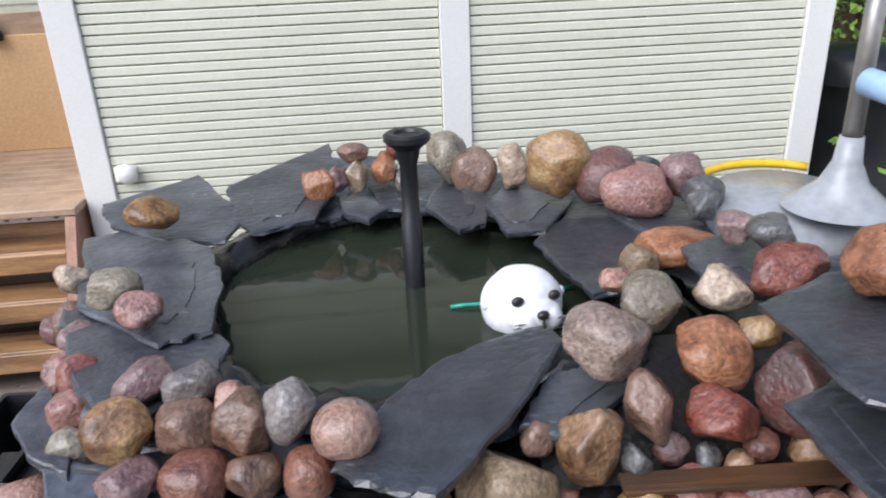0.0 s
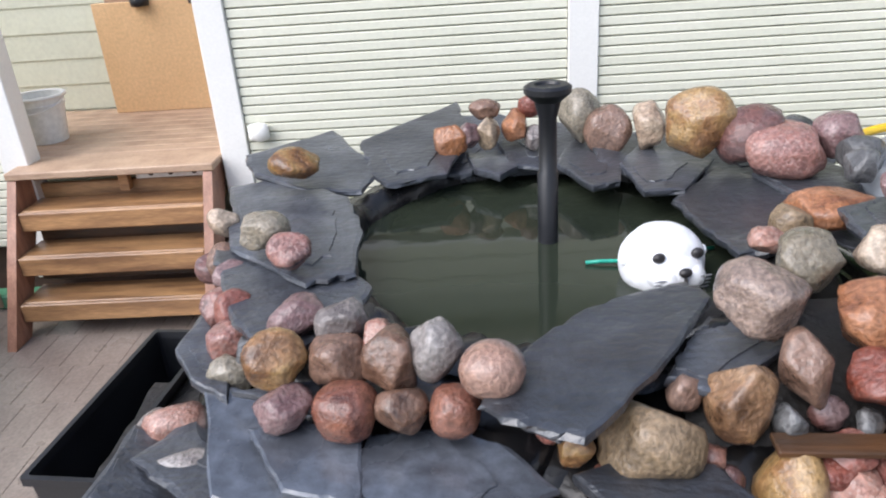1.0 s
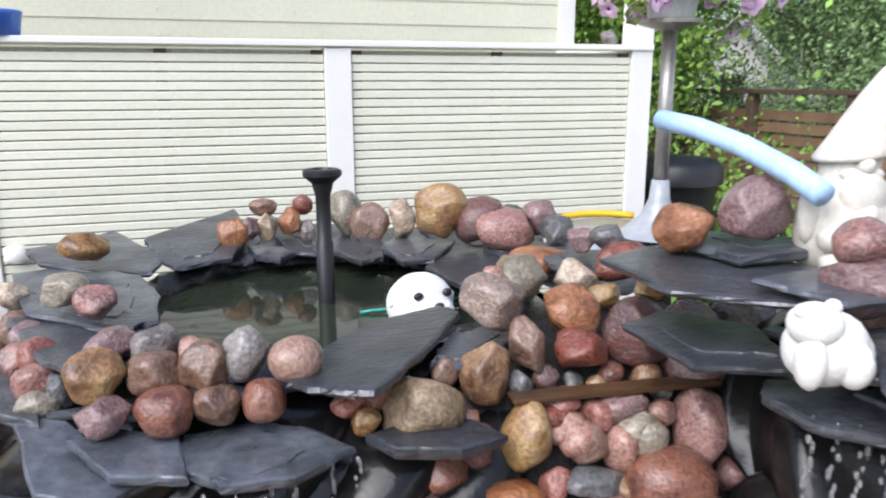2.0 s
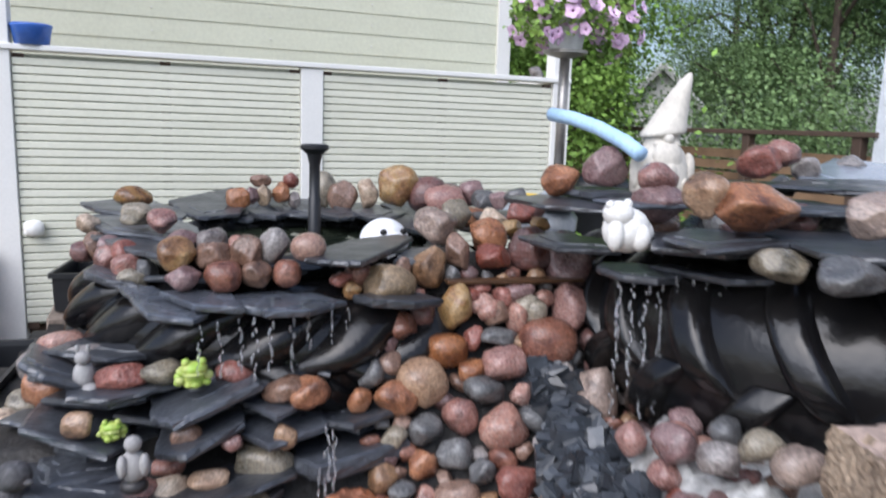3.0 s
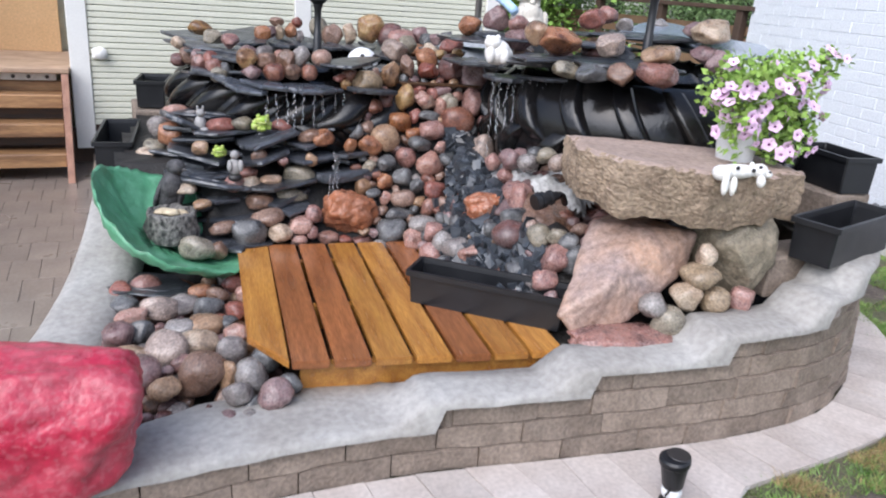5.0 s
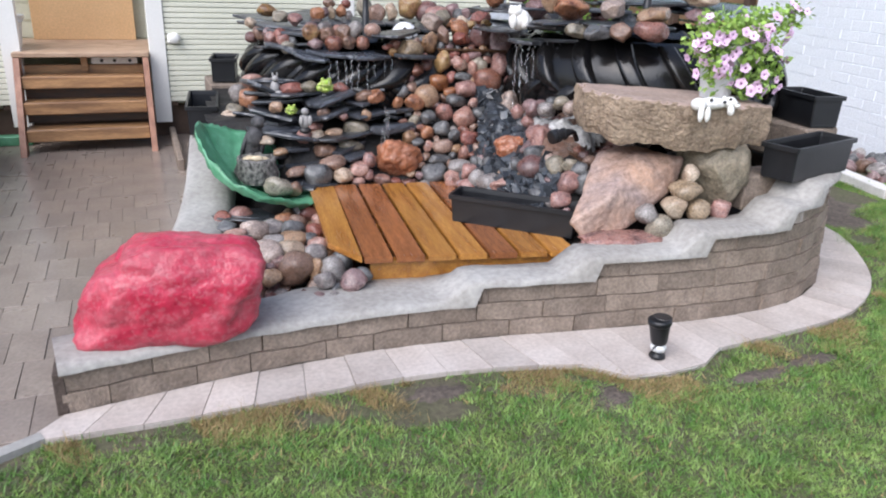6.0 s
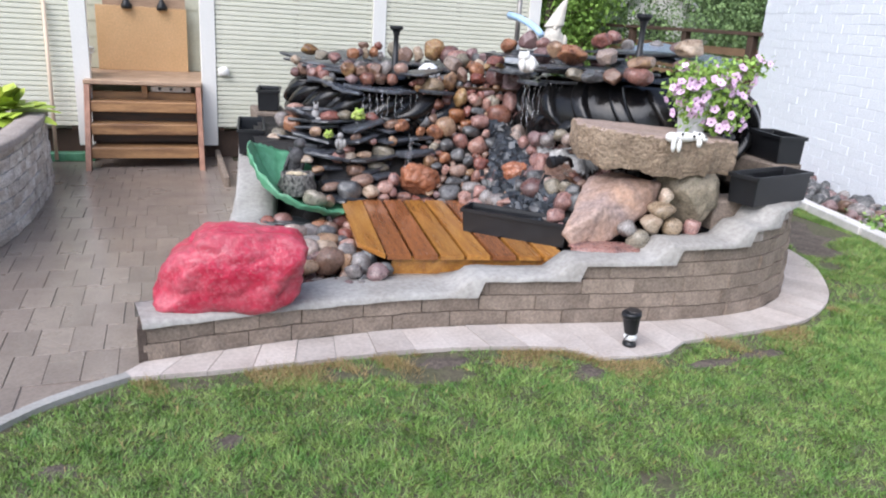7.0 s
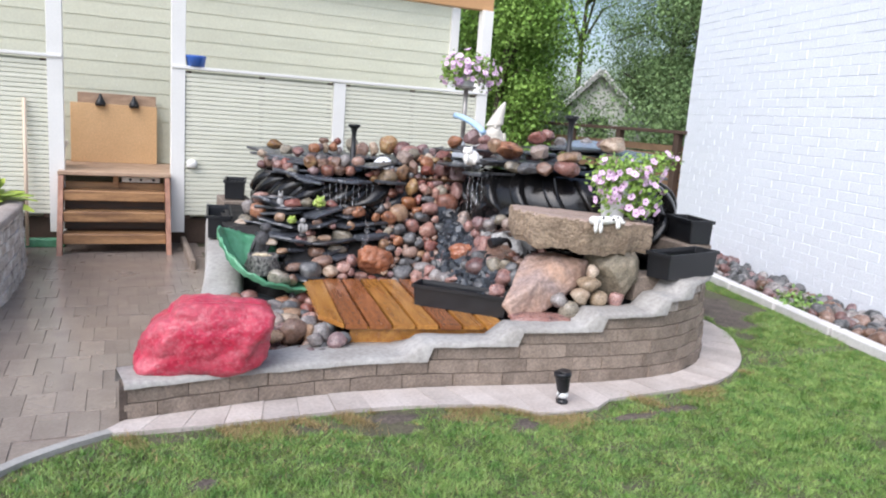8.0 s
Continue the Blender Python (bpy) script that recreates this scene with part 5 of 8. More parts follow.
# stones: packed under the ledges of the second pond
for k, (px, py, tone) in enumerate(((1.14, 0.34, "plum"), (1.2, 0.48, "slate"), (1.34, 0.36, "plum"), (1.08, 0.62, "brown"), (1.48, 0.32, "slate"))):
    rock(px, py, 1.225 + 0.02 * (k % 3), 0.15, 0.11, tone)
# stones: pile
rock(0.489, 0.788, 0.833, 0.135, 0.107, 'orange')
rock(0.570, 0.794, 0.866, 0.062, 0.083, 'red')
rock(0.645, 0.783, 0.869, 0.138, 0.059, 'slate')
rock(0.801, 0.754, 0.849, 0.187, 0.153, 'redball')
rock(0.392, 0.764, 0.757, 0.162, 0.146, 'sand')
rock(0.314, 0.753, 0.722, 0.144, 0.112, 'orange')
rock(0.206, 0.751, 0.718, 0.071, 0.083, 'orange')
rock(0.646, 0.731, 0.796, 0.136, 0.108, 'rose')
rock(0.549, 0.748, 0.781, 0.094, 0.066, 'orange')
rock(0.572, 0.709, 0.733, 0.127, 0.082, 'slate')
rock(0.671, 0.663, 0.724, 0.074, 0.065, 'pink')
rock(0.491, 0.690, 0.666, 0.105, 0.117, 'rose')
rock(0.603, 0.632, 0.648, 0.158, 0.133, 'pink')
rock(0.389, 0.702, 0.638, 0.104, 0.092, 'slate')
rock(0.458, 0.642, 0.576, 0.104, 0.100, 'slate')
rock(0.369, 0.653, 0.552, 0.092, 0.092, 'orange')
rock(0.294, 0.696, 0.626, 0.083, 0.064, 'olive')
rock(0.587, 0.501, 0.542, 0.141, 0.102, 'red')
rock(0.442, 0.573, 0.478, 0.135, 0.099, 'brown')
rock(0.517, 0.583, 0.543, 0.080, 0.084, 'slate')
rock(0.357, 0.608, 0.479, 0.063, 0.071, 'pink')
rock(0.370, 0.516, 0.334, 0.166, 0.122, 'slate')
rock(0.412, 0.544, 0.411, 0.158, 0.067, 'slate')
rock(0.294, 0.622, 0.501, 0.083, 0.051, 'slate')
rock(0.634, 0.823, 0.938, 0.101, 0.076, 'pink')
rock(0.758, 0.813, 0.936, 0.098, 0.098, 'olive')
rock(0.587, 0.853, 0.981, 0.084, 0.063, 'red')
rock(0.723, 0.846, 0.989, 0.096, 0.064, 'plum')
rock(0.901, 0.622, 0.702, 0.131, 0.221, 'granite')
rock(0.780, 0.280, 0.736, 0.077, 0.092, 'rose')
rock(0.798, 0.140, 0.781, 0.098, 0.105, 'mauve')
rock(0.820, 0.102, 0.629, 0.107, 0.125, 'red')
rock(0.730, -0.077, 0.646, 0.082, 0.147, 'rose')
rock(0.647, -0.199, 0.533, 0.176, 0.132, 'plum')
rock(0.500, 0.169, 0.384, 0.128, 0.110, 'grey')
rock(0.512, 0.045, 0.383, 0.140, 0.123, 'grey')
rock(0.536, -0.056, 0.393, 0.139, 0.070, 'pink')
rock(0.438, 0.165, 0.318, 0.110, 0.132, 'rose')
rock(0.430, 0.377, 0.324, 0.107, 0.118, 'pink')
rock(0.495, 0.278, 0.391, 0.114, 0.103, 'rose')
rock(0.489, 0.404, 0.394, 0.157, 0.088, 'grey')
rock(0.832, 0.020, 0.788, 0.112, 0.088, 'grey')
rock(0.895, -0.020, 0.835, 0.108, 0.078, 'olive')
rock(0.911, -0.100, 0.819, 0.110, 0.093, 'granite')
rock(0.910, 0.100, 0.812, 0.096, 0.071, 'slate')
# stones: pile near, seen later
rock(0.700, -0.476, 0.513, 0.141, 0.121, 'rose')
rock(0.649, -0.489, 0.439, 0.113, 0.089, 'rose')
rock(0.729, -0.416, 0.593, 0.092, 0.074, 'olive')
rock(0.684, -0.360, 0.576, 0.103, 0.107, 'olive')
rock(0.554, -0.067, 0.416, 0.156, 0.054, 'pink')
rock(0.596, -0.360, 0.431, 0.103, 0.074, 'slate')
rock(0.761, -0.460, 0.575, 0.090, 0.090, 'slate')
# stones: left field
rock(-0.817, 0.288, 0.225, 0.134, 0.120, 'rose')
rock(-0.919, 0.247, 0.225, 0.100, 0.118, 'red')
rock(-0.780, 0.074, 0.225, 0.155, 0.112, 'granite')
rock(-0.688, 0.098, 0.225, 0.135, 0.083, 'grey')
rock(-0.594, 0.031, 0.225, 0.132, 0.111, 'slate')
rock(-0.489, -0.043, 0.225, 0.096, 0.083, 'red')
rock(-0.470, 0.264, 0.225, 0.096, 0.087, 'red')
rock(-0.440, 0.131, 0.225, 0.075, 0.075, 'pink')
rock(-0.889, 0.029, 0.225, 0.132, 0.060, 'pink')
rock(-0.934, -0.153, 0.225, 0.116, 0.116, 'mauve')
rock(-0.854, -0.125, 0.225, 0.093, 0.097, 'slate')
rock(-0.914, -0.296, 0.225, 0.156, 0.069, 'sand')
rock(-0.785, -0.303, 0.225, 0.167, 0.148, 'granite')
rock(-0.725, -0.151, 0.225, 0.124, 0.084, 'grey')
rock(-0.644, -0.139, 0.225, 0.173, 0.097, 'sand')
rock(-0.671, -0.280, 0.225, 0.157, 0.100, 'cream')
rock(-0.564, -0.367, 0.225, 0.116, 0.119, 'grey')
rock(-0.527, -0.242, 0.225, 0.101, 0.094, 'pink')
rock(-0.889, -0.458, 0.225, 0.166, 0.133, 'mauve')
rock(-0.809, -0.559, 0.225, 0.108, 0.083, 'sand')
rock(-0.683, -0.510, 0.225, 0.184, 0.170, 'brown')
rock(-0.533, -0.565, 0.225, 0.115, 0.146, 'grey')
rock(-0.607, -0.541, 0.225, 0.052, 0.122, 'sand')
rock(-0.470, -0.461, 0.225, 0.112, 0.116, 'slate')
rock(-0.590, -0.653, 0.225, 0.104, 0.081, 'grey')
rock(-0.477, -0.691, 0.225, 0.123, 0.090, 'mauve')
rock(-0.414, -0.643, 0.225, 0.075, 0.071, 'slate')
rock(-0.803, -0.454, 0.225, 0.068, 0.050, 'mauve')
rock(-0.608, 0.204, 0.225, 0.103, 0.067, 'orange')
rock(-0.542, 0.161, 0.225, 0.098, 0.067, 'brown')
rock(-0.908, 0.133, 0.225, 0.110, 0.088, 'slate')
rock(-0.641, -0.403, 0.225, 0.073, 0.055, 'mauve')
rock(-0.742, -0.416, 0.225, 0.080, 0.062, 'rose')
rock(-0.546, -0.138, 0.225, 0.089, 0.061, 'slate')
rock(-1.032, -0.292, 0.225, 0.134, 0.084, 'pink')
# stones: right group
rock(1.052, -0.858, 0.476, 0.132, 0.112, 'cream')
rock(1.170, -0.894, 0.462, 0.119, 0.115, 'tan')
rock(1.296, -0.904, 0.463, 0.110, 0.098, 'rose')
rock(1.144, -0.832, 0.627, 0.093, 0.101, 'cream')
rock(1.116, -0.860, 0.555, 0.157, 0.105, 'tan')
rock(0.901, -0.857, 0.457, 0.120, 0.100, 'grey')
rock(0.959, -0.886, 0.392, 0.142, 0.130, 'olive')
# stones: under the ledge
rock(1.039, 0.000, 0.506, 0.196, 0.122, 'rose')
rock(1.121, -0.100, 0.534, 0.193, 0.121, 'plum')
rock(0.760, -0.018, 0.656, 0.137, 0.128, 'rose')
rock(1.077, 0.337, 0.647, 0.184, 0.116, 'grey')
rock(1.271, 0.471, 0.671, 0.173, 0.123, 'olive')
rock(1.284, 0.598, 0.695, 0.150, 0.098, 'slate')
rock(1.257, 0.027, 0.557, 0.153, 0.112, 'brown')
rock(0.686, -0.156, 0.590, 0.153, 0.100, 'slate')
rock(0.631, -0.068, 0.516, 0.134, 0.089, 'slate')
rock(0.767, -0.514, 0.521, 0.121, 0.121, 'slate')
# stones: slate steps
rock(-0.666, 1.350, 0.706, 0.13, 0.12, 'grey')
rock(-0.7, 1.300, 0.594, 0.12, 0.11, 'olive')
rock(-0.587, 1.264, 0.789, 0.147, 0.108, 'pink')
rock(-0.630, 1.159, 0.708, 0.125, 0.125, 'orange')
rock(-0.748, 1.212, 0.576, 0.115, 0.103, 'cream')
rock(-0.120, 0.855, 0.801, 0.109, 0.080, 'red')
rock(0.064, 0.760, 0.765, 0.121, 0.082, 'orange')
rock(-0.409, 0.900, 0.802, 0.150, 0.068, 'red')
rock(-0.308, 0.880, 0.810, 0.115, 0.072, 'olive')
rock(-0.505, 1.120, 0.795, 0.152, 0.078, 'grey')
rock(-0.518, 0.850, 0.700, 0.083, 0.072, 'sand')
rock(-0.374, 0.750, 0.540, 0.102, 0.082, 'rose')
rock(-0.296, 0.740, 0.540, 0.098, 0.086, 'cream')
rock(-0.296, 0.780, 0.584, 0.095, 0.059, 'rose')
rock(-0.206, 0.720, 0.565, 0.109, 0.054, 'sand')
rock(0.007, 0.780, 0.768, 0.137, 0.066, 'brown')
rock(-0.253, 0.750, 0.681, 0.085, 0.065, 'brown')
rock(-0.143, 0.720, 0.652, 0.058, 0.046, 'rose')
rock(-0.054, 0.760, 0.569, 0.167, 0.111, 'olive')
rock(-0.009, 0.700, 0.666, 0.065, 0.069, 'sand')
rock(-0.099, 0.720, 0.479, 0.166, 0.079, 'olive')
rock(-0.264, 0.700, 0.459, 0.137, 0.078, 'brown')
rock(-0.338, 0.556, 0.357, 0.173, 0.136, 'slate')
rock(-0.195, 0.540, 0.345, 0.121, 0.109, 'cream')
rock(-0.252, 0.580, 0.418, 0.173, 0.083, 'brown')
rock(-0.098, 0.570, 0.373, 0.126, 0.095, 'pink')
rock(-0.024, 0.580, 0.420, 0.088, 0.095, 'rose')
rock(-0.041, 0.540, 0.339, 0.061, 0.076, 'rose')
rock(-0.104, 0.540, 0.304, 0.084, 0.061, 'pink')
rock(0.043, 0.550, 0.304, 0.108, 0.062, 'pink')
rock(0.129, 0.550, 0.285, 0.078, 0.051, 'red')
rock(0.230, 0.560, 0.268, 0.119, 0.060, 'rose')
rock(-0.543, 0.600, 0.489, 0.086, 0.049, 'sand')
rock(-0.456, 0.600, 0.371, 0.133, 0.065, 'brown')
rock(-0.605, 0.705, 0.542, 0.104, 0.054, 'cream')
rock(-0.586, 0.450, 0.338, 0.163, 0.102, 'olive')
rock(-0.500, 0.450, 0.313, 0.091, 0.091, 'brown')


# loose filling stones where the heap shows between the named ones
def filler(name, spots, label, seed, count, sizes, gap, colours):
    """Uncounted small stones, joined by colour."""
    r = random.Random(seed)
    heaps = {c: bmesh.new() for c in colours}
    made = tries = 0
    while made < count and tries < 9000:
        tries += 1
        s = r.uniform(*sizes)
        p = spots(r, s)
        if p and all((p[0] - a) ** 2 + (p[1] - c) ** 2 + (p[2] - e) ** 2 > (gap * (s + g)) ** 2 for a, c, e, g in PLACED):
            blob(heaps[r.choice(colours)], p, (s * r.uniform(1, 1.4), s * r.uniform(0.9, 1.2), s * r.uniform(0.75, 1.05)), r, 3, 0.09, 9, 1.3, Euler((r.uniform(-1, 1), r.uniform(-1, 1), r.uniform(-3, 3))).to_matrix(), (0.7, 0.93))
            PLACED.append((*p, s))
            made += 1
    for c, b in heaps.items():
        tagged(mesh_ob(name, b, STONE[c]), f"{WORDS[c]} {label}", "stones", kind="stuff")


def heap_spot(r, s):
    x, y = r.uniform(0.22, 1.15), r.uniform(-0.6, 0.95)
    if x < 0.45 and y < 0.4 or (x > 0.95 and y < -0.3) or 0.7 < x < 0.88 and y < 0.6:
        return None
    return x, y, heap(x, y) - 0.02


def field_spot(r, s):
    x, y = r.uniform(-1.15, -0.42), r.uniform(-0.8, 0.42)
    return (x, y, fill(x, y) + s * 0.35) if inside(x - 0.14, y - 0.1) else None


def strip_spot(r, s):
    y = r.uniform(-2.2, 2.6)
    return 3.94 + 0.26 * y + r.uniform(0.13, 0.72), y, s * 0.3


def ledge_spot(r, s):
    x, y = r.uniform(0.85, 1.75), r.uniform(-0.42, 0.0)
    return x, y, 0.4 + r.uniform(0, 0.2)


BROWNS = ["brown", "grey", "plum", "slate", "mauve", "redball", "sand"]
filler("filler_stones", heap_spot, "small stones wedged in the heap", 1, 230, (0.045, 0.09), 0.4, BROWNS)
filler("field_stones", field_spot, "small stones beside the deck", 2, 130, (0.05, 0.1), 0.4, BROWNS)
filler("strip_stones", strip_spot, "stones in the strip by the white wall", 3, 170, (0.08, 0.16), 0.36, ["plum", "slate", "brown", "grey", "mauve", "slate"])
filler("ledge_stones", ledge_spot, "stones packed under the ledge", 4, 40, (0.09, 0.14), 0.35, ["plum", "rose", "grey"])

# dark slate chips running down the middle of the heap
bm = bmesh.new()
chip_rng = random.Random(4)
for _ in range(640):
    v = chip_rng.random()
    y = 0.72 - 1.2 * v
    x = 0.8 - 0.28 * v + chip_rng.gauss(0, 0.035 + 0.07 * v)
    if x > 0.9 or x > 0.68 and y < 0.0 or x < 0.4:
        continue
    s = chip_rng.uniform(0.04, 0.085)
    spin = Euler((chip_rng.uniform(-3, 3), chip_rng.uniform(-3, 3), chip_rng.uniform(-3, 3))).to_matrix().to_4x4()
    m = Matrix.Translation((x, y, heap(x, y) + chip_rng.uniform(-0.03, 0.025))) @ spin @ Matrix.Diagonal((s, s * chip_rng.uniform(0.55, 0.9), s * chip_rng.uniform(0.4, 0.75), 1))
    out = bmesh.ops.create_cube(bm, size=1, matrix=m)
    for q in out["verts"]:
        q.co += Vector((chip_rng.uniform(-1, 1), chip_rng.uniform(-1, 1), chip_rng.uniform(-1, 1))) * s * 0.15
tagged(mesh_ob("slate_chips", bm, M_CHIP, False), "loose wet dark slate chips in the stream bed", "slate chips", kind="stuff")

# pale cement around the foot of the second waterfall
bm = bmesh.new()
sheet = {}
for i in range(44):
    for k in range(56):
        x, y = 0.72 + 0.0125 * i, -0.22 + 0.0125 * k
        wave = noise.noise(Vector((x * 6, y * 6, 3)))
        out = ((x - 0.98 - 0.2 * (0.1 - y)) / 0.2) ** 2 + ((y - 0.1) / 0.3) ** 2 + 0.5 * wave
        if out < 1:
            lump = 0.035 * noise.noise(Vector((x * 11, y * 11, 0))) + 0.02 * noise.noise(Vector((x * 24, y * 24, 2))) + 0.01 * noise.noise(Vector((x * 60, y * 60, 0)))
            sheet[i, k] = bm.verts.new((x, y, max(0.6, heap(x, y)) + 0.124 * min(1, (1 - out) * 2.5) + lump))
for i, k in sheet:
    quad = [sheet.get(q) for q in ((i, k), (i + 1, k), (i + 1, k + 1), (i, k + 1))]
    if all(quad):
        bm.faces.new(quad)
tagged(mesh_ob("cement_bed", bm, M_CEMENT), "pale wet cement smeared between the stones", "cement", kind="stuff")

# ---- the large single rocks ----
def big_rock(name, at, size, material, seed, facets, rough, label, rot=(0, 0, 0), sub=5, freq=1.2, cut=(0.6, 0.85)):
    b = bmesh.new()
    blob(b, (0, 0, 0), size, random.Random(seed), sub, rough, facets, freq, Euler([radians(a) for a in rot]).to_matrix(), cut)
    ob = mesh_ob(name, b, material)
    ob.location = at
    return tagged(ob, label, "rock")


def block_rock(name, at, size, material, seed, rough, label, rot=(0, 0, 0), power=4.0, taper=(0, 0), lean=0.0, planes=(), crease=0.0):
    """A blocky rock: a rounded box with noise."""
    b = bmesh.new()
    r = random.Random(seed)
    out = bmesh.ops.create_icosphere(b, subdivisions=5, radius=1)
    shift = Vector((r.uniform(-9, 9), r.uniform(-9, 9), r.uniform(-9, 9)))
    spin = Euler([radians(a) for a in rot]).to_matrix()
    for v in out["verts"]:
        p = v.co
        k = (abs(p.x) ** power + abs(p.y) ** power + abs(p.z) ** power) ** (-1 / power)
        q = p * k
        for d, far in planes:
            d = Vector(d).normalized()
            q -= d * max(0, q.dot(d) - far) * 0.95
        q *= 1 + rough * noise.noise(q * 1.4 + shift) + rough * 0.5 * noise.noise(q * 4 + shift) + rough * 0.25 * noise.noise(q * 11 + shift)
        if crease:
            line = q.z - 0.42 + 0.22 * q.x + 0.16 * noise.noise(q * 1.7 + shift)
            q *= 1 - crease * math.exp(-(line / 0.09) ** 2) * min(1, max(0, 0.75 - q.x)) + 0.4 * crease * math.exp(-((line - 0.22) / 0.16) ** 2)
        q.x *= 1 + taper[0] * q.z
        q.y *= 1 + taper[1] * q.z
        q.x += lean * q.z
        v.co = spin @ Vector((q.x * size[0] / 2, q.y * size[1] / 2, q.z * size[2] / 2))
    ob = mesh_ob(name, b, material)
    ob.location = at
    return tagged(ob, label, "rock")


def hull_rock(name, corners, material, seed, rough, label):
    """An angular rock: the hull of a few corners, edges worn, faces roughened."""
    b = bmesh.new()
    r = random.Random(seed)
    mid = sum((Vector(c) for c in corners), Vector()) / len(corners)
    for c in corners:
        b.verts.new(Vector(c) - mid)
    out = bmesh.ops.convex_hull(b, input=b.verts[:])
    bmesh.ops.delete(b, geom=[g for g in out["geom_interior"] if isinstance(g, bmesh.types.BMVert)], context="VERTS")
    bmesh.ops.triangulate(b, faces=b.faces[:])
    for _ in range(6):
        long_edges = [e for e in b.edges if e.calc_length() > 0.02]
        if long_edges:
            bmesh.ops.subdivide_edges(b, edges=long_edges, cuts=1)
            bmesh.ops.triangulate(b, faces=b.faces[:])
    for _ in range(5):
        bmesh.ops.smooth_vert(b, verts=b.verts[:], factor=0.5, use_axis_x=True, use_axis_y=True, use_axis_z=True)
    shift = Vector((r.uniform(-9, 9), r.uniform(-9, 9), r.uniform(-9, 9)))
    b.normal_update()
    for v in b.verts:
        p = v.co * 7 + shift
        v.co += v.normal * rough * (noise.noise(p) + 0.45 * noise.noise(p * 2.7) + 0.25 * noise.noise(p * 6))
    ob = mesh_ob(name, b, material)
    ob.location = mid
    return tagged(ob, label, "rock")


block_rock("red_painted_rock", (-1.2, -0.84, 0.345), (0.6, 0.34, 0.38), M_REDPAINT, 4, 0.1, "large rock painted bright red, resting on the wall end", (0, 3, -8), 5.5, (-0.1, -0.12), 0.17,
           (((-0.86, 0.0, 0.5), 1.0), ((-0.5, 0.0, 0.85), 1.08), ((0.1, -0.8, 0.6), 1.05), ((0.65, -0.1, 0.75), 1.2), ((-0.75, -0.65, 0.0), 1.15), ((0.8, -0.6, -0.1), 1.15), ((0.75, 0, -0.65), 1.0)), crease=0.07)
hull_rock("red_rock", [(0.72, -0.12, 0.655), (0.8, -0.05, 0.685), (0.93, -0.08, 0.69), (0.96, -0.2, 0.64), (0.93, -0.3, 0.57), (0.76, -0.3, 0.6), (0.67, -0.22, 0.62), (0.7, -0.1, 0.5), (0.92, -0.1, 0.5), (0.92, -0.28, 0.5), (0.7, -0.28, 0.5)],
          STONE["brown"], 21, 0.03, "angular dark red rock half under the slab")
hull_rock("red_rock", [(0.63, -0.06, 0.58), (0.67, -0.13, 0.6), (0.7, -0.1, 0.54), (0.9, 0.08, 0.745), (0.95, 0.02, 0.75), (0.93, 0.06, 0.68), (0.76, 0.03, 0.69), (0.8, -0.05, 0.69)],
          STONE["plum"], 27, 0.02, "long narrow red-brown stone leaning on the cement")
rock(0.86, 0.21, 0.745, 0.1, 0.11, "rose")
rock(0.79, 0.15, 0.7, 0.09, 0.08, "rose")
rock(1.06, 0.2, 0.765, 0.11, 0.085, "ochre")
rock(1.1, 0.28, 0.79, 0.12, 0.07, "olive")
rock(1.13, 0.12, 0.755, 0.1, 0.09, "plum")
rock(1.0, 0.12, 0.72, 0.1, 0.08, "brown")
rock(0.77, 0.05, 0.655, 0.11, 0.1, "mauve")
rock(0.93, 0.26, 0.765, 0.09, 0.08, "mauve")
rock(0.92, 0.17, 0.73, 0.08, 0.075, "pink")
rock(1.03, 0.3, 0.785, 0.09, 0.08, "brown")
rock(1.08, 0.05, 0.72, 0.1, 0.08, "rose")
rock(1.16, 0.22, 0.78, 0.1, 0.09, "grey")
rock(1.0, 0.0, 0.705, 0.11, 0.07, "brown")
big_rock("speckled_rock", (0.67, 0.07, 0.578), (0.25, 0.15, 0.13), M_RUSTPALE, 5, 5, 0.2, "oblong rust-orange rock with pale crystals", (0, 4, 8), 4, 2.2, (0.85, 0.97))
big_rock("orange_rock", (0.17, 0.6, 0.41), (0.28, 0.2, 0.25), M_RUST, 8, 8, 0.17, "coarse rusty orange-red rock standing by the deck", freq=2.6, cut=(0.7, 0.92))
hull_rock("pink_boulder", [(0.545, -0.755, 0.41), (0.6, -0.78, 0.33), (0.86, -0.46, 0.67), (0.95, -0.66, 0.7), (0.73, -0.81, 0.55), (1.19, -0.72, 0.68), (1.17, -0.74, 0.56), (0.9, -0.82, 0.42), (0.77, -0.8, 0.34), (0.86, -0.44, 0.34), (0.98, -0.38, 0.66), (1.17, -0.36, 0.66), (1.17, -0.4, 0.34)],
          M_BOULDER, 12, 0.016, "big angular pink granite boulder under the slab")
block_rock("grey_boulder", (1.375, -0.72, 0.585), (0.31, 0.34, 0.38), M_GREYBOULDER, 14, 0.1, "rounded mossy grey boulder propping the slab", (0, -6, 0), 2.7, (0.16, 0.05), 0.0, (((-0.7, -0.5, -0.3), 0.85), ((0.5, -0.6, -0.6), 0.9)))
block_rock("flat_red_rock", (0.78, -0.86, 0.33), (0.4, 0.2, 0.09), STONE["rose"], 17, 0.15, "flat red-brown stone wedged under the boulder", (0, 0, -8), 3)

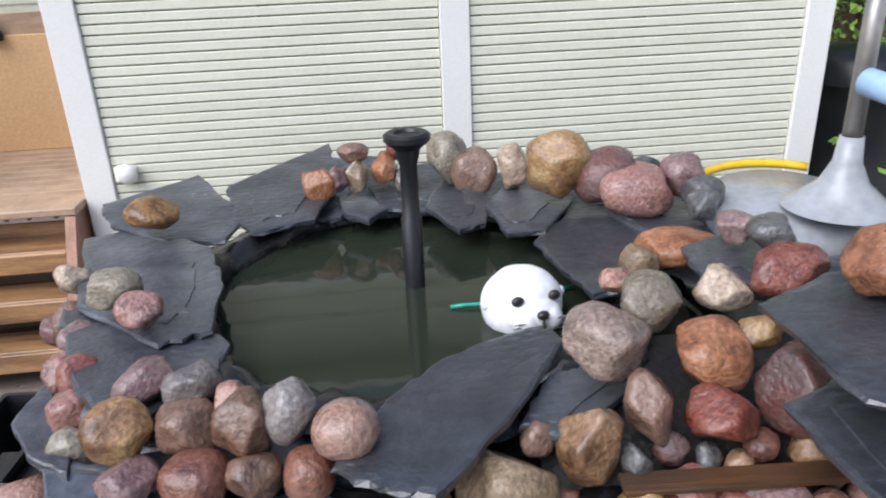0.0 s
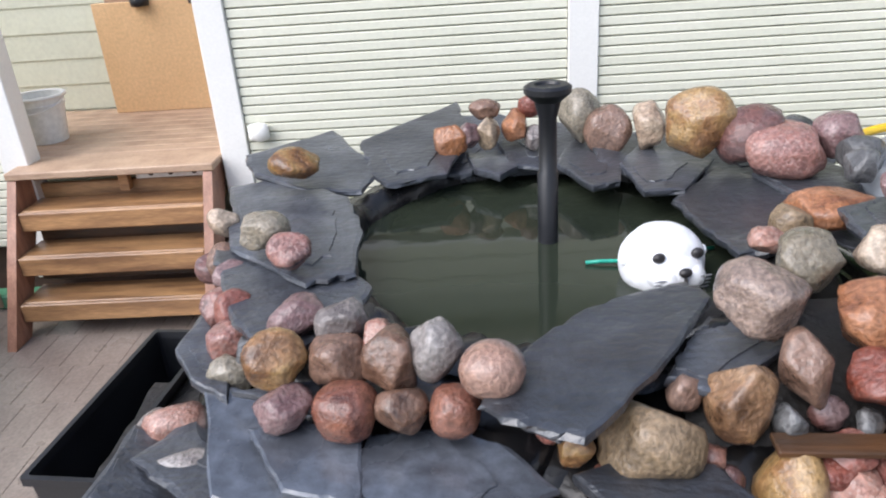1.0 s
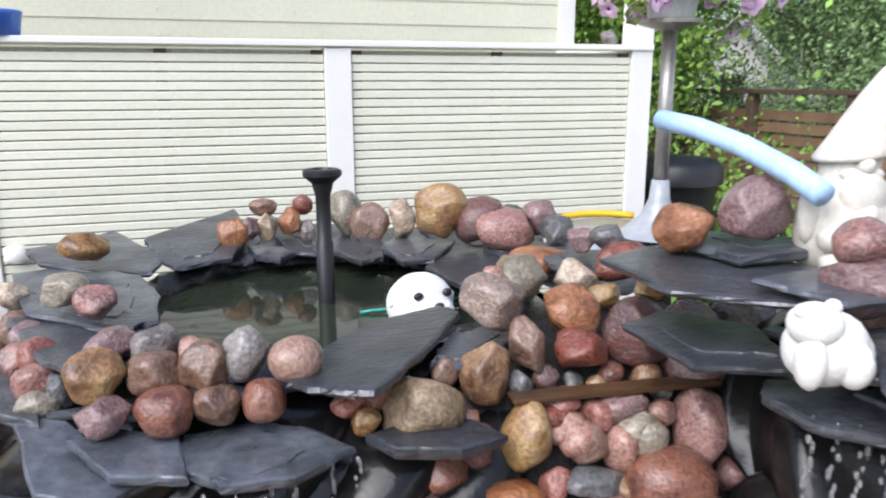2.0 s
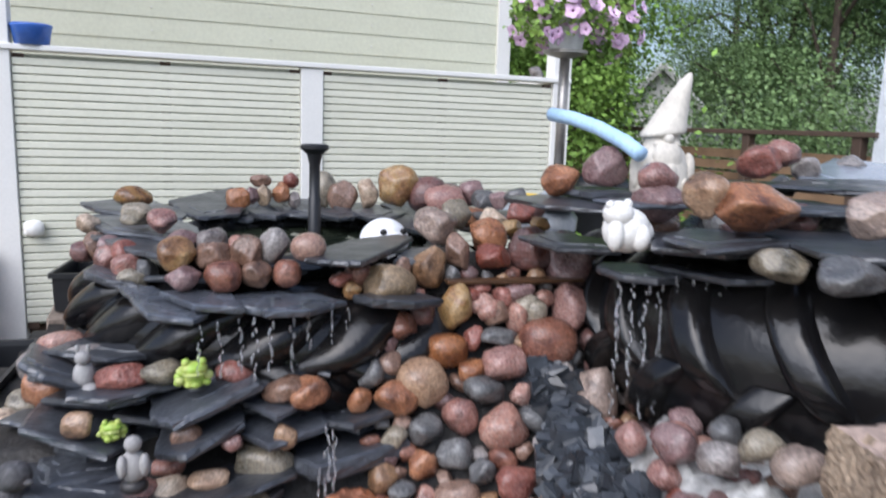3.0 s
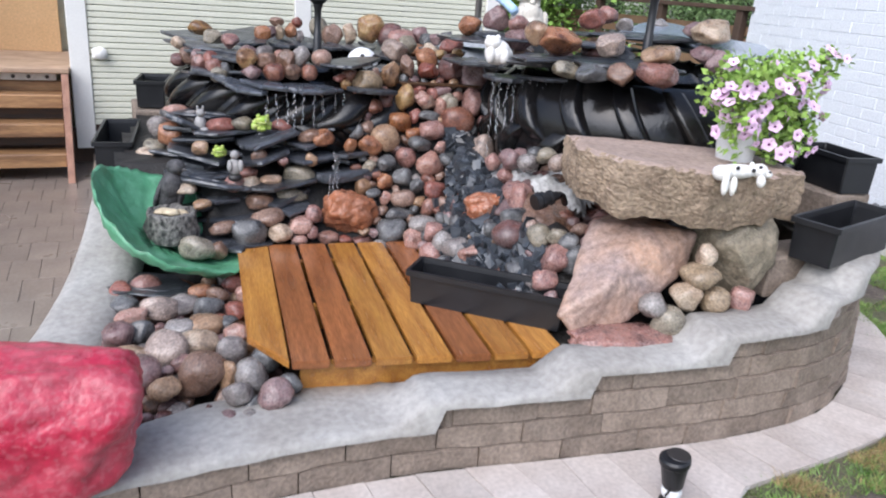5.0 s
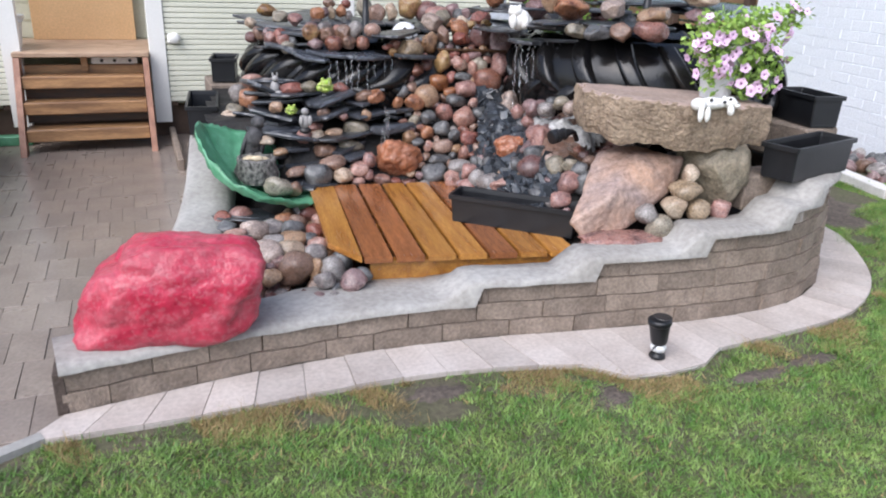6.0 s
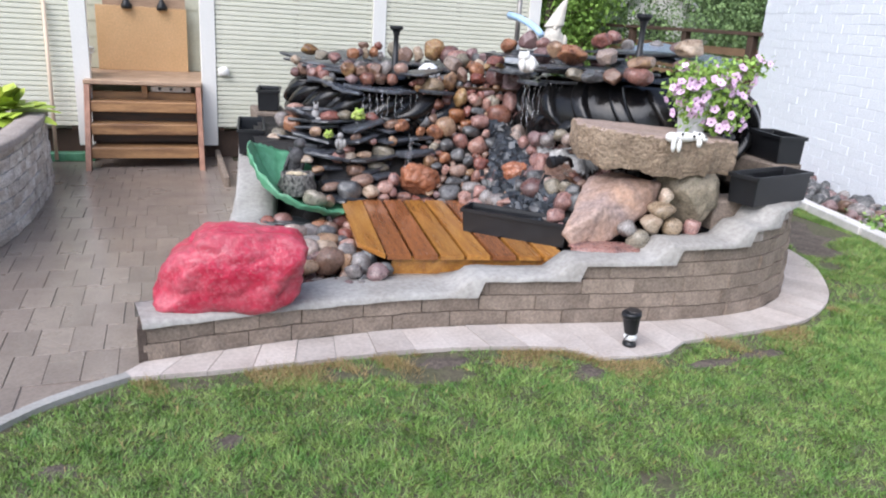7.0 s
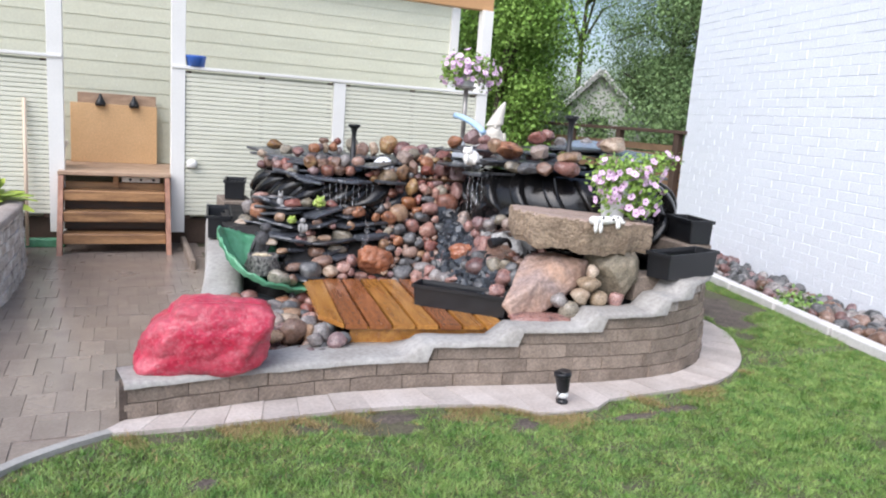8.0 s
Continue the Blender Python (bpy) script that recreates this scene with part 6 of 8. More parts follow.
# concrete slab laid as a ledge
def ledge_slab():
    b = bmesh.new()
    bmesh.ops.create_cube(b, size=2)
    bmesh.ops.subdivide_edges(b, edges=b.edges[:], cuts=70, use_grid_fill=True)
    mid = Vector((1.2, -0.57))
    rim = [Vector(p) - mid for p in ((0.84, -0.22), (0.73, -0.5), (0.75, -0.7), (1.05, -0.86), (1.36, -0.9), (1.4, -0.82), (1.6, -0.83), (1.68, -0.56), (1.6, -0.4), (1.3, -0.29))]
    def reach(a):
        """How far the rim lies from the middle in that direction."""
        d = Vector((math.cos(a), math.sin(a)))
        best = 0.3
        for p, q in zip(rim, rim[1:] + rim[:1]):
            e = q - p
            den = d.x * e.y - d.y * e.x
            if abs(den) > 1e-9:
                far, along = (p.x * e.y - p.y * e.x) / den, (p.x * d.y - p.y * d.x) / den
                if far > 0 and -1e-6 <= along <= 1 + 1e-6:
                    best = far
        return best

    for v in b.verts:
        p = v.co.copy()
        s = max(abs(p.x), abs(p.y))
        a = math.atan2(p.y, p.x)
        side = s > 0.93
        far = reach(a) * s
        q = Vector((math.cos(a) * far, math.sin(a) * far, p.z * 0.105))
        rough_rim = 0.035 * noise.noise(q * 5) + 0.022 * noise.noise(q * 11 + Vector((3, 1, 0))) + 0.012 * noise.noise(q * 25) + 0.009 * noise.noise(q * 60) + 0.009 * noise.noise(q * 110)
        under = 0.5 * (1 - p.z)
        k = 1 + s * rough_rim + (0.015 * math.sin(under * 3.1) - 0.07 * under ** 2 if side else -0.1 * under ** 2 * s)
        z = q.z + 0.004 * noise.noise(q * 9) + 0.0016 * noise.noise(q * 60)
        if p.z < 0:
            z += 0.03 * noise.noise(q * 6 + Vector((0, 0, 8))) + 0.012 * noise.noise(q * 24)
        if side and p.z > 0.9:
            z -= 0.008 + 0.012 * noise.noise(Vector((p.x * 9, p.y * 9, 1)))
        v.co = Vector((q.x * k, q.y * k, z - 0.055 * q.x))
    for f in b.faces:
        f.normal_update()
        f.material_index = 0 if f.normal.z > 0.7 else 1
        f.smooth = f.normal.z > 0.7
    ob = mesh_ob("concrete_ledge", b, [M_SLAB, M_SLABSIDE], False)
    ob.location = (mid.x, mid.y, 0.852)
    return tagged(ob, "thick broken concrete slab laid as a ledge on boulders", "slab")


ledge_slab()

# ---- deck platform ----
deck = thing("deck_platform", (-0.379, -0.645, 0.2), "low platform of wet orange-brown decking boards", "deck")
deck.rotation_euler = (0, 0, radians(-7.4))
PITCH = 0.143
for i in range(8):
    u0 = -0.031 + PITCH * (i - 1)
    u1 = u0 + 0.1265
    lean = -0.06
    b = bmesh.new()
    if i == 0:
        outline = [(u0 + 0.006, 0.215), (u1 + 0.008, 0.006), (u1 + 0.014, 1.17), (u0, 1.15)]
    else:
        outline = [(u0, lean * u0), (u1, lean * u1), (u1, 1.17), (u0, 1.17)]
    plate(b, outline, 0.03)
    bmesh.ops.bevel(b, geom=b.edges[:], offset=0.004, segments=2, affect="EDGES")
    part("deck_board", b, M_DECKRED if i in (1, 2, 5) else M_DECK, deck, at=(0, 0, 0.1))
front = bmesh.new()
plate(front, [(0.0, 0.03), (0.93, -0.026), (0.93, 0.014), (0.0, 0.07)], 0.1)
part("front_joist", front, M_DECK, deck, at=(0, 0, 0.069))
part("joist", boxed(-0.15, 0.95, 0.5, 0.54, -0.03, 0.069), M_DECK, deck)
part("joist", boxed(-0.15, 0.95, 1.0, 1.04, -0.03, 0.069), M_DECK, deck)
part("side_joist", boxed(-0.12, -0.08, 0.2, 1.04, -0.05, 0.069), M_DECK, deck)

# ---- black planter boxes ----
def planter(at, length, width, height, rot, label, tilt=0):
    t = thing("planter_box", at, label, "planter box", "black planter boxes")
    t.rotation_euler = (0, radians(tilt), radians(rot))
    l, w, s = length / 2, width / 2, 0.84
    b = bmesh.new()
    def ring(kx, ky, z):
        return [b.verts.new((sx * kx, sy * ky, z)) for sx, sy in ((-1, -1), (1, -1), (1, 1), (-1, 1))]
    def shell(rings, close):
        for a, c in zip(rings, rings[1:]):
            for i in range(4):
                b.faces.new((a[i], a[(i + 1) % 4], c[(i + 1) % 4], c[i]))
        if close:
            b.faces.new(rings[0][::-1])
            b.faces.new(rings[-1])
        bmesh.ops.bevel(b, geom=[e for e in b.edges if abs((e.verts[0].co - e.verts[1].co).z) > 0.012], offset=0.006, segments=1, affect="EDGES")
    shell([ring(l * 0.93, w * s, 0), ring(l - 0.012, w - 0.012, height - 0.019), ring(l - 0.016, w - 0.016, height - 0.019), ring(l * 0.93 - 0.008, w * s - 0.008, 0.008)], True)
    tub = b
    b = bmesh.new()
    first = ring(l, w, height - 0.022)
    shell([first, ring(l, w, height), ring(l - 0.014, w - 0.014, height), ring(l - 0.018, w - 0.018, height - 0.022), first], False)
    part("rim", b, M_PLASTIC, t)
    b = tub
    part("tub", b, M_PLASTIC, t)
    return t


planter((0.44, -0.42, 0.3), 0.66, 0.19, 0.14, -42, "empty black plastic planter box lying across the deck")
planter((1.83, -0.87, 0.6), 0.56, 0.2, 0.17, 14, "empty black plastic planter box on the wall top")
planter((2.25, -0.43, 0.76), 0.37, 0.2, 0.17, 80, "empty black plastic planter box behind the boulders")
planter((-0.87, 1.6, 0.46), 0.66, 0.2, 0.18, 84, "empty black plastic planter box beside the tyre")
planter((-0.62, 2.5, 0.64), 0.4, 0.2, 0.17, 80, "black plastic planter box at the back of the tyre")
b = boxed(-0.12, 0.12, -0.2, 0.2, 0.0, 0.2, bevel=0.01)
ob = mesh_ob("concrete_block", b, M_BLOCK, False)
ob.location = (2.22, -0.4, 0.555)
tagged(ob, "grey concrete blocks under a planter", "block")
for nm, at, sz in (("concrete_block", (-0.62, 2.5, 0.0), (0.14, 0.24, 0.63)),):
    ob = mesh_ob(nm, boxed(-sz[0], sz[0], -sz[1], sz[1], 0, sz[2], bevel=0.01), M_BLOCK, False)
    ob.location = at
    tagged(ob, "grey concrete blocks under a planter", "block")

for at, sz in (((1.78, -0.76, 0.42), (0.3, 0.09, 0.175)), ((1.62, -0.62, 0.42), (0.1, 0.12, 0.16))):
    ob = mesh_ob("concrete_block", boxed(-sz[0], sz[0], -sz[1], sz[1], 0, sz[2], bevel=0.008), M_BLOCK, False)
    ob.location = at
    tagged(ob, "brown-grey concrete block behind the wall top", "block")

# ---- green basin, stump pot ----
def basin():
    b = bmesh.new()
    seg, rings = 96, []
    for k, s in enumerate((0.1, 0.3, 0.5, 0.68, 0.82, 0.92, 1.0, 1.04, 1.0, 0.95)):
        ring = []
        for i in range(seg):
            a = 2 * math.pi * i / seg
            depth = (1 - min(s, 1) ** 2) * 0.13
            lift = 0.02 * math.sin(a * 3 + 1) + 0.012 * noise.noise(Vector((math.cos(a) * 4, math.sin(a) * 4, 0)))
            z = -depth + lift * s + (0.012 if k == 7 else 0) - (0.02 if k > 7 else 0) - (0.015 if k == 9 else 0)
            ring.append(b.verts.new((0.4 * s * math.cos(a) * (1 + 0.05 * math.sin(a * 2)), 0.33 * s * math.sin(a), z + (0.016 * noise.noise(Vector((math.cos(a) * 7 * s, math.sin(a) * 7 * s, 4))) + 0.012 * noise.noise(Vector((math.cos(a) * 16 * s, math.sin(a) * 16 * s, 1)))) * s)))
        rings.append(ring)
    b.faces.new(rings[0])
    lip = bmesh.new()
    edge = [[lip.verts.new(v.co) for v in ring] for ring in rings[6:]]
    for mesh, loops in ((b, rings[:7]), (lip, edge)):
        for a, c in zip(loops, loops[1:]):
            for i in range(seg):
                mesh.faces.new((a[i], a[(i + 1) % seg], c[(i + 1) % seg], c[i]))
    bmesh.ops.delete(b, geom=[v for v in b.verts if not v.link_faces], context="VERTS")
    ob = thing("green_basin", (0, 0, 0), "green shallow shell-shaped basin catching the water", "basin")
    part("bowl", b, M_GREEN, ob, smooth=True)
    part("rolled_rim", lip, M_GREEN, ob, smooth=True)
    n = Vector((0.45, -0.19, 0.87)).normalized()
    u = Vector((0.22, -0.74, -0.28))
    u = (u - n * u.dot(n)).normalized()
    v = n.cross(u)
    ob.matrix_basis = Matrix.Translation((-0.695, 0.53, 0.45)) @ Matrix((u, v, n)).transposed().to_4x4()
    return ob


basin()

stump = thing("stump_pot", (-0.68, 0.6, 0.335), "grey cast tree-stump pot with pale shells", "pot")
b = lathe(bmesh.new(), [(0.115, 0), (0.12, 0.05), (0.105, 0.1), (0.11, 0.13), (0.092, 0.135), (0.08, 0.1), (0.001, 0.09)], 32)
for v in b.verts:
    v.co *= 1 + 0.12 * noise.noise(v.co * 22)
part("stump", b, M_STUMP, stump, smooth=True)
for i in range(5):
    b = bmesh.new()
    blob(b, (0.04 * math.cos(i * 2.3), 0.035 * math.sin(i * 2.3), 0.115 + 0.01 * (i % 3)), (0.075, 0.055, 0.03), random.Random(i), 2, 0.25, 3)
    part("shell", b, M_SHELL, stump, "cream shell", smooth=True)
bird = bmesh.new()
for p, s, t in (((0, 0, 0.07), (0.1, 0.1, 0.2), 14), ((0.01, -0.02, 0.1), (0.09, 0.09, 0.13), 10), ((0.03, -0.02, 0.185), (0.075, 0.07, 0.07), 0), ((0.065, -0.035, 0.178), (0.022, 0.014, 0.014), 0), ((-0.045, 0.0, 0.06), (0.03, 0.09, 0.16), 18), ((0.045, 0.0, 0.06), (0.03, 0.08, 0.15), 12), ((-0.02, 0.04, -0.03), (0.05, 0.05, 0.12), 20)):
    blob(bird, p, s, random.Random(int(s[0] * 900)), 3, 0.08, 0, 3.0, Euler((0, radians(t), 0)).to_matrix())
ob = mesh_ob("bird_statue", bird, M_BIRD)
ob.location = (-0.67, 0.74, 0.45)
ob.scale = (1.12, 1.12, 1.05)
ob.rotation_euler = (0, 0, radians(-15))
tagged(ob, "dark grey cast bird statue perched behind the stump pot", "statue")

rock(-0.606, 0.72, 0.545, 0.07, 0.026, "cream")

# ---- fountain nozzles ----
def nozzle(at, height, label):
    t = thing("fountain_nozzle", at, label, "fountain nozzle", "black fountain nozzles")
    h = height
    part("pipe", lathe(bmesh.new(), [(0.024, -0.1), (0.024, h * 0.46), (0.0205, h * 0.47), (0.0205, h * 0.8), (0.03, h * 0.9)], 20), M_PLASTIC, t, smooth=True)
    part("head", lathe(bmesh.new(), [(0.03, h * 0.9), (0.05, h * 0.945), (0.053, h * 0.955), (0.053, h * 0.985), (0.045, h), (0.03, h), (0.026, h - 0.006), (0.001, h - 0.006)], 28), M_PLASTIC, t, smooth=False)
    return t


nozzle((0.25, 1.6, 1.035), 0.375, "black telescopic fountain nozzle standing in the water")
nozzle((1.58, 0.25, 1.16), 0.45, "tall black fountain nozzle in the second pond")

# ---- seal head and ornaments: each one plain mesh ----
def merge(name, lumps, materials, at, label, category, rot=0, scale=1.0, sub=3):
    """One mesh from lumps of (place, size, material slot)."""
    b = bmesh.new()
    for k, (p, s, slot) in enumerate(lumps):
        before = len(b.faces)
        blob(b, p, s, random.Random(k + 7), sub, 0.03, 0)
        b.faces.ensure_lookup_table()
        for f in b.faces[before:]:
            f.material_index = slot
    ob = mesh_ob(name, b, materials)
    ob.matrix_basis = pose(*at, 0, 0, rot) @ Matrix.Scale(scale, 4)
    return tagged(ob, label, category)


seal_lumps = [((0, 0, 0), (0.24, 0.23, 0.22), 0), ((0, -0.072, 0.0), (0.17, 0.13, 0.12), 0), ((-0.034, -0.105, -0.004), (0.08, 0.07, 0.075), 0), ((0.034, -0.105, -0.004), (0.08, 0.07, 0.075), 0),
              ((0, -0.14, 0.026), (0.036, 0.026, 0.026), 1), ((-0.055, -0.094, 0.056), (0.036, 0.024, 0.03), 1), ((0.055, -0.094, 0.056), (0.036, 0.024, 0.03), 1),
              ((0, -0.146, 0.0), (0.006, 0.02, 0.034), 1), ((-0.118, -0.01, 0.02), (0.02, 0.03, 0.03), 0), ((0.118, -0.01, 0.02), (0.02, 0.03, 0.03), 0)]
for i in range(4):
    for s in (-1, 1):
        seal_lumps.append(((s * 0.058, -0.132 + 0.004 * i, 0.006 - 0.013 * i), (0.05, 0.01, 0.0032), 2))
merge("seal_figure", seal_lumps, [M_SEAL, M_DARKSPOT, M_SEALLINE], (0.465, 1.395, 1.072), "white plastic seal head floating in the pond", "figure", 12, 0.745, 4)

tb = bmesh.new()
tube(tb, [(0.318, 1.462, 1.04), (0.35, 1.46, 1.043), (0.42, 1.452, 1.045), (0.52, 1.48, 1.045), (0.61, 1.505, 1.042)], 0.0045, 8)
tagged(mesh_ob("float_arm", tb, M_TEAL), "teal plastic float arm beside the seal", "float")
rock(2.33, 3.75, 1.9, 0.12, 0.11, "grey", deep=0.1)
gnome = bmesh.new()
lathe(gnome, [(0.001, 0.0), (0.1, 0.0), (0.108, 0.06), (0.104, 0.12), (0.085, 0.165), (0.066, 0.185), (0.066, 0.22), (0.05, 0.25), (0.001, 0.26)], 32)
cap_from = len(gnome.verts)
lathe(gnome, [(0.06, 0.222), (0.081, 0.216), (0.085, 0.224), (0.08, 0.236), (0.072, 0.255), (0.057, 0.3), (0.04, 0.345), (0.022, 0.385), (0.008, 0.402), (0.001, 0.404)], 32)
gnome.verts.ensure_lookup_table()
for v in gnome.verts[cap_from:]:
    v.co.x += 0.42 * max(0, v.co.z - 0.22) + 0.9 * max(0, v.co.z - 0.3) ** 2
    v.co.z += 0.1 * v.co.x
for p, s in (((0, -0.072, 0.205), (0.04, 0.042, 0.036)), ((-0.026, -0.058, 0.188), (0.05, 0.03, 0.026)), ((0.026, -0.058, 0.188), (0.05, 0.03, 0.026)), ((0, -0.07, 0.14), (0.115, 0.07, 0.12)), ((0.0, -0.09, 0.1), (0.07, 0.05, 0.08)),
             ((-0.098, -0.03, 0.105), (0.05, 0.06, 0.12)), ((0.098, -0.03, 0.105), (0.05, 0.06, 0.12)), ((-0.072, -0.085, 0.065), (0.055, 0.06, 0.05)), ((0.078, -0.085, 0.06), (0.055, 0.06, 0.05)), ((-0.05, -0.09, 0.015), (0.08, 0.1, 0.05)), ((0.05, -0.09, 0.015), (0.08, 0.1, 0.05))):
    blob(gnome, p, s, random.Random(3), 3, 0.08)
ob = mesh_ob("gnome_statue", gnome, M_STATUE)
ob.location = (1.185, 0.775, 1.272)
ob.scale = (0.84, 0.84, 1.0)
ob.rotation_euler = (0, 0, radians(-18))
tagged(ob, "cream cast-stone garden gnome with a tall pointed cap", "statue")
tb = bmesh.new()
tube(tb, [(1.055, 0.7, 1.428), (1.052, 0.78, 1.462), (1.047, 0.92, 1.503), (1.035, 1.06, 1.533), (1.014, 1.181, 1.548)], 0.024, 14)
tagged(mesh_ob("foam_tube", tb, M_TUBE), "pale blue foam tube curving up from the gnome", "tube")

merge("frog_statue", [((0.01, 0, 0.07), (0.17, 0.15, 0.16), 0), ((0.03, 0.01, 0.06), (0.17, 0.14, 0.12), 0), ((-0.035, -0.025, 0.13), (0.11, 0.1, 0.09), 0), ((-0.05, -0.045, 0.06), (0.06, 0.07, 0.12), 0), ((0.04, -0.05, 0.05), (0.07, 0.08, 0.1), 0), ((-0.07, -0.035, 0.16), (0.034, 0.034, 0.034), 0), ((-0.005, -0.03, 0.165), (0.034, 0.034, 0.034), 0)],
      [M_CHALK], (0.84, 0.46, 1.185), "white plaster animal statue sitting above the waterfall", "statue", -10, 0.76)
for at, sc in (((-0.232, 0.8, 0.785), 0.68), ((-0.434, 0.82, 0.655), 0.5)):
    lumps = [((0, 0.01, 0.05), (0.115, 0.1, 0.1), 0), ((0, -0.035, 0.095), (0.1, 0.075, 0.055), 0), ((0, -0.04, 0.078), (0.09, 0.075, 0.02), 1), ((-0.03, -0.04, 0.122), (0.032, 0.032, 0.032), 0), ((0.03, -0.04, 0.122), (0.032, 0.032, 0.032), 0)]
    fr = random.Random(int(sc * 100))
    for k in range(26):
        a, e = fr.uniform(0, 6.3), fr.uniform(-0.5, 1.2)
        q = 0.026 * fr.uniform(0.7, 1.3)
        lumps.append(((0.058 * math.cos(a) * math.cos(e), 0.05 * math.sin(a) * math.cos(e), 0.05 + 0.05 * math.sin(e)), (q * 1.3, q, q), k % 4 == 0))
    merge("frog_figurine", lumps, [M_LIME, M_LIMEPALE], at, "lime green frog figurine on a slate step", "figurine", 0, sc)
merge("animal_figurine", [((0, 0, 0.05), (0.07, 0.07, 0.1), 0), ((0, -0.015, 0.115), (0.05, 0.05, 0.05), 0), ((-0.016, -0.012, 0.145), (0.014, 0.014, 0.03), 0), ((0.016, -0.012, 0.145), (0.014, 0.014, 0.03), 0), ((0.02, -0.03, 0.015), (0.05, 0.06, 0.03), 0)],
      [M_GREYFIG], (-0.503, 0.93, 0.765), "small grey cast animal figurine on the top slate step", "figurine", 0, 0.8)
merge("standing_figurine", [((0, 0, 0.02), (0.08, 0.07, 0.05), 1), ((0, 0, 0.08), (0.075, 0.065, 0.1), 0), ((0, -0.005, 0.15), (0.05, 0.05, 0.05), 0), ((-0.03, -0.02, 0.09), (0.03, 0.04, 0.07), 0), ((0.03, -0.02, 0.09), (0.03, 0.04, 0.07), 0)],
      [M_GREYFIG, M_DARKSPOT], (-0.381, 0.685, 0.575), "grey and black standing figurine between the slates", "figurine", 0, 0.85)
dog = [((0, 0, 0.03), (0.22, 0.09, 0.07), 0), ((0.12, -0.01, 0.035), (0.08, 0.075, 0.07), 0), ((0.15, -0.03, 0.025), (0.045, 0.05, 0.04), 0), ((-0.1, -0.03, 0.03), (0.09, 0.09, 0.075), 0), ((-0.105, -0.075, -0.015), (0.035, 0.035, 0.1), 0), ((-0.065, -0.08, -0.02), (0.034, 0.034, 0.09), 0), ((0.09, -0.07, 0.0), (0.035, 0.05, 0.06), 0), ((0.105, 0.03, 0.05), (0.03, 0.02, 0.04), 0)]
dog += [((-0.12 + 0.045 * i, -0.045 + 0.012 * (i % 2), 0.045 + 0.012 * ((i * 7) % 3 - 1)), (0.022, 0.014, 0.02), 1) for i in range(7)]
merge("dog_figurine", dog, [M_CHALK, M_DARKSPOT], (1.16, -0.87, 0.945), "white black-spotted dog figurine lying over the ledge edge", "figurine", -8, 0.78)

# ---- petunias ----
def flower_mesh():
    b = bmesh.new()
    seg = 20
    rings = []
    for r, z in ((0.1, -0.5), (0.2, -0.05), (0.6, 0.12), (1.0, 0.08)):
        rings.append([b.verts.new((r * (1 + (0.12 if r > 0.5 else 0) * math.cos(5 * 2 * math.pi * i / seg)) * math.cos(2 * math.pi * i / seg), r * (1 + (0.12 if r > 0.5 else 0) * math.cos(5 * 2 * math.pi * i / seg)) * math.sin(2 * math.pi * i / seg), z + (0.06 * math.cos(10 * math.pi * i / seg) if r > 0.9 else 0))) for i in range(seg)])
    for k, (a, c) in enumerate(zip(rings, rings[1:])):
        for i in range(seg):
            f = b.faces.new((a[i], a[(i + 1) % seg], c[(i + 1) % seg], c[i]))
            f.material_index = 1 if k < 1 else 0
    me = bpy.data.meshes.new("flower")
    b.to_mesh(me)
    b.free()
    me.materials.append(M_PETAL)
    me.materials.append(M_THROAT)
    me.polygons.foreach_set("use_smooth", [True] * len(me.polygons))
    return me


FLOWER = flower_mesh()


def leaf_cloud(count, r, place, size, droop=0.4):
    """Small pointed leaves at places given by place(r)."""
    b = bmesh.new()
    for _ in range(count):
        p = Vector(place(r))
        d = Vector((r.gauss(0, 1), r.gauss(0, 1), r.gauss(0, 0.7) - droop * 0.3)).normalized()
        s = size * r.uniform(0.6, 1.3)
        side = d.cross(Vector((r.gauss(0, 1), r.gauss(0, 1), r.gauss(0, 1)))).normalized() * s * 0.3
        b.faces.new([b.verts.new(q) for q in (p, p + d * s * 0.45 + side, p + d * s, p + d * s * 0.45 - side)])
    return b


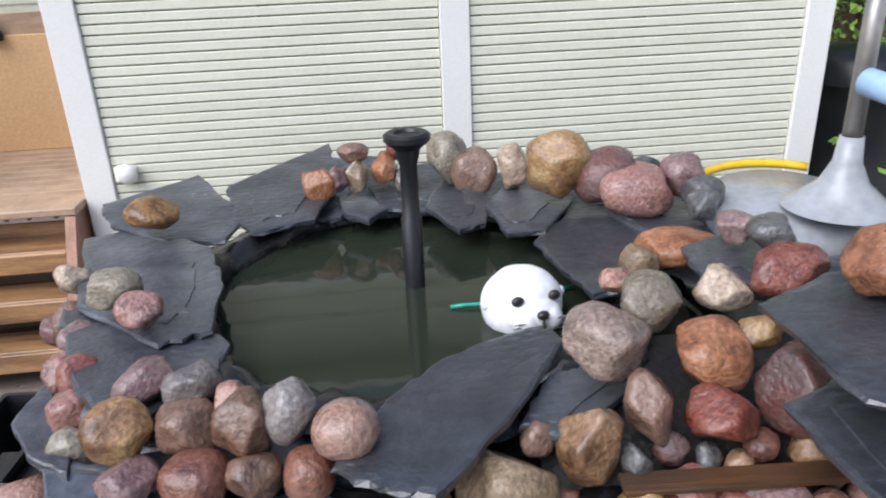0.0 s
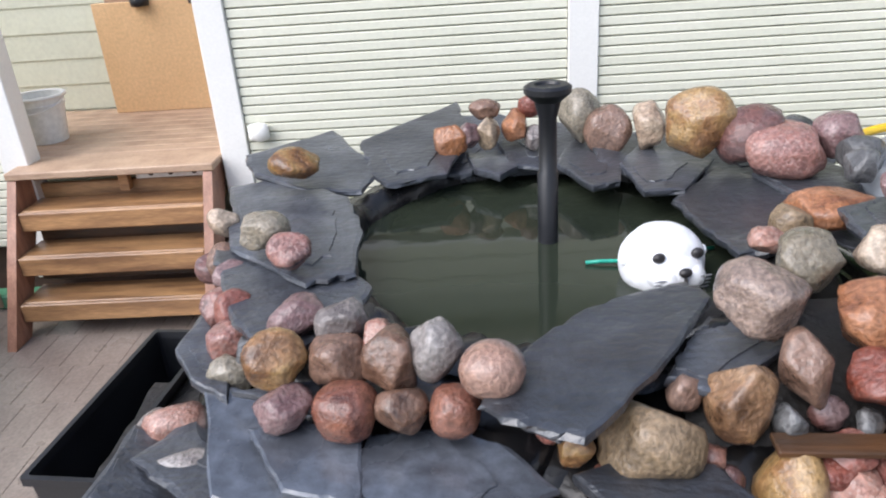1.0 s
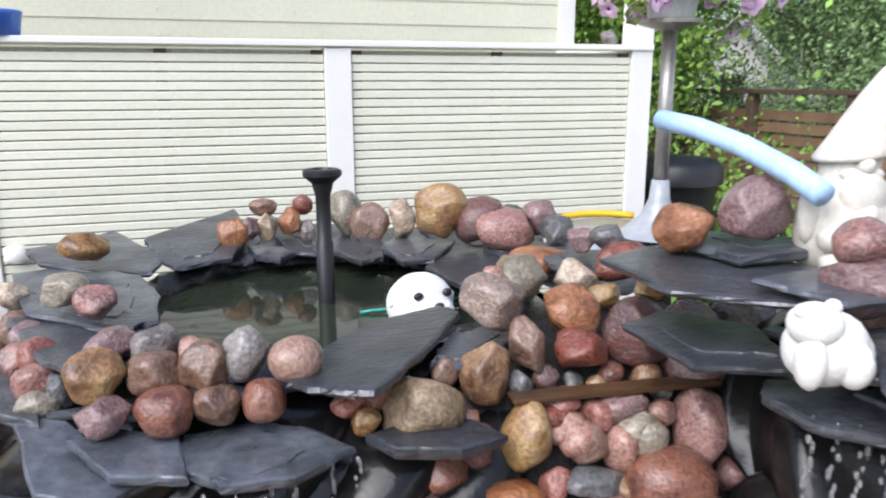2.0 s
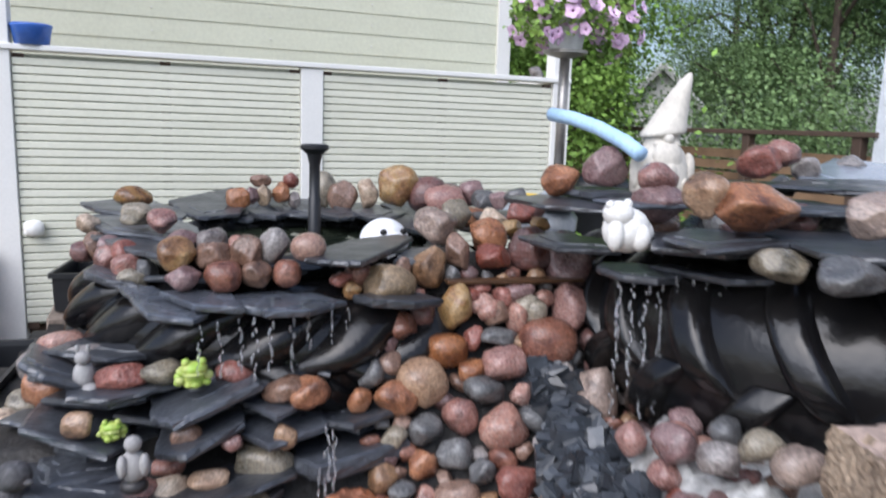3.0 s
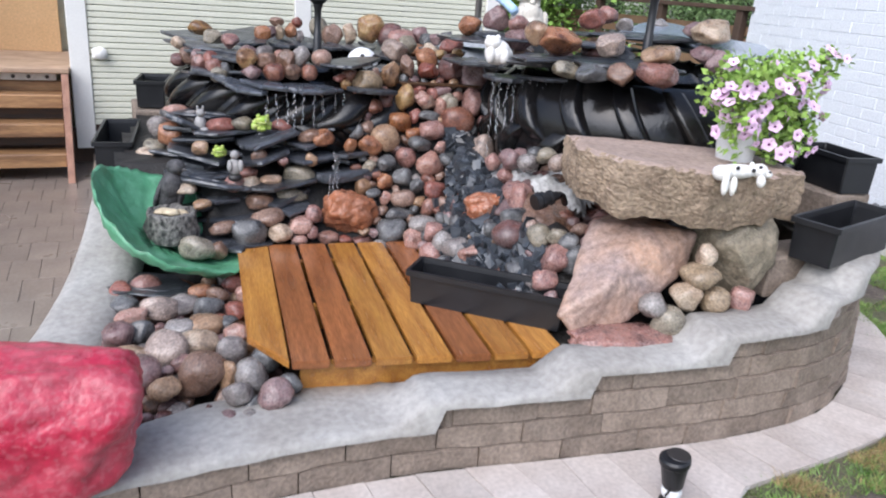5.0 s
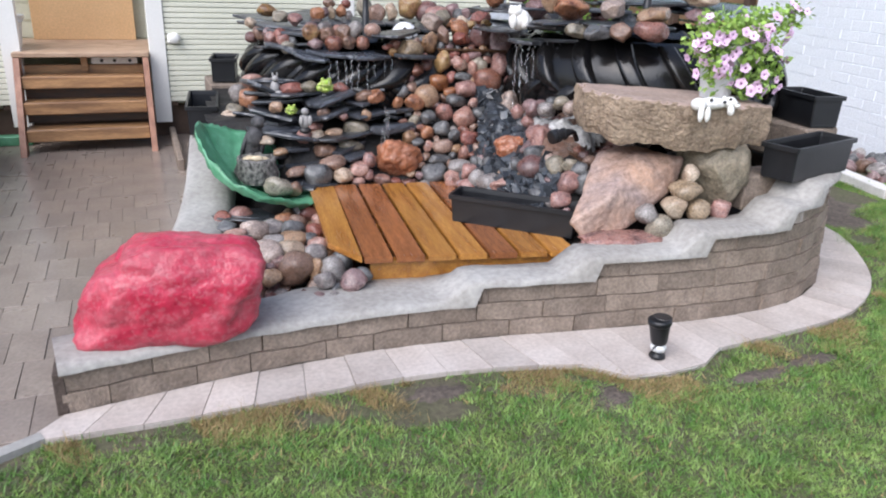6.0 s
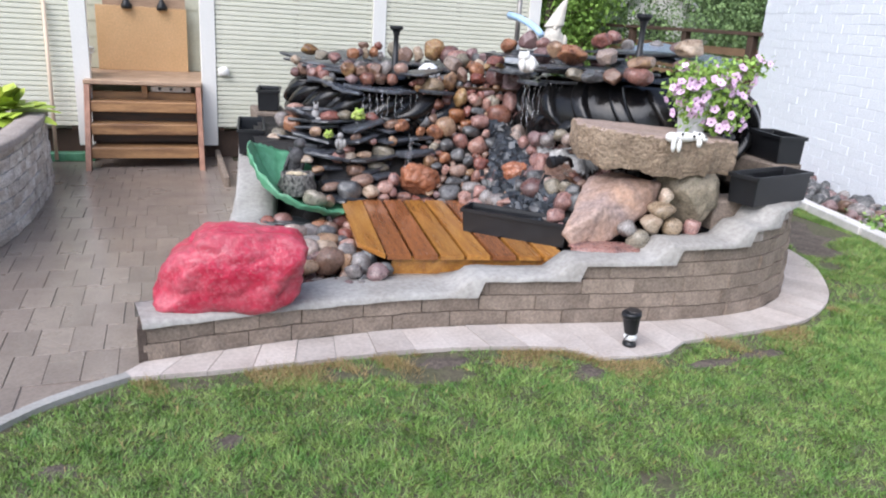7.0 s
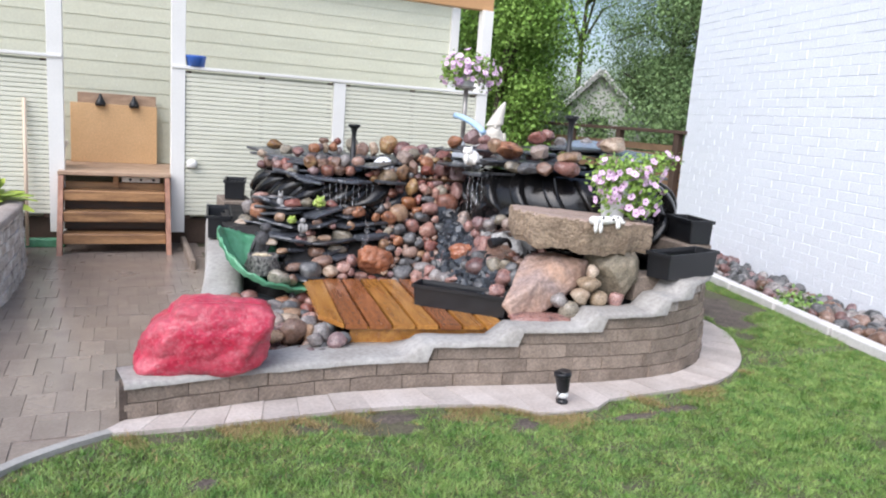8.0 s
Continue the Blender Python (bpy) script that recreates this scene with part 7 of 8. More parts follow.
def petunia(at, pot_r, pot_h, clumps, count, blooms, label, seed, bloom=0.0225, leaf=0.036):
    """A pot with an uneven mass of stems: clumps of (middle, half-size), leaves inside, blooms on the outside."""
    t = thing("petunia_pot", at, label, "flower pot")
    r = random.Random(seed)
    part("pot", lathe(bmesh.new(), [(0.001, 0), (pot_r * 0.72, 0), (pot_r, pot_h), (pot_r * 1.08, pot_h), (pot_r * 1.08, pot_h + 0.015), (pot_r * 0.95, pot_h + 0.015), (pot_r * 0.9, pot_h - 0.02), (0.001, pot_h - 0.02)], 32), M_POTWHITE, t, "white plastic pot", smooth=False)
    weights = [c[1][0] * c[1][1] * c[1][2] for c in clumps]

    def place(q):
        (cx, cy, cz), (sx, sy, sz) = q.choices(clumps, weights)[0]
        while True:
            v = Vector((q.uniform(-1.2, 1.2), q.uniform(-1.2, 1.2), q.uniform(-1.2, 1.2)))
            if 0.2 < v.length < 1 + 0.45 * noise.noise(v * 2.6 + Vector((seed, cx * 9, 0))):
                return cx + v.x * sx, cy + v.y * sy, cz + v.z * sz
    part("foliage", leaf_cloud(count, r, place, leaf), M_POTLEAF, t, "light green leaves")
    stems = bmesh.new()
    for k in range(14):
        end = Vector(place(r))
        tube(stems, [(0, 0, pot_h), Vector((0, 0, pot_h)).lerp(end, 0.5) + Vector((0, 0, 0.04)), end], 0.0022, 5)
    part("stems", stems, M_POTLEAF, t)
    wide = [c[1][0] * c[1][2] for c in clumps]
    for _ in range(blooms):
        (cx, cy, cz), (sx, sy, sz) = r.choices(clumps, wide)[0]
        v = Vector((r.gauss(0, 1), r.gauss(0, 1) - 0.5, r.gauss(0, 0.8))).normalized() * r.uniform(0.8, 1.25)
        ob = new("flower", FLOWER)
        ob.parent = t
        out = Vector((v.x + r.gauss(0, 0.3), v.y - 0.3, v.z + 0.2 + r.gauss(0, 0.3))).normalized()
        ob.matrix_basis = Matrix.LocRotScale((cx + v.x * sx, cy + v.y * sy, cz + v.z * sz), out.to_track_quat("Z", "Y"), Vector((1, 1, 1)) * bloom * r.uniform(0.75, 1.25))
    return t


LEDGE_CLUMPS = [((0.03, 0.0, 0.27), (0.19, 0.18, 0.15)), ((-0.1, -0.06, 0.31), (0.1, 0.12, 0.09)), ((0.22, 0.0, 0.34), (0.13, 0.13, 0.1)), ((0.4, 0.02, 0.4), (0.12, 0.1, 0.06)), ((0.16, -0.06, 0.15), (0.15, 0.12, 0.13)), ((-0.13, -0.1, 0.17), (0.07, 0.08, 0.13)), ((0.1, -0.12, 0.06), (0.1, 0.06, 0.05))]
petunia((1.42, -0.6, 0.94), 0.1, 0.25, LEDGE_CLUMPS, 2300, 120, "white pot of lilac petunias on the concrete ledge", 3)

# hanging basket on its pole
pole = thing("basket_pole", (1.26, 1.53, 1.2), "galvanised pole with a flared foot behind the pond", "pole")
part("shaft", rod(bmesh.new(), (0, 0, 0.1), (0, 0, 0.6), 0.021, seg=20), M_METAL, pole, smooth=True)
part("flared_foot", lathe(bmesh.new(), [(0.13, -0.02), (0.1, 0.0), (0.055, 0.04), (0.032, 0.09), (0.026, 0.15), (0.023, 0.15)], 28), M_FROST, pole, "milky plastic flared foot", smooth=True)
part("bracket", lathe(bmesh.new(), [(0.02, 0.58), (0.09, 0.6), (0.09, 0.612), (0.001, 0.612)], 24), M_METAL, pole, smooth=False)
BASKET_CLUMPS = [((0, 0, 0.18), (0.22, 0.22, 0.12)), ((-0.18, -0.06, 0.1), (0.1, 0.12, 0.12)), ((0.19, -0.05, 0.1), (0.1, 0.12, 0.13)), ((0.02, -0.16, 0.12), (0.12, 0.08, 0.1)), ((0.0, 0.17, 0.12), (0.14, 0.08, 0.1))]
petunia((1.26, 1.53, 1.815), 0.09, 0.15, BASKET_CLUMPS, 1700, 150, "white hanging basket of pink and lilac petunias on the pole", 5, 0.024)
b = lathe(bmesh.new(), [(0.21, 0), (0.21, 0.05), (0.18, 0.08), (0.001, 0.088)], 40)
ob = mesh_ob("plastic_cover", b, M_FROST)
ob.matrix_basis = pose(1.2, 1.66, 1.085, 6, 0, 0)
tagged(ob, "milky translucent plastic cover lying behind the stones", "cover")
tb = bmesh.new()
tube(tb, [(1.2 + 0.245 * math.cos(a), 1.62 + 0.245 * math.sin(a), 1.165 + 0.026 * math.sin(a)) for a in np.linspace(0.9, 3.3, 20)], 0.012, 8)
tagged(mesh_ob("yellow_hose", tb, M_YELLOW), "bright yellow plastic hose round the cover", "hose")

# ---- water strands ----
def strands(at, xs, top, low, label, seed):
    t = thing("water_trickle", at, label, "water")
    r = random.Random(seed)
    for x, y, z1, z0 in zip(*xs, top, low):
        b = bmesh.new()
        z = z1
        while z > z0:
            s = r.uniform(0.005, 0.009)
            blob(b, (x + r.gauss(0, 0.004), y - 0.08 * (z1 - z) * 0.3 + r.gauss(0, 0.004), z), (s, s, s * r.uniform(1.5, 4)), r, 1, 0.2)
            z -= r.uniform(0.008, 0.02)
        tagged(part("strand", b, M_DROP, t, smooth=True), kind="stuff")


ws = random.Random(12)
n1 = 9
strands((0, 0, 0), ([-0.22 + 0.05 * i + ws.uniform(-0.015, 0.015) for i in range(n1)], [0.74 + 0.01 * i for i in range(n1)]), [0.97] * n1, [0.82 + ws.uniform(-0.03, 0.05) for _ in range(n1)], "thin strands of water falling over the slate lip", 1)
n2 = 9
strands((0, 0, 0), ([0.84 + 0.026 * i for i in range(n2)], [0.46 - 0.026 * i for i in range(n2)]), [1.12] * n2, [0.7 + ws.uniform(-0.05, 0.2) for _ in range(n2)], "strands of water falling past the second tyre", 2)
strands((0, 0, 0), ([0.08, 0.1, 0.06], [0.6, 0.61, 0.6]), [0.72, 0.7, 0.6], [0.45, 0.42, 0.4], "water dripping down the slate steps", 3)

# ---- stair to the terrace ----
stair = thing("wooden_stair", (-1.665, 3.02, 0), "open brown wooden stair up to the terrace", "stair")
for sx in (-0.5, 0.46):
    b = bmesh.new()
    side = [(-0.14, 0.0), (0.0, 0.0), (0.43, 0.66), (0.43, 0.714), (0.25, 0.714)]
    v0 = [b.verts.new((sx, y, z)) for y, z in side]
    v1 = [b.verts.new((sx + 0.045, y, z)) for y, z in side]
    b.faces.new(v0)
    b.faces.new(v1[::-1])
    for i in range(len(side)):
        b.faces.new((v0[i], v1[i], v1[(i + 1) % len(side)], v0[(i + 1) % len(side)]))
    part("stringer", b, M_STRINGER, stair, "reddish-brown side board")
for y0, z0 in ((0.0, 0.185), (0.095, 0.385), (0.2, 0.575)):
    tread = part("tread", boxed(-0.453, 0.458, y0, y0 + 0.2, z0 - 0.032, z0, bevel=0.005), M_WOODOLD, stair)
    part("nosing", boxed(-0.452, 0.457, y0 - 0.024, y0 - 0.002, z0 - 0.095, z0 - 0.002, bevel=0.005), M_WOODOLD, tread)
part("landing_board", boxed(-0.505, 0.515, 0.245, 0.435, 0.718, 0.754, bevel=0.005), M_PLYOLD, stair)
part("landing_front", boxed(-0.453, 0.458, 0.42, 0.45, 0.545, 0.64, bevel=0.003), M_WOODOLD, stair)
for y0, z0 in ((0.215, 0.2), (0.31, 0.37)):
    part("back_board", boxed(-0.453, 0.458, y0, y0 + 0.02, z0, z0 + 0.1, bevel=0.003), M_PLANK, stair, "dark brown board behind the steps")
part("stub_post", boxed(-0.02, 0.03, 0.37, 0.415, 0.6, 0.717, bevel=0.003), M_WOODOLD, stair)
plate_ob = part("bracket_plate", boxed(0.06, 0.42, 0.4, 0.408, 0.648, 0.7, bevel=0.002), M_MILK, stair, "pale perforated strip")
for hx in (0.14, 0.24, 0.36):
    part("hole", rod(bmesh.new(), (hx, 0.396, 0.674), (hx, 0.401, 0.674), 0.014, seg=12), M_DARKSPOT, plate_ob)

board = thing("plywood_board", (-1.674, 4.44, 0.751), "plywood panel with two black knobs leaning on the house wall", "board")
panel = part("panel", boxed(-0.44, 0.44, -0.015, 0.015, 0.0, 0.645, bevel=0.003), M_PLY, board, "orange-tan plywood")
part("top_strip", boxed(-0.37, 0.43, 0.018, 0.04, 0.45, 0.76, bevel=0.003), M_PLYOLD, board, "weathered darker board behind")
for sx in (-0.14, 0.2):
    part("knob", lathe(bmesh.new(), [(0.001, 0), (0.05, 0.0), (0.055, 0.03), (0.035, 0.07), (0.02, 0.1), (0.012, 0.13), (0.001, 0.135)], 20), M_PLASTIC, panel, "black plastic knob", smooth=True, at=(sx, -0.03, 0.62))

bucket = thing("plastic_bucket", (-2.25, 3.86, 0.751), "milky white plastic bucket with a rolled rim and handle", "bucket")
part("tub", lathe(bmesh.new(), [(0.001, 0), (0.1, 0), (0.125, 0.2), (0.132, 0.2), (0.132, 0.208), (0.127, 0.21), (0.134, 0.25), (0.128, 0.25), (0.096, 0.008), (0.001, 0.006)], 40), M_MILK, bucket, smooth=False)
part("rim", lathe(bmesh.new(), [(0.129, 0.24), (0.144, 0.24), (0.147, 0.248), (0.144, 0.256), (0.129, 0.256), (0.126, 0.248), (0.129, 0.24)], 32), M_WHITE, bucket, smooth=True)
part("handle", tube(bmesh.new(), [(0.145 * math.cos(a), -0.145 * math.sin(a) * 0.98, 0.235 - 0.06 * math.sin(a)) for a in [math.pi * i / 16 for i in range(17)]], 0.004), M_WHITE, bucket, smooth=True)
tub = thing("blue_tub", (-0.905, 3.44, RAIL_Z), "blue plastic tub on the white rail", "tub")
part("tub", lathe(bmesh.new(), [(0.001, 0), (0.085, 0.0), (0.1, 0.09), (0.106, 0.1), (0.1, 0.11), (0.092, 0.1), (0.08, 0.02), (0.001, 0.02)], 24), M_BLUE, tub, smooth=True)
outlet = thing("wall_socket", (-0.94, 3.405, 0.858), "white round-lidded outdoor socket on the slats", "socket")
housing = part("housing", boxed(-0.05, 0.05, -0.035, 0.0, -0.042, 0.042, bevel=0.014), M_WHITE, outlet)
lid = lathe(bmesh.new(), [(0.001, 0.03), (0.024, 0.027), (0.04, 0.018), (0.047, 0.004), (0.047, 0.0), (0.001, 0.0)], 28)
bmesh.ops.rotate(lid, verts=lid.verts, cent=(0, 0, 0), matrix=Matrix.Rotation(radians(90), 3, "X"))
part("lid", lid, M_WHITE, housing, smooth=True, at=(0.008, -0.036, 0.004))
broom = thing("wooden_pole", (-2.44, 3.3, 0.0), "long pale wooden pole leaning on the slats", "pole")
part("shaft", rod(bmesh.new(), (0, 0, 0.02), (0.0, 0.075, 1.42), 0.016), M_PALEWOOD, broom, smooth=True)
ob = mesh_ob("green_sill", boxed(-0.28, 0.24, -0.05, 0.05, 0, 0.08, bevel=0.008), M_GREEN, False)
ob.location = (-2.36, 3.36, 0.0)
tagged(ob, "low dark green board on the patio by the fence", "board")

# ---- solar spotlight on the edging ----
lamp = thing("solar_spotlight", (0.65, -1.36, 0.008), "small black solar spotlight on the paving", "garden lamp")
part("spike_base", lathe(bmesh.new(), [(0.001, 0), (0.034, 0.0), (0.034, 0.012), (0.02, 0.022), (0.014, 0.03)], 20), M_PLASTIC, lamp, smooth=True)
part("clear_ring", lathe(bmesh.new(), [(0.014, 0.028), (0.03, 0.034), (0.034, 0.05), (0.026, 0.066), (0.014, 0.068)], 20), M_POTWHITE, lamp, "clear plastic collar", smooth=True)
head = lathe(bmesh.new(), [(0.001, 0.066), (0.03, 0.066), (0.034, 0.075), (0.044, 0.155), (0.049, 0.16), (0.049, 0.176), (0.042, 0.182), (0.001, 0.184)], 24)
bmesh.ops.rotate(head, verts=head.verts[:], cent=(0, 0, 0.07), matrix=Matrix.Rotation(radians(-7), 3, "Y"))
lamp_head = part("lamp_head", head, M_PLASTIC, lamp)
part("solar_panel", lathe(bmesh.new(), [(0.001, 0.187), (0.036, 0.187), (0.038, 0.184)], 24), M_DARKSPOT, lamp_head)
part("cable", tube(bmesh.new(), [(-0.014, -0.01, 0.06), (-0.04, -0.02, 0.06), (-0.055, -0.025, 0.04), (-0.045, -0.025, 0.014), (-0.02, -0.025, 0.008), (0.015, -0.03, 0.008)], 0.004, 8), M_PLASTIC, lamp, smooth=True)

# black hose fitting among the stones
hose = thing("hose_fitting", (0.64, -0.36, 0.725), "black hose coupling lying among the stones", "hose")
part("sleeve", lathe(bmesh.new(), [(0.001, 0), (0.034, 0), (0.044, 0.004), (0.046, 0.03), (0.038, 0.034), (0.038, 0.044), (0.045, 0.048), (0.045, 0.075), (0.036, 0.082), (0.034, 0.12), (0.04, 0.124), (0.04, 0.14), (0.026, 0.146), (0.024, 0.19), (0.001, 0.19)], 24), M_PLASTIC, hose, smooth=False)
part("pipe", tube(bmesh.new(), [(0, 0, 0.18), (0.005, 0.01, 0.22), (0.03, 0.03, 0.27), (0.09, 0.06, 0.32)], 0.02, 12), M_PLASTIC, hose, smooth=True)
hose.rotation_euler = (radians(8), radians(80), radians(15))
hose.scale = (0.78, 0.78, 0.62)

# ---- planter wall on the stair side ----
round_wall = thing("round_planter_wall", (0, 0, 0), "round raised bed of brown concrete blocks", "wall", kind="structure")
RW = spline([(-2.95, -0.35), (-2.6, 0.2), (-2.4, 0.9), (-2.345, 1.6), (-2.345, 2.2), (-2.42, 2.7), (-2.75, 3.15)], 12)
RW = resample(RW, 0.01)
lay_wall(RW, lambda p: 7, round_wall, 0.004, coat=M_BLOCKLIME)
core(RW, lambda p: 7 * COURSE, "wall_core", round_wall)
cap(RW, lambda p: 7 * COURSE, 0.16, "cap_stones", round_wall, lambda p: 7 * COURSE - 0.02, coat=M_CAPSTONE)
bs = bmesh.new()
plate(bs, [(-2.75, -0.1), (-2.55, 0.6), (-2.47, 1.4), (-2.47, 2.2), (-2.6, 2.8), (-3.0, 3.1), (-4.3, 3.1), (-4.3, -0.1)], 0.5, top=0.52)
ob = mesh_ob("bed_soil", bs, M_FILL, False)
tagged(ob, "dark soil in the raised bed", "soil", kind="structure")
hosta = thing("hosta_plant", (-2.63, 2.22, 0.56), "yellow-green leafy plant in the raised bed", "plant")
r = random.Random(6)
b = bmesh.new()
for k in range(70):
    a, e = r.uniform(0, 6.3), r.uniform(0.25, 1.35)
    d = Vector((math.cos(a) * math.cos(e), math.sin(a) * math.cos(e), math.sin(e)))
    side = d.cross(Vector((0, 0, 1))).normalized()
    s = r.uniform(0.2, 0.42)
    pts = [Vector((0, 0, 0)) + d * s * u + Vector((0, 0, -0.35 * s * u * u)) for u in (0.35, 0.6, 0.85, 1.1)]
    w = (0.1, 0.24, 0.2, 0.01)
    rows = [(b.verts.new(p - side * s * q), b.verts.new(p + Vector((0, 0, -0.01)) + side * s * q)) for p, q in zip(pts, w)]
    for u, v in zip(rows, rows[1:]):
        b.faces.new((u[0], u[1], v[1], v[0]))
part("leaves", b, M_YLEAF, hosta, smooth=True)

# ---- behind: fence, bin, trees, far house ----
far_fence = thing("wooden_fence", (0, 0, 0), "brown wooden fence with horizontal boards behind the garden", "fence", kind="structure")
for k in range(7):
    y = 3.7 + 1.35 * k
    part("post", boxed(5.6, 5.7, y - 0.05, y + 0.05, 0, 1.52, bevel=0.006), M_DARKWOOD, far_fence)
part("top_rail", boxed(5.58, 5.72, 3.5, 11.9, 1.52, 1.57, bevel=0.005), M_DARKWOOD, far_fence)
for k in range(10):
    part("fence_board", boxed(5.71, 5.735, 3.5, 11.9, 0.1 + 0.128 * k, 0.2 + 0.128 * k), M_BROWNFENCE, far_fence)
compost = thing("compost_bin", (2.95, 3.9, 0), "black plastic compost bin with a lid", "bin")
part("body", lathe(bmesh.new(), [(0.001, 0), (0.36, 0), (0.32, 0.4), (0.31, 0.42), (0.29, 0.98), (0.31, 1.0)], 32), M_PLASTIC, compost, smooth=True)
part("lid", lathe(bmesh.new(), [(0.33, 0.98), (0.33, 1.08), (0.28, 1.14), (0.001, 1.17)], 32), M_PLASTIC, compost, smooth=True)


def leaf_ob(name, points, size, material, parent, seed, label=""):
    """Many small pointed leaves, one at each point, as one mesh."""
    r = np.random.RandomState(seed)
    n = len(points)
    d = r.normal(0, 1, (n, 3)) * (1, 1, 0.7) - (0, 0, 0.2)
    d /= np.linalg.norm(d, axis=1)[:, None]
    side = np.cross(d, r.normal(0, 1, (n, 3)))
    side /= np.linalg.norm(side, axis=1)[:, None]
    s = (size * (0.6 + 0.7 * r.rand(n)))[:, None]
    co = np.stack([points, points + d * s * 0.45 + side * s * 0.32, points + d * s, points + d * s * 0.45 - side * s * 0.32], 1)
    me = bpy.data.meshes.new(name)
    me.vertices.add(4 * n)
    me.vertices.foreach_set("co", co.ravel())
    me.loops.add(4 * n)
    me.loops.foreach_set("vertex_index", np.arange(4 * n, dtype=np.int32))
    me.polygons.add(n)
    me.polygons.foreach_set("loop_start", np.arange(0, 4 * n, 4, dtype=np.int32))
    me.update(calc_edges=True)
    me.materials.append(material)
    ob = new(name, me)
    ob.parent = parent
    return tagged(ob, label)


def tree(at, height, spread, leaves, seed, label, material=M_LEAF, leaf=0.2, low=0.3):
    t = thing("tree", at, label, "tree", "trees behind the garden")
    r = random.Random(seed)
    b = bmesh.new()
    pts = [Vector((0, 0, 0))]
    for k in range(6):
        pts.append(pts[-1] + Vector((r.gauss(0, 0.06), r.gauss(0, 0.06), height * 0.15)))
    tube(b, pts, [0.03 * height * (1 - 0.13 * k) * 0.5 for k in range(7)], 10)
    tips = []
    for k in range(16):
        base = pts[r.randrange(1, 7)]
        a = r.uniform(0, 6.3)
        end = base + Vector((math.cos(a) * spread * r.uniform(0.4, 0.9), math.sin(a) * spread * r.uniform(0.4, 0.9), r.uniform(0.0, 0.3) * height))
        mid = (base + end) / 2 + Vector((0, 0, 0.05 * height))
        tube(b, [base, mid, end], [0.012 * height * 0.5, 0.008 * height * 0.5, 0.002 * height], 6)
        tips += [mid, end, (mid + end) / 2]
    part("trunk", b, M_BARK, t, smooth=True)
    clumps = [(p + Vector((r.gauss(0, 0.25), r.gauss(0, 0.25), r.gauss(0, 0.25))), spread * r.uniform(0.22, 0.42)) for p in tips for _ in range(2)]
    clumps += [(Vector((r.gauss(0, spread * 0.45), r.gauss(0, spread * 0.45), height * r.uniform(low, 1.0))), spread * r.uniform(0.25, 0.4)) for _ in range(20)]

    q = np.random.RandomState(seed)
    pick = q.randint(0, len(clumps), leaves)
    mids, sizes = np.array([c[0][:] for c in clumps])[pick], np.array([c[1] for c in clumps])[pick]
    v = q.normal(0, 1, (leaves, 3)) * (1, 1, 0.8)
    v *= (sizes * (0.35 + 0.65 * q.rand(leaves)) / np.linalg.norm(v, axis=1))[:, None]
    leaf_ob("crown", mids + v, leaf, material, t, seed, "dense green leaves")
    return t


SPOTS = [(4.9, 7.7, 6.5, 1.7, 1), (4.3, 10.0, 7.5, 2.2, 1), (6.4, 11.6, 8.0, 2.0, 1), (12.2, 11.0, 8.5, 2.5, 0), (15.0, 14.6, 9.5, 3.0, 0), (10.6, 8.4, 7.5, 2.1, 0), (19.0, 20.0, 11.0, 3.4, 0), (9.0, 17.5, 9.5, 2.8, 0), (13.5, 24.0, 11.0, 3.4, 0), (18.5, 26.0, 12.0, 3.8, 1), (4.5, 15.5, 9.5, 2.8, 0), (13.5, 9.0, 8.0, 2.6, 0)]
for k, (x, y, h, s, light) in enumerate(SPOTS):
    tree((x, y, -0.03), h, s, 48000, 40 + k, "leafy garden tree with a dense light green crown" if light else "leafy garden tree with a dense dark green crown", M_LEAFLIGHT if light else M_LEAF, 0.072, 0.1)
hedge = thing("shrub_row", (0, 0, 0), "climbing shrubs over the fence", "shrub")
r = random.Random(77)
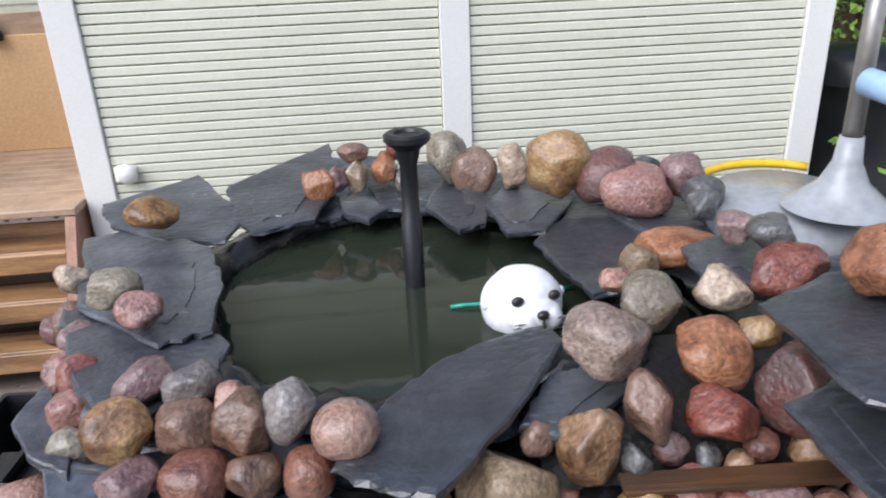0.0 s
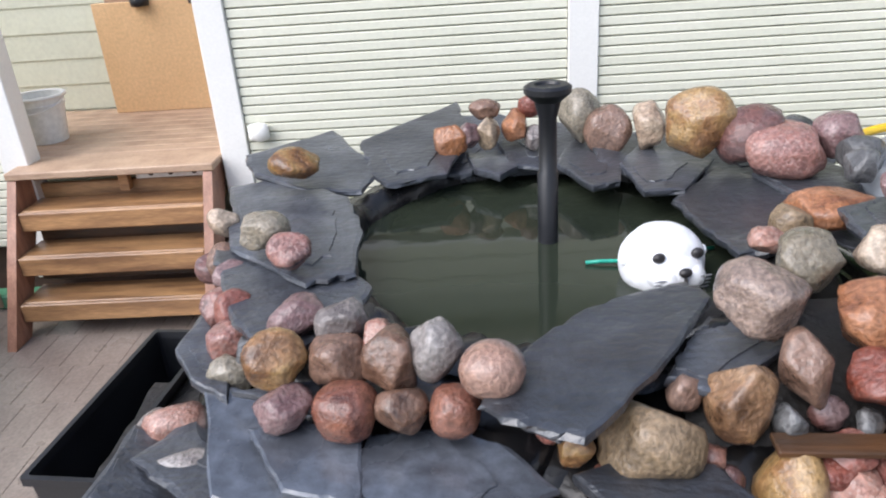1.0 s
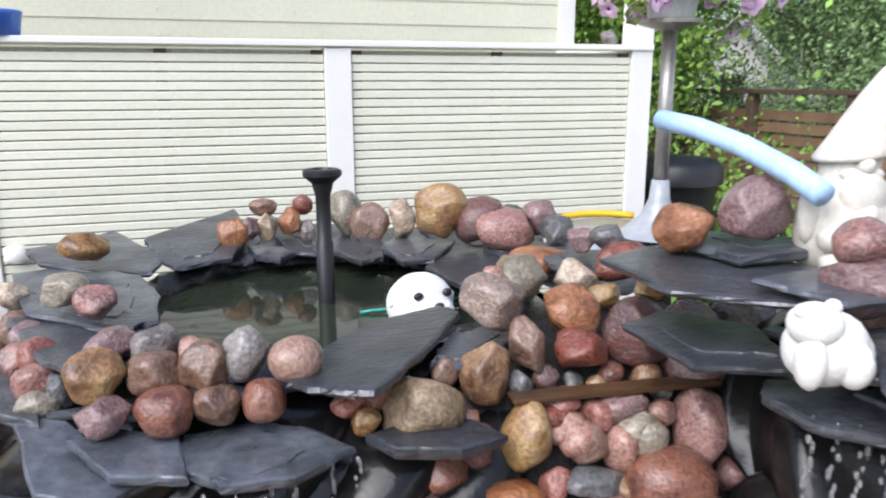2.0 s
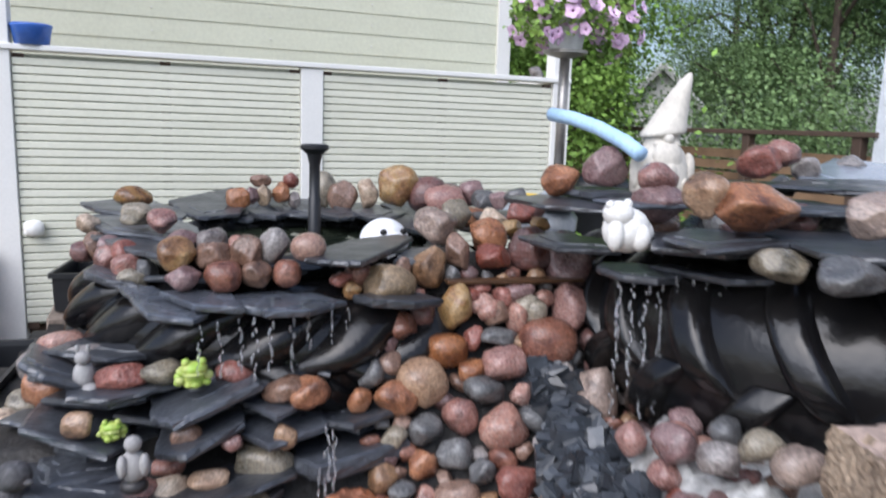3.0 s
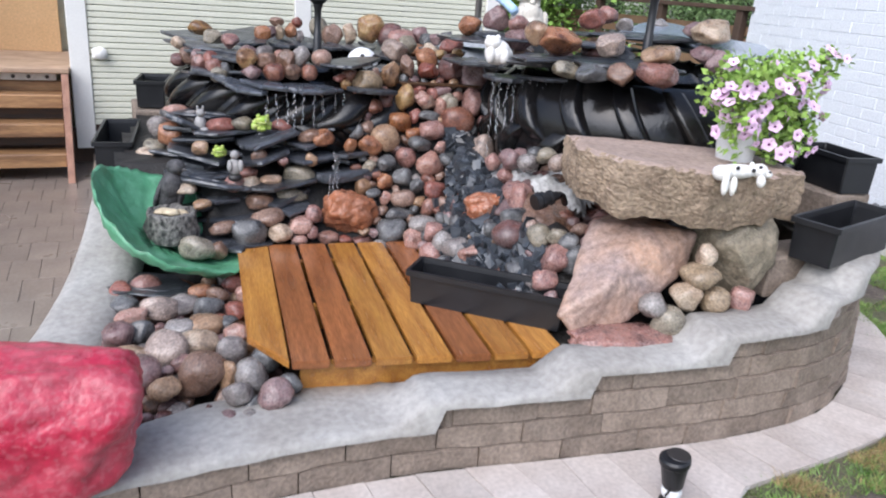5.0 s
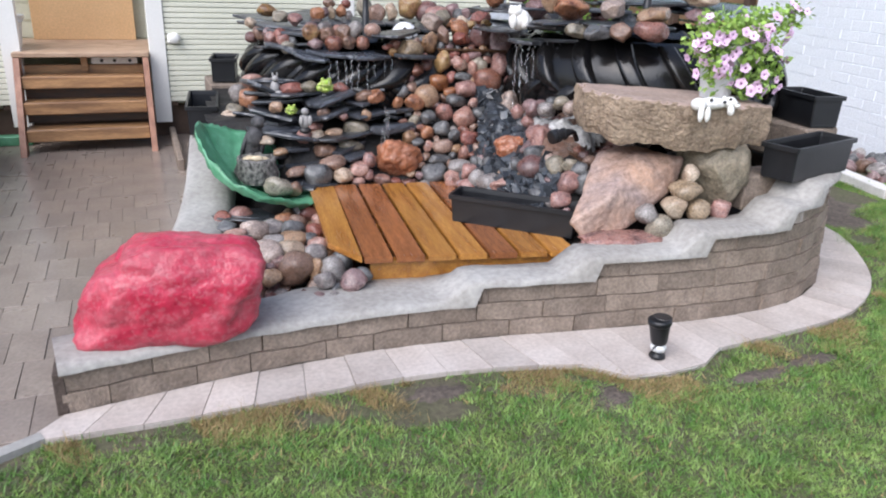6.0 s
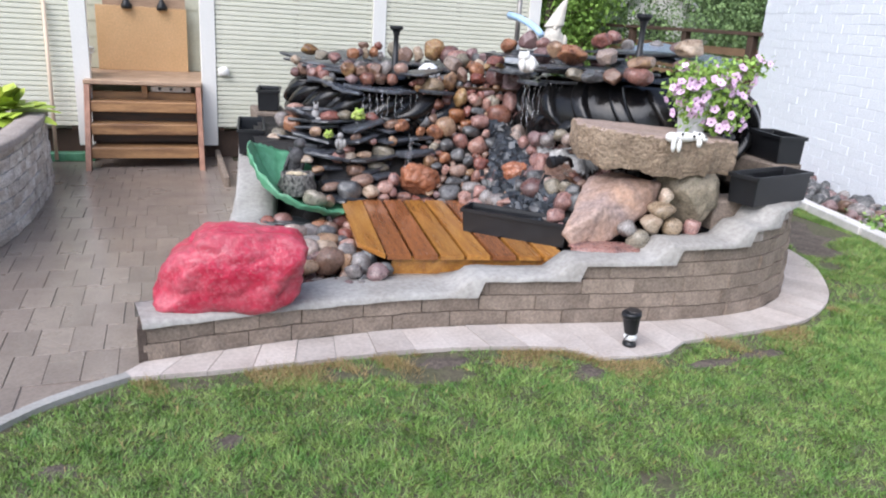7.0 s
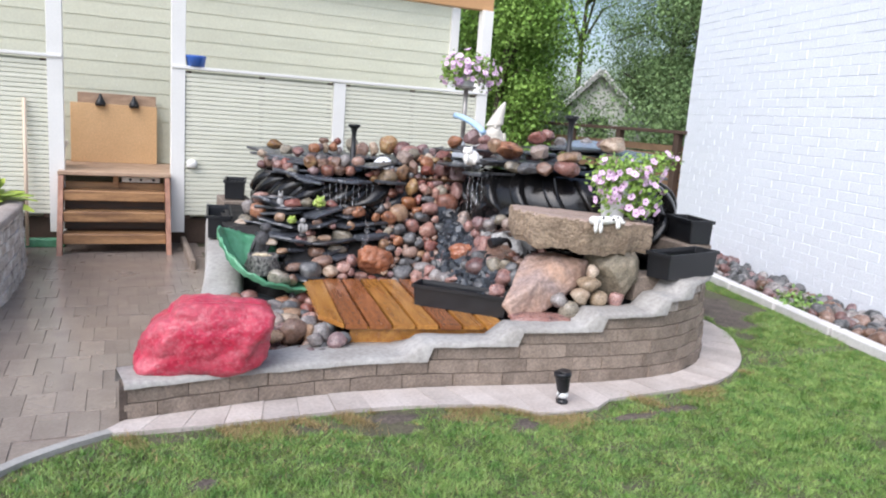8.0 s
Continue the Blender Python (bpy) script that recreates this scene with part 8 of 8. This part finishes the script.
part("leaves", leaf_cloud(16000, r, lambda q: (5.9 + abs(q.gauss(0, 0.3)), 4.2 + 7.5 * q.random(), max(0.05, 1.2 + q.gauss(0, 0.45))), 0.062), M_LEAF, hedge)
r = random.Random(78)
shrub = thing("shrub", (3.5, 4.6, 0), "low green shrub by the compost bin", "shrub")
part("leaves", leaf_cloud(7000, r, lambda q: (q.gauss(0, 0.45), q.gauss(0, 0.5), abs(q.gauss(0, 0.55))), 0.065), M_LEAFLIGHT, shrub)
weed = thing("weed_clump", (4.18, 0.12, 0), "green weed growing at the kerb", "plant")
part("leaves", leaf_cloud(320, r, lambda q: (q.gauss(0, 0.09), q.gauss(0, 0.11), abs(q.gauss(0, 0.06))), 0.06), M_GRASS, weed)

far_house = thing("far_house", (12.6, 15.6, -0.45), "small white gabled house behind the trees", "house")
far_house.rotation_euler = (0, 0, radians(-36))
part("wall", boxed(-0.85, 0.85, 0, 4, 0, 2.75), M_WHITE, far_house)
b = bmesh.new()
v0 = [b.verts.new(p) for p in ((-1.05, -0.25, 2.66), (1.05, -0.25, 2.66), (0, -0.25, 3.72), (-1.05, 4.3, 2.66), (1.05, 4.3, 2.66), (0, 4.3, 3.72))]
for q in ((3, 5, 4), (0, 2, 5, 3), (1, 4, 5, 2)):
    b.faces.new([v0[i] for i in q])
part("roof", b, M_ROOF, far_house)
b = bmesh.new()
gable = [[b.verts.new((x, y, z)) for x, z in ((-0.85, 2.75), (0.85, 2.75), (0, 3.6))] for y in (0.0, 0.1)]
b.faces.new(gable[0])
b.faces.new(gable[1][::-1])
for i in range(3):
    b.faces.new((gable[0][i], gable[0][(i + 1) % 3], gable[1][(i + 1) % 3], gable[1][i]))
part("gable", b, M_WHITE, far_house)
for s in (-1, 1):
    b = bmesh.new()
    tube(b, [(s * 1.1, -0.29, 2.62), (0, -0.29, 3.76)], 0.1, 4)
    part("barge_board", b, M_WHITE, far_house)
part("window", boxed(-0.35, 0.35, -0.03, 0.0, 1.4, 2.3), M_DARKSPOT, far_house)
